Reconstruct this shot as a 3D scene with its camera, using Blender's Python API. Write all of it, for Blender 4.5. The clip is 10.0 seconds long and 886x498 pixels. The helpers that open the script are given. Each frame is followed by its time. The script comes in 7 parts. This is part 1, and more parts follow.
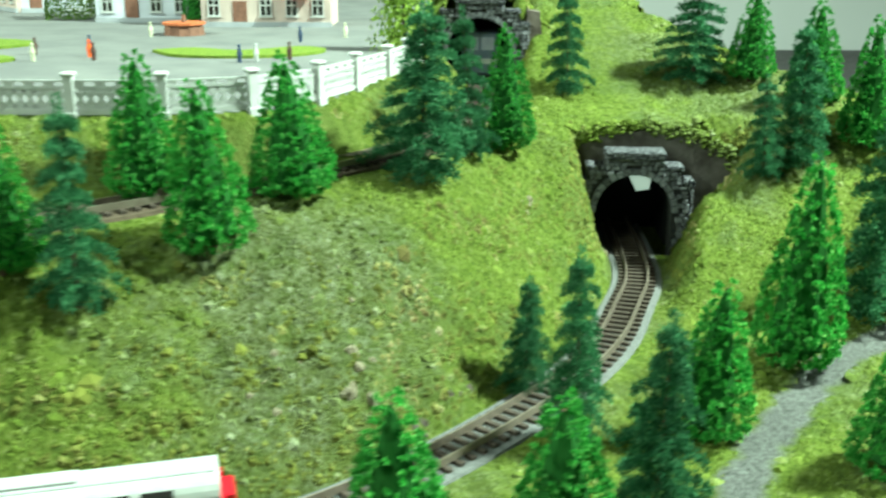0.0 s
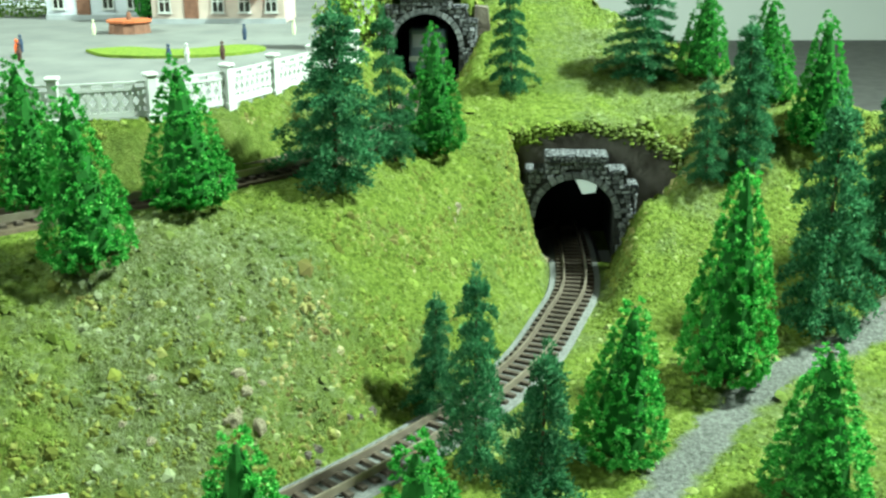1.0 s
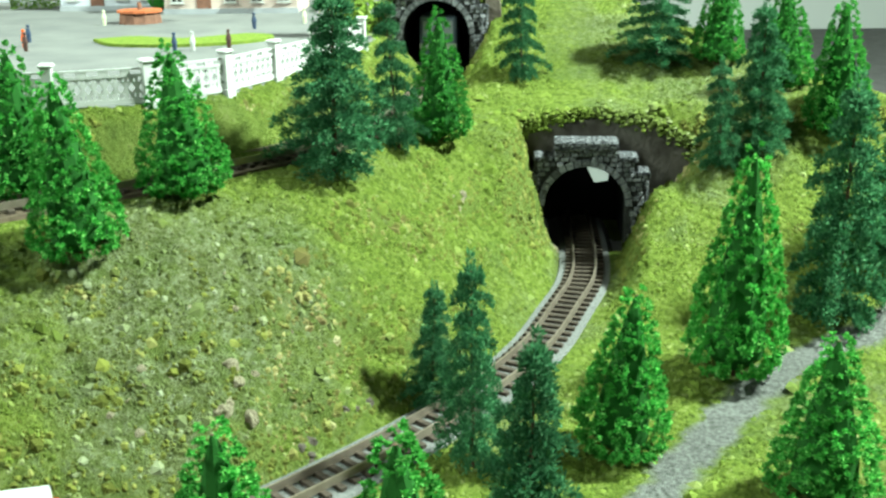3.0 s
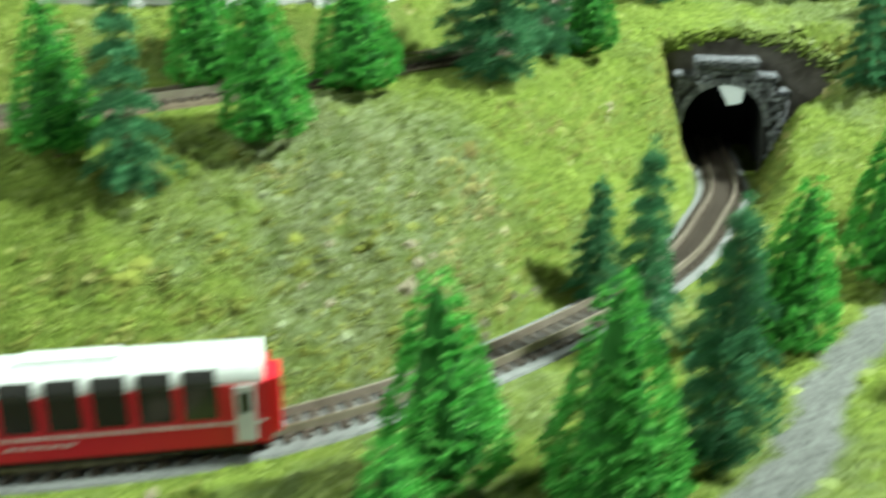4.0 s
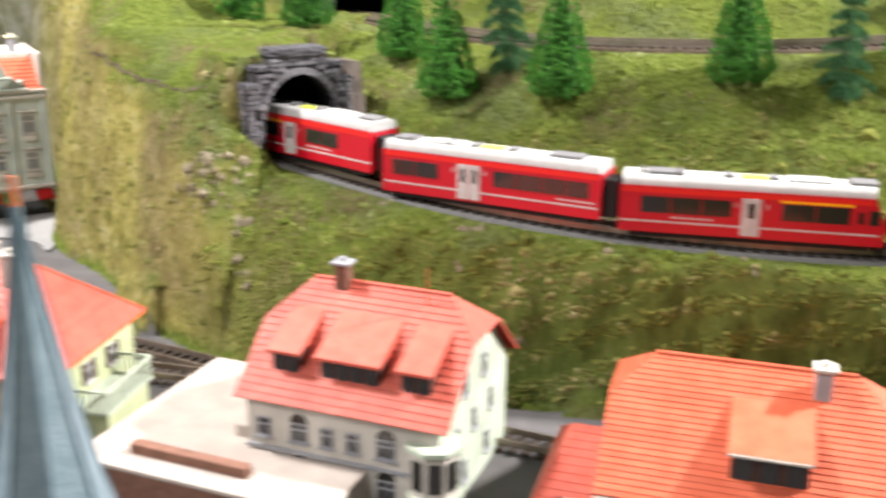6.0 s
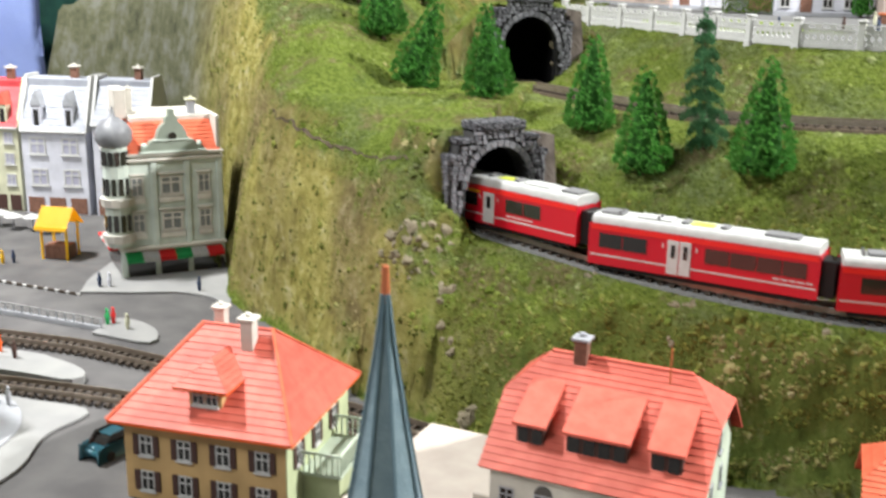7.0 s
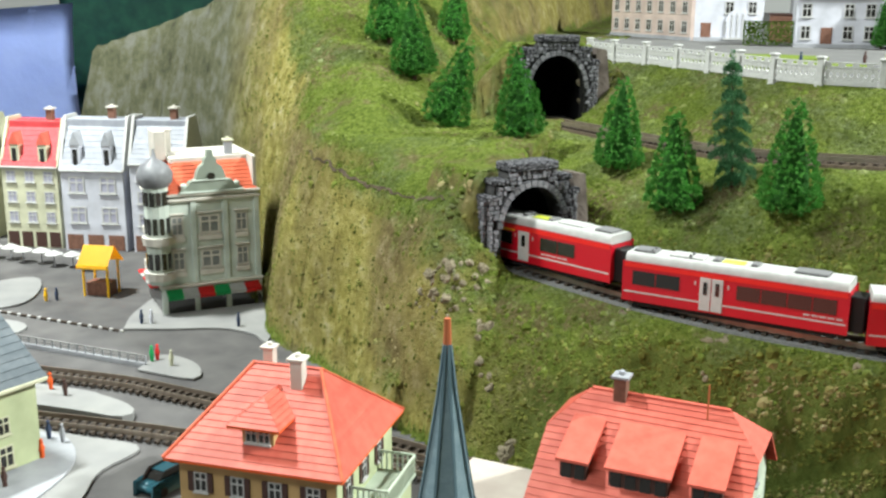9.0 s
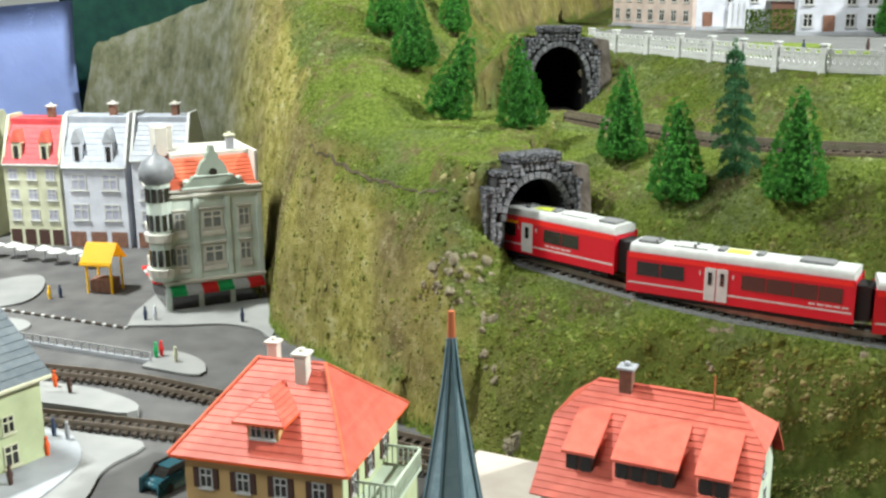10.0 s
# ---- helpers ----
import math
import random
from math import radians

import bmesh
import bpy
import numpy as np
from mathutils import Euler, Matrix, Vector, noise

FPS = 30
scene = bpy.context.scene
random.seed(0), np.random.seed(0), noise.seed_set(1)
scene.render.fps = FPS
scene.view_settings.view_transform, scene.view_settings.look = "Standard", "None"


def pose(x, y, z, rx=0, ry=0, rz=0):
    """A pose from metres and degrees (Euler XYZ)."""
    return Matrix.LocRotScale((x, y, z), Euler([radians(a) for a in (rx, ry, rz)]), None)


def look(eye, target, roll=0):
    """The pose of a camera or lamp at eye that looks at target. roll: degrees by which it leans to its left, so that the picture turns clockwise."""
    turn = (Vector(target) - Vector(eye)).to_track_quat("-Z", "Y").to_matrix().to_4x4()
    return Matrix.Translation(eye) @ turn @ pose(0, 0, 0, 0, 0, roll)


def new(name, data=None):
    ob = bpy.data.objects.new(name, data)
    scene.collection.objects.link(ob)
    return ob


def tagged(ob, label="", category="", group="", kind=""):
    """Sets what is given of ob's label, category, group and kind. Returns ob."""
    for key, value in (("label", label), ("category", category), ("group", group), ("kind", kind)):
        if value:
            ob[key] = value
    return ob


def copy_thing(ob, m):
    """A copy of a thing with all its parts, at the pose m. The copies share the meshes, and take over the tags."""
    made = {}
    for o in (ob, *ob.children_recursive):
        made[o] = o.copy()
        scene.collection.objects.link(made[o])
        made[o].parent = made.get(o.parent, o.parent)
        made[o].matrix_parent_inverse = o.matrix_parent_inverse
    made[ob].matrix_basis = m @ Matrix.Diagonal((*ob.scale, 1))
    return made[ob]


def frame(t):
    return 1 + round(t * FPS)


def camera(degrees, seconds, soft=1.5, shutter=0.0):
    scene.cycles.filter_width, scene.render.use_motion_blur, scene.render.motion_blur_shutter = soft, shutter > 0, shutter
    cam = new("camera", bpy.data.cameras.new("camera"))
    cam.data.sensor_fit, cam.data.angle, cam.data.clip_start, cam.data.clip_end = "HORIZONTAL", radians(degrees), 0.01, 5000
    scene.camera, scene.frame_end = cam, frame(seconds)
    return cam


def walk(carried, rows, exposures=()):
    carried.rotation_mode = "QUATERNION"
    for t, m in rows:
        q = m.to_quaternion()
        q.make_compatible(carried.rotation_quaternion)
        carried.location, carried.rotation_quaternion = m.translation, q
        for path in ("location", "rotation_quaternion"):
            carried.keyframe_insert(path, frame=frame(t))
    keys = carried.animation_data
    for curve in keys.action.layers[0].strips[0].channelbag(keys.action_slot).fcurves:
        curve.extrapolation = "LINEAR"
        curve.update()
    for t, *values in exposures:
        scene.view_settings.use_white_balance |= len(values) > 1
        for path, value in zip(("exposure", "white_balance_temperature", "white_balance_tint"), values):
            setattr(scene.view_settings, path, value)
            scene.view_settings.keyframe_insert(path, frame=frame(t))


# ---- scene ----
cam = camera(45.6, 10.0, soft=2.5, shutter=0.6)
METRES, EYE, TILT, LEAN, TURN = 0.55, 0.228, -16.0, -0.2, 0.0
ROWS = [
    (0, -0.0004, 0.0029, 0.0049, 0.185, -0.7411, -0.0427),
    (0.5, 0.0511, 0.0346, 0.0148, 0.4998, -0.9257, -0.1753),
    (1, 0.065, 0.0403, 0.0186, 0.7406, -1.2478, 0.1985),
    (1.5, 0.0781, 0.0471, 0.0165, 1.0561, -1.4634, 0.6308),
    (2, 0.085, 0.0524, 0.0171, 1.8055, -1.3948, 0.6259),
    (3.5, 0.0774, 0.0584, 0.0074, 3.028, -2.0526, -0.0524),
    (4, 0.0189, 0.0314, -0.0273, 5.5461, -3.6045, -1.1038),
    (4.5, -0.1045, -0.0497, -0.0914, 6.2952, -3.6934, -0.8657),
    (4.8, -0.182, -0.1211, -0.1188, 5.7016, -3.7166, -0.573),
    (5, -0.2281, -0.1645, -0.1304, 5.1721, -3.668, -0.3946),
    (5.2, -0.2852, -0.2115, -0.1427, 5.5764, -3.5229, -0.4527),
    (5.5, -0.3572, -0.2577, -0.1449, 6.5178, -3.0979, -0.9052),
    (5.8, -0.4338, -0.2941, -0.1475, 8.2373, -2.5414, -2.2522),
    (6, -0.4703, -0.3143, -0.1496, 9.4994, -2.1359, -3.0167),
    (6.2, -0.5068, -0.3293, -0.1528, 10.6519, -1.9659, -3.5117),
    (7.3, -0.5939, -0.3598, -0.1333, 13.6528, 0.9197, -4.65),
    (7.5, -0.6002, -0.3632, -0.132, 14.0917, 1.0182, -4.6101),
    (8, -0.5994, -0.3753, -0.1284, 13.894, 1.5297, -4.3027),
    (8.5, -0.5989, -0.3803, -0.1284, 14.0097, 1.6558, -4.3319),
    (9, -0.5921, -0.3891, -0.1281, 13.9219, 1.5385, -4.0008),
    (9.5, -0.5898, -0.3893, -0.1272, 13.9166, 1.6929, -3.7897),
    (10, -0.5926, -0.386, -0.1283, 14.1322, 1.1564, -3.3393),
]
walk(cam, [(t, pose(0, 0, EYE, TILT, LEAN, TURN) @ pose(METRES * x, METRES * y, METRES * z, 90 + pitch, roll, yaw)) for t, x, y, z, yaw, pitch, roll in ROWS],
     exposures=[(0.0, -0.16, 6500, -34), (0.5, -0.12, 6500, -32), (2.0, -0.12, 6500, -32), (3.5, -0.12, 6550, -20), (4.5, 0.10, 6650, -15), (5.0, 0.10, 6900, -8), (5.5, 0.0, 7000, 8), (6.0, -0.08, 7000, 16), (7.5, -0.56, 6650, 4), (10.0, -0.57, 6650, 0)])

# ---- world and lights ----
world = bpy.data.worlds.new("world")
scene.world = world
world.use_nodes = True
world.node_tree.nodes["Background"].inputs[1].default_value = 0.45
# Two key lamps follow the cast shadows; the third is an added soft fill.
for lx, ly, lz, watts, aim, size in ((0.76, 0.46, 1.00, 84.0, (0.20, 0.38, 0.0), 0.14), (-1.06, 0.24, 1.00, 52.0, (-1.30, 0.34, 0.0), 0.16), (-1.00, -0.75, 1.20, 22.0, (-1.00, 0.10, 0.0), 0.8)):
    lamp = bpy.data.lights.new("ceiling_lamp", "AREA")
    lamp.shape, lamp.size, lamp.size_y, lamp.energy, lamp.color = "RECTANGLE", size, size * 0.5, watts, (0.97, 0.985, 1.0)
    new("ceiling_lamp", lamp).matrix_world = look((lx, ly, lz), aim)

# ---- materials ----
def material(name, color, rough=0.7, metal=0.0, second=None, scale=80.0, bump=0.0, bump_scale=None, spec=0.3):
    """A plain surface whose colour wavers between two tones, with fine relief."""
    m = bpy.data.materials.new(name)
    m.use_nodes = True
    nt = m.node_tree
    b = nt.nodes["Principled BSDF"]
    b.inputs["Roughness"].default_value, b.inputs["Metallic"].default_value = rough, metal
    b.inputs["Specular IOR Level"].default_value = spec
    b.inputs["Base Color"].default_value = (*color, 1)
    co = nt.nodes.new("ShaderNodeTexCoord")
    if second:
        n = nt.nodes.new("ShaderNodeTexNoise")
        n.inputs["Scale"].default_value, n.inputs["Detail"].default_value = scale, 5
        nt.links.new(co.outputs["Object"], n.inputs["Vector"])
        r = nt.nodes.new("ShaderNodeValToRGB")
        r.color_ramp.elements[0].position, r.color_ramp.elements[1].position = 0.35, 0.65
        r.color_ramp.elements[0].color, r.color_ramp.elements[1].color = (*color, 1), (*second, 1)
        nt.links.new(n.outputs["Fac"], r.inputs["Fac"])
        nt.links.new(r.outputs["Color"], b.inputs["Base Color"])
    if bump:
        n2 = nt.nodes.new("ShaderNodeTexNoise")
        n2.inputs["Scale"].default_value, n2.inputs["Detail"].default_value = bump_scale or scale * 4, 4
        nt.links.new(co.outputs["Object"], n2.inputs["Vector"])
        bp = nt.nodes.new("ShaderNodeBump")
        bp.inputs["Strength"].default_value, bp.inputs["Distance"].default_value = 0.8, bump
        nt.links.new(n2.outputs["Fac"], bp.inputs["Height"])
        nt.links.new(bp.outputs["Normal"], b.inputs["Normal"])
    return m



def ramp(nt, fac, stops):
    r = nt.nodes.new("ShaderNodeValToRGB")
    while len(r.color_ramp.elements) < len(stops):
        r.color_ramp.elements.new(0.5)
    for el, (p, c) in zip(r.color_ramp.elements, stops):
        el.position, el.color = p, (*c, 1)
    nt.links.new(fac, r.inputs["Fac"])
    return r.outputs["Color"]


def noise_node(nt, scale, detail=4, rough=0.6, vector=None):
    n = nt.nodes.new("ShaderNodeTexNoise")
    n.inputs["Scale"].default_value, n.inputs["Detail"].default_value, n.inputs["Roughness"].default_value = scale, detail, rough
    if vector is None:
        vector = nt.nodes.new("ShaderNodeNewGeometry").outputs["Position"]
    nt.links.new(vector, n.inputs["Vector"])
    return n.outputs["Fac"]


def mix(nt, fac, a, b):
    m = nt.nodes.new("ShaderNodeMix")
    m.data_type = "RGBA"
    for sock, v in ((m.inputs["Factor"], fac), (m.inputs[6], a), (m.inputs[7], b)):
        if isinstance(v, (float, int)):
            sock.default_value = v
        elif isinstance(v, tuple):
            sock.default_value = (*v, 1)
        else:
            nt.links.new(v, sock)
    return m.outputs[2]


def bumped(nt, b, height, distance, strength=1.0):
    n = nt.nodes.new("ShaderNodeBump")
    n.inputs["Distance"].default_value, n.inputs["Strength"].default_value = distance, strength
    nt.links.new(height, n.inputs["Height"])
    nt.links.new(n.outputs["Normal"], b.inputs["Normal"])


def blank(name, rough=0.9, spec=0.15):
    m = bpy.data.materials.new(name)
    m.use_nodes = True
    b = m.node_tree.nodes["Principled BSDF"]
    b.inputs["Roughness"].default_value, b.inputs["Specular IOR Level"].default_value = rough, spec
    return m, m.node_tree, b


def worn(nt):
    """Patches of stony, worn turf: scattered, and more of them on the slope between the two lines."""
    far = nt.nodes.new("ShaderNodeVectorMath")
    far.operation = "DISTANCE"
    nt.links.new(nt.nodes.new("ShaderNodeNewGeometry").outputs["Position"], far.inputs[0])
    far.inputs[1].default_value = (-0.035, 0.325, 0.10)
    mr = nt.nodes.new("ShaderNodeMapRange")
    nt.links.new(far.outputs["Value"], mr.inputs[0])
    for k, v in enumerate((0.095, 0.03, 0.0, 0.16)):
        mr.inputs[k + 1].default_value = v
    add = nt.nodes.new("ShaderNodeMath")
    nt.links.new(noise_node(nt, 17, 5, 0.65), add.inputs[0])
    nt.links.new(mr.outputs[0], add.inputs[1])
    return add.outputs[0]


def turf_material():
    """Ground foam: yellow green, worn to straw and stone; bare plaster rock on steep faces."""
    m, nt, b = blank("turf", 1.0, 0.05)
    geo = nt.nodes.new("ShaderNodeNewGeometry")
    green = ramp(nt, noise_node(nt, 420, 4, 0.7), ((0.30, (0.028, 0.039, 0.009)), (0.44, (0.079, 0.109, 0.019)), (0.58, (0.124, 0.155, 0.032)), (0.72, (0.176, 0.200, 0.075))))
    straw = ramp(nt, noise_node(nt, 330, 4, 0.75), ((0.30, (0.031, 0.035, 0.013)), (0.46, (0.082, 0.096, 0.035)), (0.64, (0.158, 0.173, 0.107))))
    patch = ramp(nt, worn(nt), ((0.50, (0, 0, 0)), (0.67, (1, 1, 1))))
    soft = mix(nt, patch, green, straw)
    deep = ramp(nt, noise_node(nt, 380, 4, 0.7), ((0.32, (0.022, 0.036, 0.007)), (0.50, (0.062, 0.098, 0.014)), (0.68, (0.105, 0.145, 0.026))))
    soft = mix(nt, ramp(nt, noise_node(nt, 34, 5, 0.68), ((0.48, (0, 0, 0)), (0.66, (0.5, 0.5, 0.5)))), soft, deep)
    # bare earth shows through on the western slopes
    soil = ramp(nt, noise_node(nt, 260, 5, 0.75), ((0.30, (0.035, 0.028, 0.012)), (0.50, (0.105, 0.088, 0.040)), (0.70, (0.20, 0.17, 0.10))))
    gx = nt.nodes.new("ShaderNodeSeparateXYZ")
    nt.links.new(geo.outputs["Position"], gx.inputs[0])
    wst = nt.nodes.new("ShaderNodeMapRange")
    nt.links.new(gx.outputs["X"], wst.inputs[0])
    for k, v in enumerate((-0.16, -0.30, 0.0, 0.9)):
        wst.inputs[k + 1].default_value = v
    thin = nt.nodes.new("ShaderNodeMath")
    thin.operation = "MULTIPLY"
    nt.links.new(ramp(nt, noise_node(nt, 26, 5, 0.7), ((0.50, (0, 0, 0)), (0.60, (1, 1, 1)))), thin.inputs[0])
    nt.links.new(wst.outputs[0], thin.inputs[1])
    soft = mix(nt, thin.outputs[0], soft, soil)
    # mossy cliff, streaked downwards
    st = nt.nodes.new("ShaderNodeMapping")
    st.inputs["Scale"].default_value = (1.0, 1.0, 0.38)
    nt.links.new(geo.outputs["Position"], st.inputs[0])
    mossy = ramp(nt, noise_node(nt, 150, 6, 0.75, st.outputs[0]), ((0.28, (0.038, 0.048, 0.014)), (0.44, (0.084, 0.112, 0.026)), (0.60, (0.122, 0.152, 0.038)), (0.80, (0.22, 0.205, 0.12))))
    rock = ramp(nt, noise_node(nt, 90, 6, 0.7), ((0.28, (0.09, 0.075, 0.022)), (0.44, (0.21, 0.185, 0.052)), (0.58, (0.30, 0.27, 0.095)), (0.74, (0.42, 0.38, 0.25))))
    stain = ramp(nt, noise_node(nt, 11, 4, 0.6), ((0.42, (0, 0, 0)), (0.66, (1, 1, 1))))
    bare = ramp(nt, noise_node(nt, 120, 5, 0.7), ((0.30, (0.07, 0.055, 0.025)), (0.52, (0.15, 0.12, 0.055)), (0.72, (0.30, 0.25, 0.15))))
    rock = mix(nt, stain, rock, bare)
    sep = nt.nodes.new("ShaderNodeSeparateXYZ")
    nt.links.new(geo.outputs["Normal"], sep.inputs[0])
    add = nt.nodes.new("ShaderNodeMath")
    add.operation = "MULTIPLY_ADD"
    nt.links.new(noise_node(nt, 60, 3), add.inputs[0])
    add.inputs[1].default_value = 0.4
    nt.links.new(sep.outputs["Z"], add.inputs[2])
    flat = ramp(nt, add.outputs[0], ((0.58, (0, 0, 0)), (0.82, (1, 1, 1))))
    # grey rock in place of olive on the far western wall
    grey = ramp(nt, noise_node(nt, 45, 6, 0.7), ((0.30, (0.043, 0.046, 0.031)), (0.48, (0.099, 0.102, 0.062)), (0.66, (0.155, 0.155, 0.136))))
    sp = nt.nodes.new("ShaderNodeSeparateXYZ")
    nt.links.new(geo.outputs["Position"], sp.inputs[0])
    mr = nt.nodes.new("ShaderNodeMapRange")
    nt.links.new(sp.outputs["X"], mr.inputs[0])
    mr.inputs[1].default_value, mr.inputs[2].default_value = -0.66, -0.74
    moss = nt.nodes.new("ShaderNodeMapRange")
    nt.links.new(sp.outputs["X"], moss.inputs[0])
    moss.inputs[1].default_value, moss.inputs[2].default_value = -0.46, -0.39
    gravel = ramp(nt, noise_node(nt, 700, 4, 0.75), ((0.30, (0.040, 0.040, 0.036)), (0.48, (0.105, 0.106, 0.102)), (0.70, (0.205, 0.206, 0.20))))
    way = nt.nodes.new("ShaderNodeAttribute")
    way.attribute_name = "lane"
    soft = mix(nt, way.outputs["Fac"], soft, gravel)
    nt.links.new(mix(nt, mr.outputs[0], mix(nt, flat, mix(nt, moss.outputs[0], rock, mossy), soft), grey), b.inputs["Base Color"])
    bumped(nt, b, noise_node(nt, 520, 5, 0.8), 0.0017)
    return m


def crumb_material():
    m, nt, b = blank("foam_crumb", 1.0, 0.05)
    geo = nt.nodes.new("ShaderNodeNewGeometry")
    green = ramp(nt, geo.outputs["Random Per Island"], ((0.0, (0.060, 0.082, 0.014)), (0.45, (0.094, 0.126, 0.022)), (0.8, (0.130, 0.162, 0.034)), (1.0, (0.170, 0.192, 0.070))))
    straw = ramp(nt, geo.outputs["Random Per Island"], ((0.0, (0.055, 0.064, 0.018)), (0.5, (0.091, 0.106, 0.039)), (0.85, (0.139, 0.155, 0.081)), (1.0, (0.200, 0.212, 0.145))))
    patch = ramp(nt, worn(nt), ((0.50, (0, 0, 0)), (0.67, (1, 1, 1))))
    deep = ramp(nt, geo.outputs["Random Per Island"], ((0.0, (0.030, 0.046, 0.008)), (0.5, (0.062, 0.098, 0.013)), (1.0, (0.115, 0.155, 0.03))))
    soft = mix(nt, ramp(nt, noise_node(nt, 34, 5, 0.68), ((0.48, (0, 0, 0)), (0.66, (0.5, 0.5, 0.5)))), mix(nt, patch, green, straw), deep)
    nt.links.new(soft, b.inputs["Base Color"])
    return m


def rock_crumb_material():
    m, nt, b = blank("plaster_crumb", 1.0, 0.05)
    geo = nt.nodes.new("ShaderNodeNewGeometry")
    olive = ramp(nt, geo.outputs["Random Per Island"], ((0.0, (0.06, 0.066, 0.015)), (0.5, (0.10, 0.110, 0.026)), (0.85, (0.138, 0.15, 0.034)), (1.0, (0.18, 0.18, 0.065))))
    tan = ramp(nt, geo.outputs["Random Per Island"], ((0.0, (0.10, 0.08, 0.035)), (0.5, (0.20, 0.165, 0.075)), (0.85, (0.29, 0.245, 0.13)), (1.0, (0.40, 0.35, 0.24))))
    patch = ramp(nt, noise_node(nt, 22, 5, 0.65), ((0.55, (0, 0, 0)), (0.70, (1, 1, 1))))
    nt.links.new(mix(nt, patch, olive, tan), b.inputs["Base Color"])
    return m


def leaf_material(name, stops):
    m, nt, b = blank(name, 0.95, 0.08)
    geo = nt.nodes.new("ShaderNodeNewGeometry")
    info = nt.nodes.new("ShaderNodeObjectInfo")
    col = ramp(nt, geo.outputs["Random Per Island"], stops)
    hue = nt.nodes.new("ShaderNodeHueSaturation")
    mr = nt.nodes.new("ShaderNodeMapRange")
    nt.links.new(info.outputs["Random"], mr.inputs[0])
    mr.inputs[3].default_value, mr.inputs[4].default_value = 0.85, 1.15
    # clumps: lighter and darker bunches at random, as shading put into the colour
    cl = nt.nodes.new("ShaderNodeMapRange")
    nt.links.new(noise_node(nt, 150, 3, 0.6), cl.inputs[0])
    for k, v in enumerate((0.32, 0.68, 0.72, 1.28)):
        cl.inputs[k + 1].default_value = v
    mul = nt.nodes.new("ShaderNodeMath")
    mul.operation = "MULTIPLY"
    nt.links.new(mr.outputs[0], mul.inputs[0])
    nt.links.new(cl.outputs[0], mul.inputs[1])
    nt.links.new(mul.outputs[0], hue.inputs["Value"])
    nt.links.new(col, hue.inputs["Color"])
    nt.links.new(hue.outputs["Color"], b.inputs["Base Color"])
    # thin leaves let some light through
    thin = nt.nodes.new("ShaderNodeBsdfTranslucent")
    nt.links.new(hue.outputs["Color"], thin.inputs["Color"])
    both = nt.nodes.new("ShaderNodeMixShader")
    both.inputs[0].default_value = 0.38
    nt.links.new(b.outputs[0], both.inputs[1])
    nt.links.new(thin.outputs[0], both.inputs[2])
    nt.links.new(both.outputs[0], nt.nodes["Material Output"].inputs["Surface"])
    return m


def stone_material():
    """Painted plaster masonry: dark grey with light, dry-brushed edges."""
    m, nt, b = blank("portal_stone", 0.9, 0.15)
    co = nt.nodes.new("ShaderNodeTexCoord")
    v = nt.nodes.new("ShaderNodeTexVoronoi")
    v.feature = "DISTANCE_TO_EDGE"
    v.inputs["Scale"].default_value = 560
    mp = nt.nodes.new("ShaderNodeMapping")
    mp.inputs["Scale"].default_value = (0.75, 0.75, 1.35)
    nt.links.new(co.outputs["Object"], mp.inputs[0])
    nt.links.new(mp.outputs[0], v.inputs["Vector"])
    joint = ramp(nt, v.outputs["Distance"], ((0.02, (0, 0, 0)), (0.18, (1, 1, 1))))
    tone = ramp(nt, noise_node(nt, 900, 4, 0.7, co.outputs["Object"]), ((0.35, (0.055, 0.055, 0.063)), (0.52, (0.14, 0.14, 0.155)), (0.70, (0.30, 0.30, 0.32))))
    nt.links.new(mix(nt, joint, (0.012, 0.012, 0.015), tone), b.inputs["Base Color"])
    bumped(nt, b, joint, 0.0007)
    return m


def block_material():
    """Single masonry blocks: grey, dry-brushed lighter, each of its own tone."""
    m, nt, b = blank("portal_block", 0.9, 0.15)
    info = nt.nodes.new("ShaderNodeObjectInfo")
    tone = ramp(nt, noise_node(nt, 1100, 4, 0.7), ((0.34, (0.06, 0.06, 0.07)), (0.52, (0.15, 0.15, 0.165)), (0.70, (0.31, 0.31, 0.33))))
    hue = nt.nodes.new("ShaderNodeHueSaturation")
    mr = nt.nodes.new("ShaderNodeMapRange")
    nt.links.new(info.outputs["Random"], mr.inputs[0])
    mr.inputs[3].default_value, mr.inputs[4].default_value = 0.6, 1.35
    nt.links.new(mr.outputs[0], hue.inputs["Value"])
    nt.links.new(tone, hue.inputs["Color"])
    nt.links.new(hue.outputs["Color"], b.inputs["Base Color"])
    bumped(nt, b, noise_node(nt, 1400, 3, 0.7), 0.0004)
    return m


BLOCK = block_material()
MORTAR = material("dark_mortar", (0.016, 0.016, 0.018), 0.95, 0, (0.035, 0.034, 0.034), 500, 0.0003, 1500)
GRASS, CRUMB, ROCK_CRUMB, STONE = turf_material(), crumb_material(), rock_crumb_material(), stone_material()
# The lightest step of both leaf ramps stands for lit leaf tips.
TREE = leaf_material("bright_leaf", ((0.0, (0.044, 0.160, 0.028)), (0.5, (0.076, 0.275, 0.046)), (0.85, (0.125, 0.375, 0.072)), (1.0, (0.27, 0.53, 0.16))))
DARKTREE = leaf_material("dark_leaf", ((0.0, (0.030, 0.088, 0.040)), (0.5, (0.055, 0.155, 0.068)), (0.85, (0.09, 0.22, 0.10)), (1.0, (0.16, 0.33, 0.17))))
BALLAST = material("grey_ballast", (0.085, 0.086, 0.086), 0.9, 0, (0.14, 0.14, 0.14), 900, 0.0004, 2500)
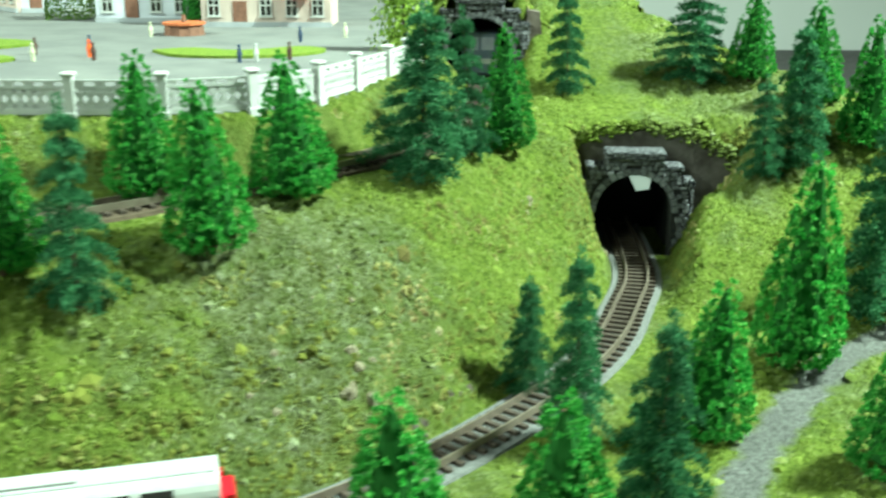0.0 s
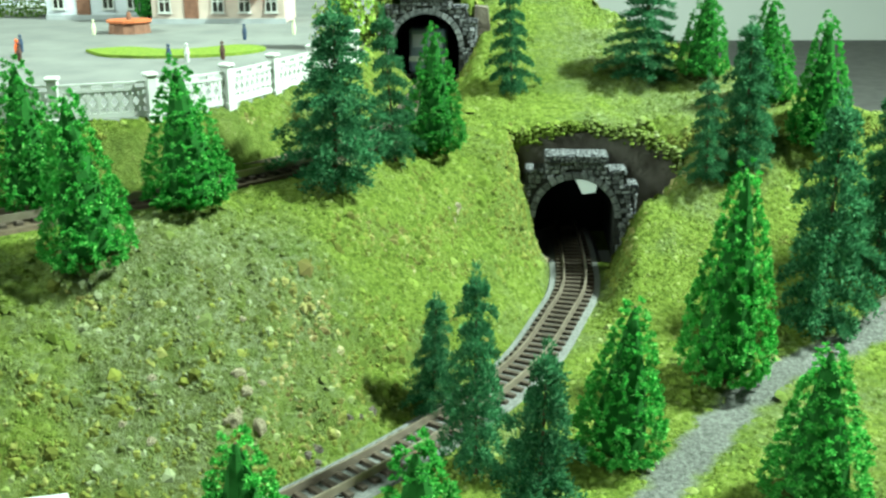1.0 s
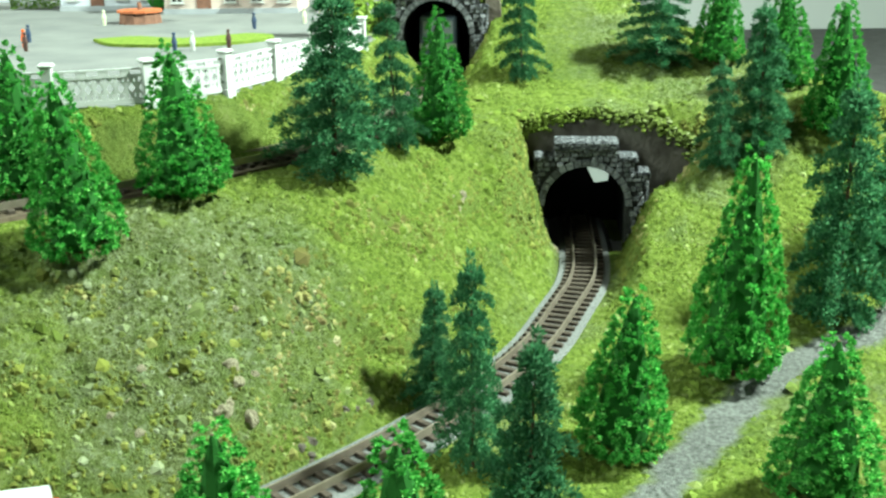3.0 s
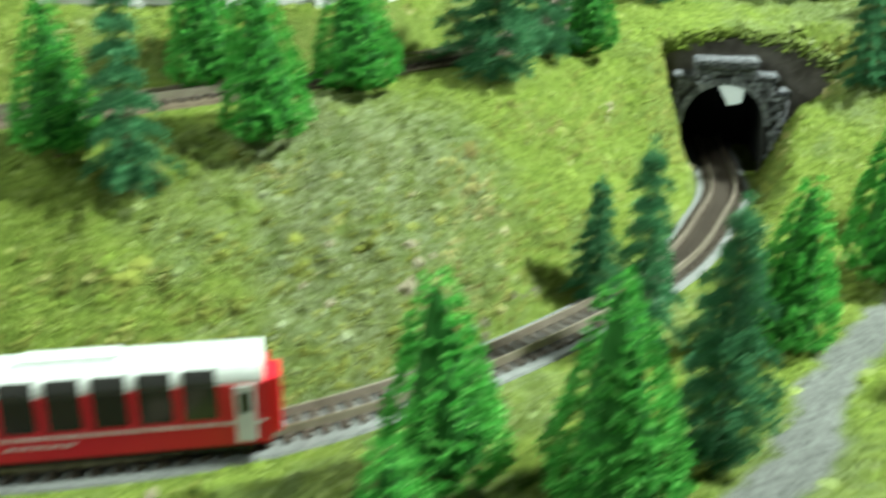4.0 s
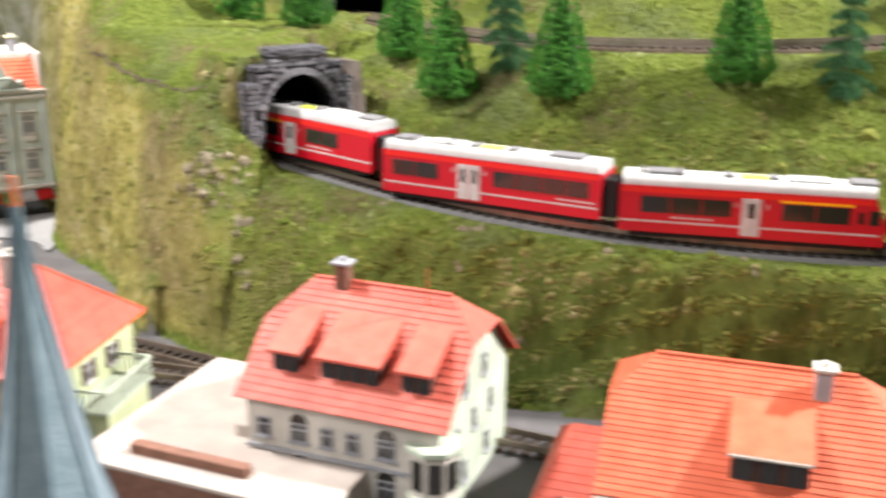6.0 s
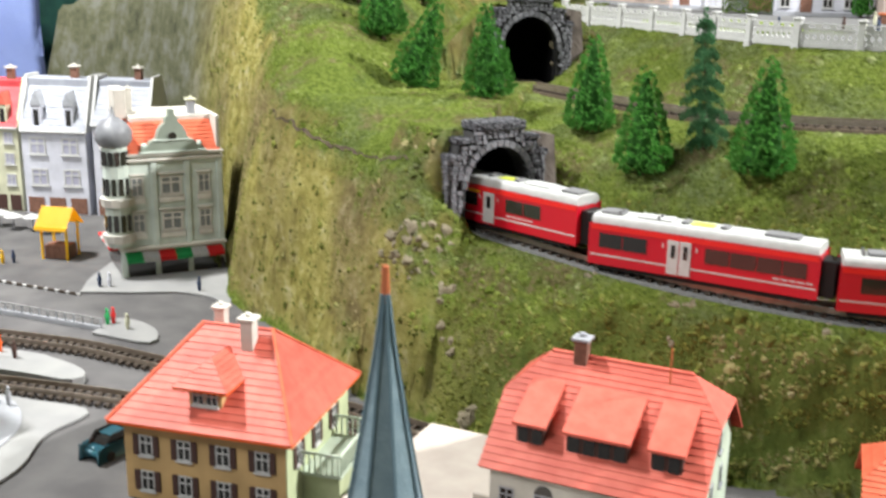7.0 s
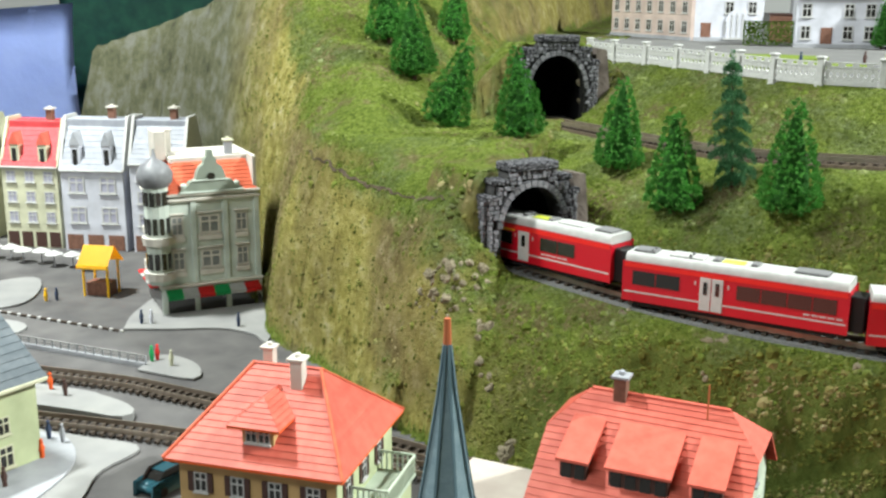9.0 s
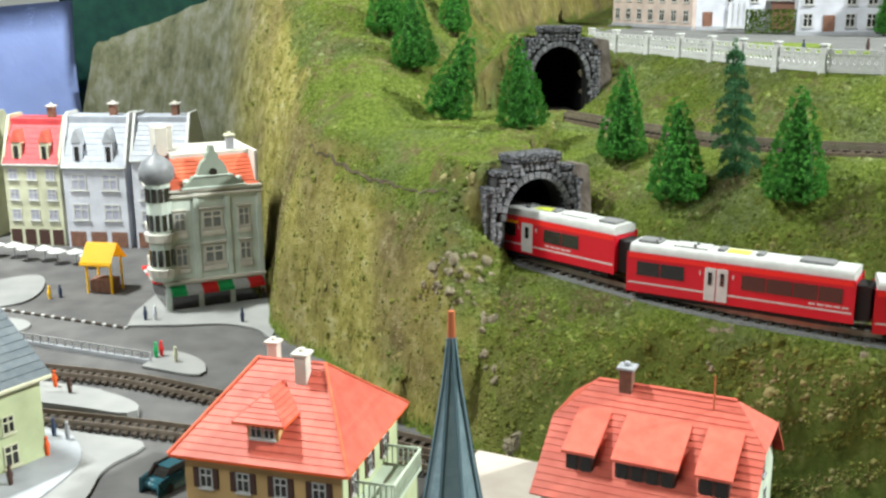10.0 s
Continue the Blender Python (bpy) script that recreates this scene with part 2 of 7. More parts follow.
RAIL = material("nickel_rail", (0.34, 0.285, 0.24), 0.33, 0.7, (0.25, 0.205, 0.165), 200)
SLEEPER = material("sleeper", (0.034, 0.025, 0.019), 0.8, 0, (0.06, 0.045, 0.034), 600)
# Dark crown core: the shade between the leaves is put into its colour.
INNER_SHADE = material("crown_inner_shade", (0.016, 0.060, 0.012), 0.95, 0, (0.030, 0.095, 0.020), 500, spec=0.05)
BARK = material("bark", (0.10, 0.055, 0.035), 0.9, 0, (0.05, 0.03, 0.02), 900)
CRIMSON = material("coach_crimson", (0.42, 0.006, 0.022), 0.35, 0, spec=0.5)
COACH_ROOF = material("coach_roof_grey", (0.30, 0.31, 0.31), 0.5, 0, (0.36, 0.37, 0.37), 200)
# Earth of the upper track bed; also the crevice's shade, put into colour.
SOIL_CRACK_SHADE = material("soil_and_crack_shade", (0.045, 0.032, 0.02), 0.95, 0, (0.08, 0.06, 0.04), 300)
PALE_ROCK = material("pale_plaster_rock", (0.17, 0.14, 0.085), 0.95, 0, (0.33, 0.29, 0.21), 160, 0.0008, 500)
RED = material("train_red", (0.44, 0.004, 0.017), 0.32, 0, spec=0.5)
# Lighter red for the upper side: light put into the paint colour.
LIT_RED = material("lit_red", (0.66, 0.016, 0.012), 0.35, 0, spec=0.5)
GLASS = material("dark_window_glass", (0.018, 0.017, 0.016), 0.12, 0, spec=0.6)
PALE_GLASS = material("lilac_window_film", (0.27, 0.27, 0.36), 0.3, 0, (0.36, 0.36, 0.44), 150)
GREY_GLASS = material("grey_window_film", (0.12, 0.135, 0.14), 0.25, 0, (0.19, 0.20, 0.20), 150)
NAVY_GREY = material("tunnel_view_blue_grey", (0.10, 0.12, 0.18), 0.4, 0, (0.14, 0.16, 0.22), 120)
ROOF_WHITE = material("roof_white", (0.36, 0.37, 0.36), 0.55, 0, (0.43, 0.43, 0.425), 300)
ROOF_GREY = material("roof_equipment_grey", (0.16, 0.16, 0.165), 0.6)
YELLOW = material("yellow_stripe", (0.85, 0.42, 0.01), 0.4)
LIME = material("lime_marking", (0.62, 0.70, 0.08), 0.5)
WHITE = material("white_plastic", (0.48, 0.48, 0.475), 0.5, 0, (0.42, 0.42, 0.415), 250)
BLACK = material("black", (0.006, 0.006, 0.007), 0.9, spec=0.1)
UNDER = material("underframe_black", (0.012, 0.012, 0.013), 0.6)
ROAD = material("road_grey", (0.072, 0.069, 0.071), 0.85, 0, (0.105, 0.101, 0.101), 45, 0.0002, 1500)
EARTH = material("brown_earth", (0.070, 0.056, 0.048), 0.95, 0, (0.145, 0.120, 0.104), 130, 0.0008, 500)
# Brown plaster of the cut, darkened further for the shade in the recess.
CUT_SHADED = material("shaded_cut_plaster", (0.045, 0.038, 0.032), 0.95, 0, (0.095, 0.084, 0.075), 110, 0.0008, 500)
PLAZA = material("village_paving", (0.125, 0.125, 0.127), 0.9, 0, (0.165, 0.165, 0.162), 40, 0.0002, 1200)
PAVE = material("pavement_grey", (0.205, 0.205, 0.208), 0.9, 0, (0.25, 0.25, 0.246), 40, 0.0002, 1200)


def tile_material(name, a, b):
    """Moulded plastic roof: colour wavering with faint ribs between the tile courses."""
    m, nt, bs = blank(name, 0.55, 0.35)
    co = nt.nodes.new("ShaderNodeTexCoord")
    info = nt.nodes.new("ShaderNodeObjectInfo")
    col = ramp(nt, noise_node(nt, 140, 4, 0.6, co.outputs["Object"]), ((0.35, a), (0.65, b)))
    hue = nt.nodes.new("ShaderNodeHueSaturation")
    mr = nt.nodes.new("ShaderNodeMapRange")
    nt.links.new(info.outputs["Random"], mr.inputs[0])
    mr.inputs[3].default_value, mr.inputs[4].default_value = 0.88, 1.1
    nt.links.new(mr.outputs[0], hue.inputs["Value"])
    nt.links.new(col, hue.inputs["Color"])
    nt.links.new(hue.outputs["Color"], bs.inputs["Base Color"])
    bumped(nt, bs, noise_node(nt, 1500, 3, 0.6, co.outputs["Object"]), 0.0001, 0.6)
    return m


ROOF_RED = tile_material("roof_red", (0.47, 0.082, 0.055), (0.54, 0.115, 0.080))
ROOF_ORANGE = tile_material("roof_orange", (0.50, 0.090, 0.042), (0.57, 0.122, 0.062))
ROOF_SLATE = tile_material("roof_slate", (0.088, 0.105, 0.121), (0.121, 0.138, 0.154))
ROOF_ROSE = tile_material("roof_rose", (0.50, 0.05, 0.06), (0.58, 0.07, 0.08))
ROOF_PALE = tile_material("roof_pale_blue", (0.25, 0.265, 0.31), (0.31, 0.325, 0.37))


def plaster(name, color, dirt=0.75):
    return material(name, color, 0.8, 0, tuple(c * dirt for c in color), 60, 0.0001, 1500)


TAN, MINT, CREAM = plaster("tan_plaster", (0.50, 0.33, 0.15)), plaster("mint_plaster", (0.46, 0.53, 0.43)), plaster("cream_plaster", (0.58, 0.55, 0.50))
GREYGREEN, LIME_WALL, LILAC = plaster("grey_green_plaster", (0.52, 0.58, 0.53)), plaster("lime_plaster", (0.44, 0.49, 0.30)), plaster("lilac_plaster", (0.56, 0.57, 0.64))
SAND, PINK, STONE_GREY = plaster("sand_plaster", (0.56, 0.56, 0.41)), plaster("pink_plaster", (0.52, 0.42, 0.38)), plaster("grey_plaster", (0.34, 0.35, 0.38))
DOME_GREY = material("dome_lead_grey", (0.15, 0.155, 0.17), 0.45, 0, (0.21, 0.215, 0.23), 160)
GABLE_GREEN = plaster("dark_grey_green_plaster", (0.27, 0.31, 0.26))
SHUTTER = material("brown_shutter", (0.06, 0.03, 0.025), 0.6)
SEAM = material("spire_seam", (0.10, 0.155, 0.185), 0.5)
SPIRE = material("spire_slate", (0.145, 0.21, 0.245), 0.5, 0, (0.19, 0.26, 0.295), 250, 0.0003, 900, spec=0.4)
BRICK = material("brown_brick", (0.14, 0.07, 0.05), 0.85, 0, (0.20, 0.10, 0.07), 300)
TERRACE = material("terrace_cream", (0.36, 0.315, 0.28), 0.85, 0, (0.42, 0.375, 0.335), 70)
GREEN_SIGN = material("green_cloth", (0.02, 0.30, 0.09), 0.8)
RED_SIGN = material("red_cloth", (0.55, 0.02, 0.02), 0.8)
AMBER = material("amber_plastic", (0.85, 0.48, 0.01), 0.5)
COPPER = material("copper_red", (0.42, 0.12, 0.05), 0.6)
CAR_TEAL = material("teal_car_paint", (0.028, 0.095, 0.125), 0.22, 0.2, spec=0.6)
ORANGE = material("orange_cloth", (0.65, 0.10, 0.02), 0.8)
NAVY = material("navy_paint", (0.03, 0.045, 0.09), 0.7)
BLUE_SHEET = material("blue_plastic_sheet", (0.28, 0.37, 0.74), 0.4, 0, (0.34, 0.43, 0.78), 9, 0.004, 14, spec=0.4)
DARK_CLOTH = material("dark_green_cloth", (0.006, 0.035, 0.028), 0.8, 0, (0.012, 0.06, 0.04), 60)
LAWN = material("lawn", (0.10, 0.15, 0.015), 1.0, 0, (0.16, 0.21, 0.03), 300, 0.0008, 700)
ROOM_WHITE = material("room_wall_white", (0.60, 0.61, 0.61), 0.9, 0, (0.56, 0.57, 0.57), 3)
ROOM = material("room_wall_grey", (0.36, 0.36, 0.355), 0.9, 0, (0.31, 0.31, 0.31), 3)

# ---- the lie of the land ----
def curve(points, step=0.004):
    """A smooth line through the points, as an array of evenly spaced places."""
    p = np.array(points, float)
    p = np.vstack([2 * p[0] - p[1], p, 2 * p[-1] - p[-2]])
    out = []
    for i in range(1, len(p) - 2):
        n = max(2, int(np.linalg.norm(p[i + 1] - p[i]) / (step / 4)))
        for u in np.linspace(0, 1, n, endpoint=False):
            out.append(0.5 * (2 * p[i] + (p[i + 1] - p[i - 1]) * u + (2 * p[i - 1] - 5 * p[i] + 4 * p[i + 1] - p[i + 2]) * u * u
                              + (3 * p[i] - p[i - 1] - 3 * p[i + 1] + p[i + 2]) * u ** 3))
    out = np.array(out + [p[-2]])
    s = np.concatenate([[0], np.cumsum(np.linalg.norm(np.diff(out, axis=0), axis=1))])
    t = np.linspace(0, s[-1], max(2, int(s[-1] / step)))
    return np.stack([np.interp(t, s, out[:, k]) for k in range(out.shape[1])], 1)


def beside(line, x, y):
    """Distance of the places from a line, signed: positive to the left of its way."""
    best, sign = np.full(x.shape, 1e9), np.ones(x.shape)
    for a, b in zip(line[:-1], line[1:]):
        d = b - a
        L = d @ d
        u = np.clip(((x - a[0]) * d[0] + (y - a[1]) * d[1]) / L, 0, 1)
        q = (x - a[0] - u * d[0]) ** 2 + (y - a[1] - u * d[1]) ** 2
        s = np.sign(d[0] * (y - a[1]) - d[1] * (x - a[0]))
        near = q < best
        best, sign = np.where(near, q, best), np.where(near, s, sign)
    return np.sqrt(best) * sign


def smooth(a, b, v):
    t = np.clip((v - a) / (b - a), 0, 1)
    return t * t * (3 - 2 * t)


# Lines run from west to east, so that north lies to their left.
MAIN = [(-0.56, 0.42), (-0.50, 0.362), (-0.46, 0.33), (-0.415, 0.297), (-0.37, 0.272), (-0.32, 0.25), (-0.26, 0.235), (-0.20, 0.229), (-0.135, 0.232),
        (-0.076, 0.248), (-0.03, 0.275), (0.006, 0.308), (0.04, 0.348), (0.063, 0.386), (0.078, 0.428), (0.087, 0.458), (0.091, 0.493), (0.093, 0.56), (0.09, 0.64)]
UPPER = [(-0.53, 0.64), (-0.48, 0.562), (-0.432, 0.497), (-0.362, 0.408), (-0.316, 0.36), (-0.26, 0.333), (-0.20, 0.322), (-0.15, 0.332), (-0.112, 0.355),
         (-0.075, 0.382), (-0.042, 0.411), (-0.023, 0.432), (0.0, 0.47), (0.012, 0.53), (0.018, 0.60), (0.022, 0.70)]
EDGE = [(-0.47, 0.66), (-0.41, 0.571), (-0.369, 0.529), (-0.33, 0.483), (-0.296, 0.432), (-0.262, 0.402), (-0.2, 0.39), (-0.124, 0.388), (-0.09, 0.393),
        (-0.073, 0.402), (-0.052, 0.425), (-0.038, 0.46), (-0.028, 0.485), (-0.018, 0.53), (-0.01, 0.60), (-0.01, 0.70), (-0.01, 1.4)]
FOOT = [(-1.6, 0.80), (-1.25, 0.79), (-1.02, 0.76), (-0.88, 0.70), (-0.78, 0.63), (-0.70, 0.55), (-0.645, 0.475), (-0.611, 0.408), (-0.589, 0.365), (-0.53, 0.317), (-0.476, 0.255), (-0.428, 0.224), (-0.40, 0.212),
        (-0.36, 0.206), (-0.30, 0.203), (-0.20, 0.198), (-0.13, 0.194), (-0.105, 0.197), (-0.078, 0.186), (-0.05, 0.176), (-0.02, 0.18)]
SHELF = [(-0.40, -0.6), (-0.19, -0.06), (-0.12, 0.045), (-0.085, 0.083), (-0.048, 0.122), (-0.028, 0.147), (-0.027, 0.172), (-0.05, 0.205), (-0.085, 0.228), (-0.13, 0.24)]
LANE = [(0.45, 0.62), (0.30, 0.50), (0.21, 0.425), (0.147, 0.372), (0.0985, 0.302), (0.075, 0.25), (0.032, 0.186), (-0.004, 0.143), (-0.036, 0.110), (-0.075, 0.070), (-0.11, 0.02), (-0.20, -0.12), (-0.40, -0.6)]
MAIN, UPPER, EDGE, FOOT, SHELF, LANE = [curve(c, 0.006) for c in (MAIN, UPPER, EDGE, FOOT, SHELF, LANE)]
TOWN, PLATEAU = 0.0, 0.165


def main_height(x):
    return 0.066 + 0.010 * ((x + 0.17) / 0.25) ** 2 * (x > -0.45) + 0.0125 * (x <= -0.45)


def upper_height(x):
    return 0.1415 + 0.038 * np.clip(x, -0.45, 0.1)


def land(x, y):
    """Height of the ground at places x, y."""
    dm, du, de, df, ds = (beside(c, x, y) for c in (MAIN, UPPER, EDGE, FOOT, SHELF))
    zm, zu = main_height(x), upper_height(x)
    # slope between the two lines
    f = np.abs(dm) / (np.abs(dm) + np.abs(du) + 1e-6)
    g = np.clip((f - 0.12) / 0.8, 0, 1)
    between = zm + (zu - zm) * (1 - (1 - g) ** (2 - 0.85 * smooth(-0.02, 0.05, x)))
    # bank from the upper line to the plateau
    k = smooth(0.012, 1, np.abs(du) / (np.abs(du) + np.abs(de) + 1e-6) * 1.0)
    bank = zu + (PLATEAU - zu) * k
    z = np.where(du > 0, np.where(de > 0, PLATEAU, bank), between)
    # eastern hill, right of the main line
    hill = 0.074 + 0.068 * smooth(0.395, 0.515, y - 0.12 * (x - 0.1)) + 0.05 * smooth(0.5, 0.8, y)
    over = 0.138 + 0.064 * smooth(0.51, 0.72, y) + 0.008 * smooth(0.12, 0.20, x)
    east = np.where(dm < 0, 1.0, 0.0) * (x > -0.12)
    low = 0.072 + 0.0 * x
    z_east = np.where(y > 0.36, hill, low)
    z_east = zm + (z_east - zm) * smooth(0.012, 0.03, np.abs(dm))
    z = np.where(east > 0, z_east, z)
    v, u = x - 0.0915, 0.503 - y
    start = 0.507 + 0.0170 * smooth(-0.034, -0.027, v) * (1 - smooth(0.050, 0.064, v))
    roof = zu + (over - zu) * smooth(0.012, 0.034, np.abs(du))
    z = np.where((y > start) & (x > 0.012) & (du < 0), roof, z)
    # turf climbing against the portal's western flank
    lap = (1 - smooth(-0.004, 0.060, u)) * smooth(0.0165, 0.034, np.abs(dm)) * ((dm > 0) & (du < 0) & (x > 0.012) & (y <= start))
    z = z + (np.maximum(roof, z) - z) * lap
    # eastern end of the hill falls away
    z = np.where(x > 0.12, z - 1.6 * np.maximum(0, (x - 0.225) + 0.9 * (y - 0.53)), z)
    # western hillside: a steep face, a ledge between the portals, a high shoulder further west
    far = smooth(-0.47, -0.60, x)
    crest = smooth(-0.56, -0.68, x)
    face = (0.112 + 0.06 * far + 0.10 * crest) * (1 - np.exp(-np.maximum(df, 0) / (0.015 + 0.012 * far)))
    wall = face + 0.6 * np.maximum(df - 0.05, 0) * far
    wall = np.minimum(wall, np.interp(x, [-1.6, -0.985, -0.962, -0.955, -0.867, -0.78, -0.70, -0.60], [0.03, 0.03, 0.150, 0.157, 0.177, 0.199, 0.25, 0.29]))
    wall = wall - 0.35 * np.maximum(df - 0.09, 0) * smooth(-0.70, -0.78, x)
    west = (x < -0.425) & (df > 0)
    ledge = np.where(x < -0.66, wall, np.maximum(wall, np.minimum(0.130, face + 0.35 * np.maximum(df - 0.02, 0))))
    z = np.where(west & ((de < 0.0) | (x <= -0.66)), np.where(du > 0, np.maximum(ledge, bank), ledge), z)
    z = np.where(west & (de >= 0.0) & (x > -0.66), np.maximum(PLATEAU, wall * smooth(-0.46, -0.52, x)), z)
    # cliff from the shelf of the main line down to the town
    f = np.maximum(df, 0) / (np.maximum(df, 0) + np.maximum(-dm - 0.0165, 0) + 1e-6)
    cliff = zm * (1 - (1 - f) ** 1.9)
    south = (dm < -0.0165) & (ds > 0) & (x < 0.0)
    mixed = cliff + (ledge - cliff) * smooth(-0.415, -0.455, x)
    z = np.where(south & (x > -0.47), mixed, z)
    z = np.where((df < 0) & ((x < -0.40) | (ds > 0)) & (dm < 0), TOWN, z)
    # wall of the eastern shelf
    rim = 0.072 * (1 - smooth(-0.006, 0.011, ds))
    z = np.where((ds > 0) & (ds < 0.03) & (dm < -0.0165) & (x > -0.22), np.maximum(z, rim), z)
    z = np.where((ds > 0) & (y < 0.15), np.where(ds < 0.013, rim, TOWN), z)
    z = np.where((ds <= 0) & (y < 0.15) & (x > -0.5), 0.072, z)
    return np.maximum(z, TOWN - 0.0)


# ---- helpers for building ----
def part(name, bm, mat, parent=None, label="", smooth_faces=False):
    """One mesh object from a bmesh, under a thing or a part."""
    me = bpy.data.meshes.new(name)
    bm.to_mesh(me)
    bm.free()
    me.materials.append(mat)
    if smooth_faces:
        me.shade_smooth()
    ob = new(name, me)
    if parent:
        ob.parent = parent
    return tagged(ob, label)


def thing(name, m, label, category, group="", kind=""):
    ob = new(name)
    ob.empty_display_size = 0.01
    ob.matrix_world = m
    return tagged(ob, label, category, group, kind)


def box(bm, x0, x1, y0, y1, z0, z1, bevel=0.0, m=None):
    vs = [bm.verts.new(p) for p in ((x0, y0, z0), (x1, y0, z0), (x1, y1, z0), (x0, y1, z0), (x0, y0, z1), (x1, y0, z1), (x1, y1, z1), (x0, y1, z1))]
    fs = [bm.faces.new([vs[i] for i in q]) for q in ((3, 2, 1, 0), (4, 5, 6, 7), (0, 1, 5, 4), (1, 2, 6, 5), (2, 3, 7, 6), (3, 0, 4, 7))]
    if bevel:
        es = {e for f in fs for e in f.edges}
        vs = bmesh.ops.bevel(bm, geom=list(es), offset=bevel, segments=1, affect="EDGES")["verts"] + [v for v in vs if v.is_valid]
    if m is not None:
        bmesh.ops.transform(bm, matrix=m, verts=list(set(vs)))
    return vs


def boxed(*args, **kw):
    bm = bmesh.new()
    box(bm, *args, **kw)
    return bm


def prism(bm, outline, depth, m=None):
    """Outline (x, z) pushed along y from 0 to depth."""
    a = [bm.verts.new((x, 0, z)) for x, z in outline]
    b = [bm.verts.new((x, depth, z)) for x, z in outline]
    n = len(a)
    bm.faces.new(a)
    bm.faces.new(b[::-1])
    for i in range(n):
        bm.faces.new((a[i], b[i], b[(i + 1) % n], a[(i + 1) % n])[::-1])
    if m is not None:
        bmesh.ops.transform(bm, matrix=m, verts=a + b)
    return a + b


def cone(bm, r0, r1, z0, z1, n=10, x=0.0, y=0.0, cap=True):
    rings = []
    for r, z in ((r0, z0), (r1, z1)):
        rings.append([bm.verts.new((x + r * math.cos(2 * math.pi * i / n), y + r * math.sin(2 * math.pi * i / n), z)) for i in range(n)])
    for i in range(n):
        bm.faces.new((rings[0][i], rings[0][(i + 1) % n], rings[1][(i + 1) % n], rings[1][i]))
    if cap:
        bm.faces.new(rings[0][::-1])
        bm.faces.new(rings[1])
    return rings[0] + rings[1]


def mesh_from(name, verts, faces, mat):
    me = bpy.data.meshes.new(name)
    me.from_pydata([tuple(v) for v in verts], [], [tuple(f) for f in faces])
    me.materials.append(mat)
    me.update()
    return me


def along(line, s):
    """Place and direction (degrees) at a length along a line."""
    d = np.concatenate([[0], np.cumsum(np.linalg.norm(np.diff(line, axis=0), axis=1))])
    x, y = np.interp(s, d, line[:, 0]), np.interp(s, d, line[:, 1])
    e = 0.004
    x2, y2 = np.interp(s + e, d, line[:, 0]), np.interp(s + e, d, line[:, 1])
    x1, y1 = np.interp(s - e, d, line[:, 0]), np.interp(s - e, d, line[:, 1])
    return x, y, math.degrees(math.atan2(y2 - y1, x2 - x1))


# ---- ground ----
def nearest(line, x, y):
    i = int(np.argmin((line[:, 0] - x) ** 2 + (line[:, 1] - y) ** 2))
    d = np.linalg.norm(np.diff(line, axis=0), axis=1)
    return float(d[:i].sum())


# portals: line, place on it, which way the mouth faces (+1: towards the line's end)
PORTALS = [(MAIN, nearest(MAIN, -0.412, 0.295), 1), (MAIN, nearest(MAIN, 0.0915, 0.503), -1), (UPPER, nearest(UPPER, -0.430, 0.495), 1), (UPPER, nearest(UPPER, 0.018, 0.62), -1)]
LOWER = curve([(-1.3, 0.25), (-0.9, 0.262), (-0.675, 0.267), (-0.59, 0.257), (-0.456, 0.222), (-0.36, 0.190), (-0.25, 0.162), (-0.16, 0.154), (-0.115, 0.160), (-0.095, 0.168), (-0.078, 0.184), (-0.055, 0.22), (-0.03, 0.28), (-0.01, 0.34)], 0.006)
SECOND = curve([(-1.3, 0.19), (-0.9, 0.205), (-0.64, 0.209), (-0.565, 0.208), (-0.50, 0.2055), (-0.45, 0.203), (-0.415, 0.201)], 0.006)
PORTALS.append((LOWER, nearest(LOWER, -0.0795, 0.183), -1))


TURNS = (-14.0, 0.0, -16.0, 0.0, -10.0)


def portal_frames(x, y):
    """For each portal: distance out of the mouth, distance sideways, height of its track."""
    for (line, s, way), turn in zip(PORTALS, TURNS):
        px, py, a = along(line, s)
        c, q = math.cos(math.radians(a + turn)) * way, math.sin(math.radians(a + turn)) * way
        base = main_height(px) if line is MAIN else upper_height(px) if line is UPPER else 0.0
        yield (x - px) * c + (y - py) * q, -(x - px) * q + (y - py) * c, base


def mounds(x, y, z):
    """Earth heaped over the tunnels behind their portals."""
    for k, (u, v, base) in enumerate(portal_frames(x, y)):
        top = base + (0.051, 0.054, 0.054, 0.054, 0.056)[k] - (0.9 if k == 2 else 2.2) * np.maximum(np.abs(v) - 0.026, 0) - (0.8 if k == 2 else 2.5) * np.maximum(-u - 0.055, 0)
        if k == 4:
            rise = np.clip(np.maximum(v - 0.012, 0) / 0.03 + np.maximum(-u - 0.014, 0) / 0.03, 0, 1)
            top = np.where(beside(MAIN, x, y) < -0.0160, base + 0.056 + 0.0135 * rise - 2.2 * np.maximum(-v - 0.026, 0), 0.0)
        hug = (u < -0.002) & (np.abs(v) > 0.0225) if k == 4 else (u < -0.004) & (v < -0.0285) if k == 1 else False
        z = np.where((u < (-0.0205 if k == 1 else -0.0105)) | hug, np.maximum(z, top), z)
        if k == 1:
            cut = base + 0.001 + 1.5 * np.maximum(np.abs(v) - 0.020, 0) + 2.5 * np.maximum(u - 0.02, 0)
            z = np.where((u > -0.0205) & (u < 0.06) & (v > 0), np.minimum(z, cut), z)
    return z


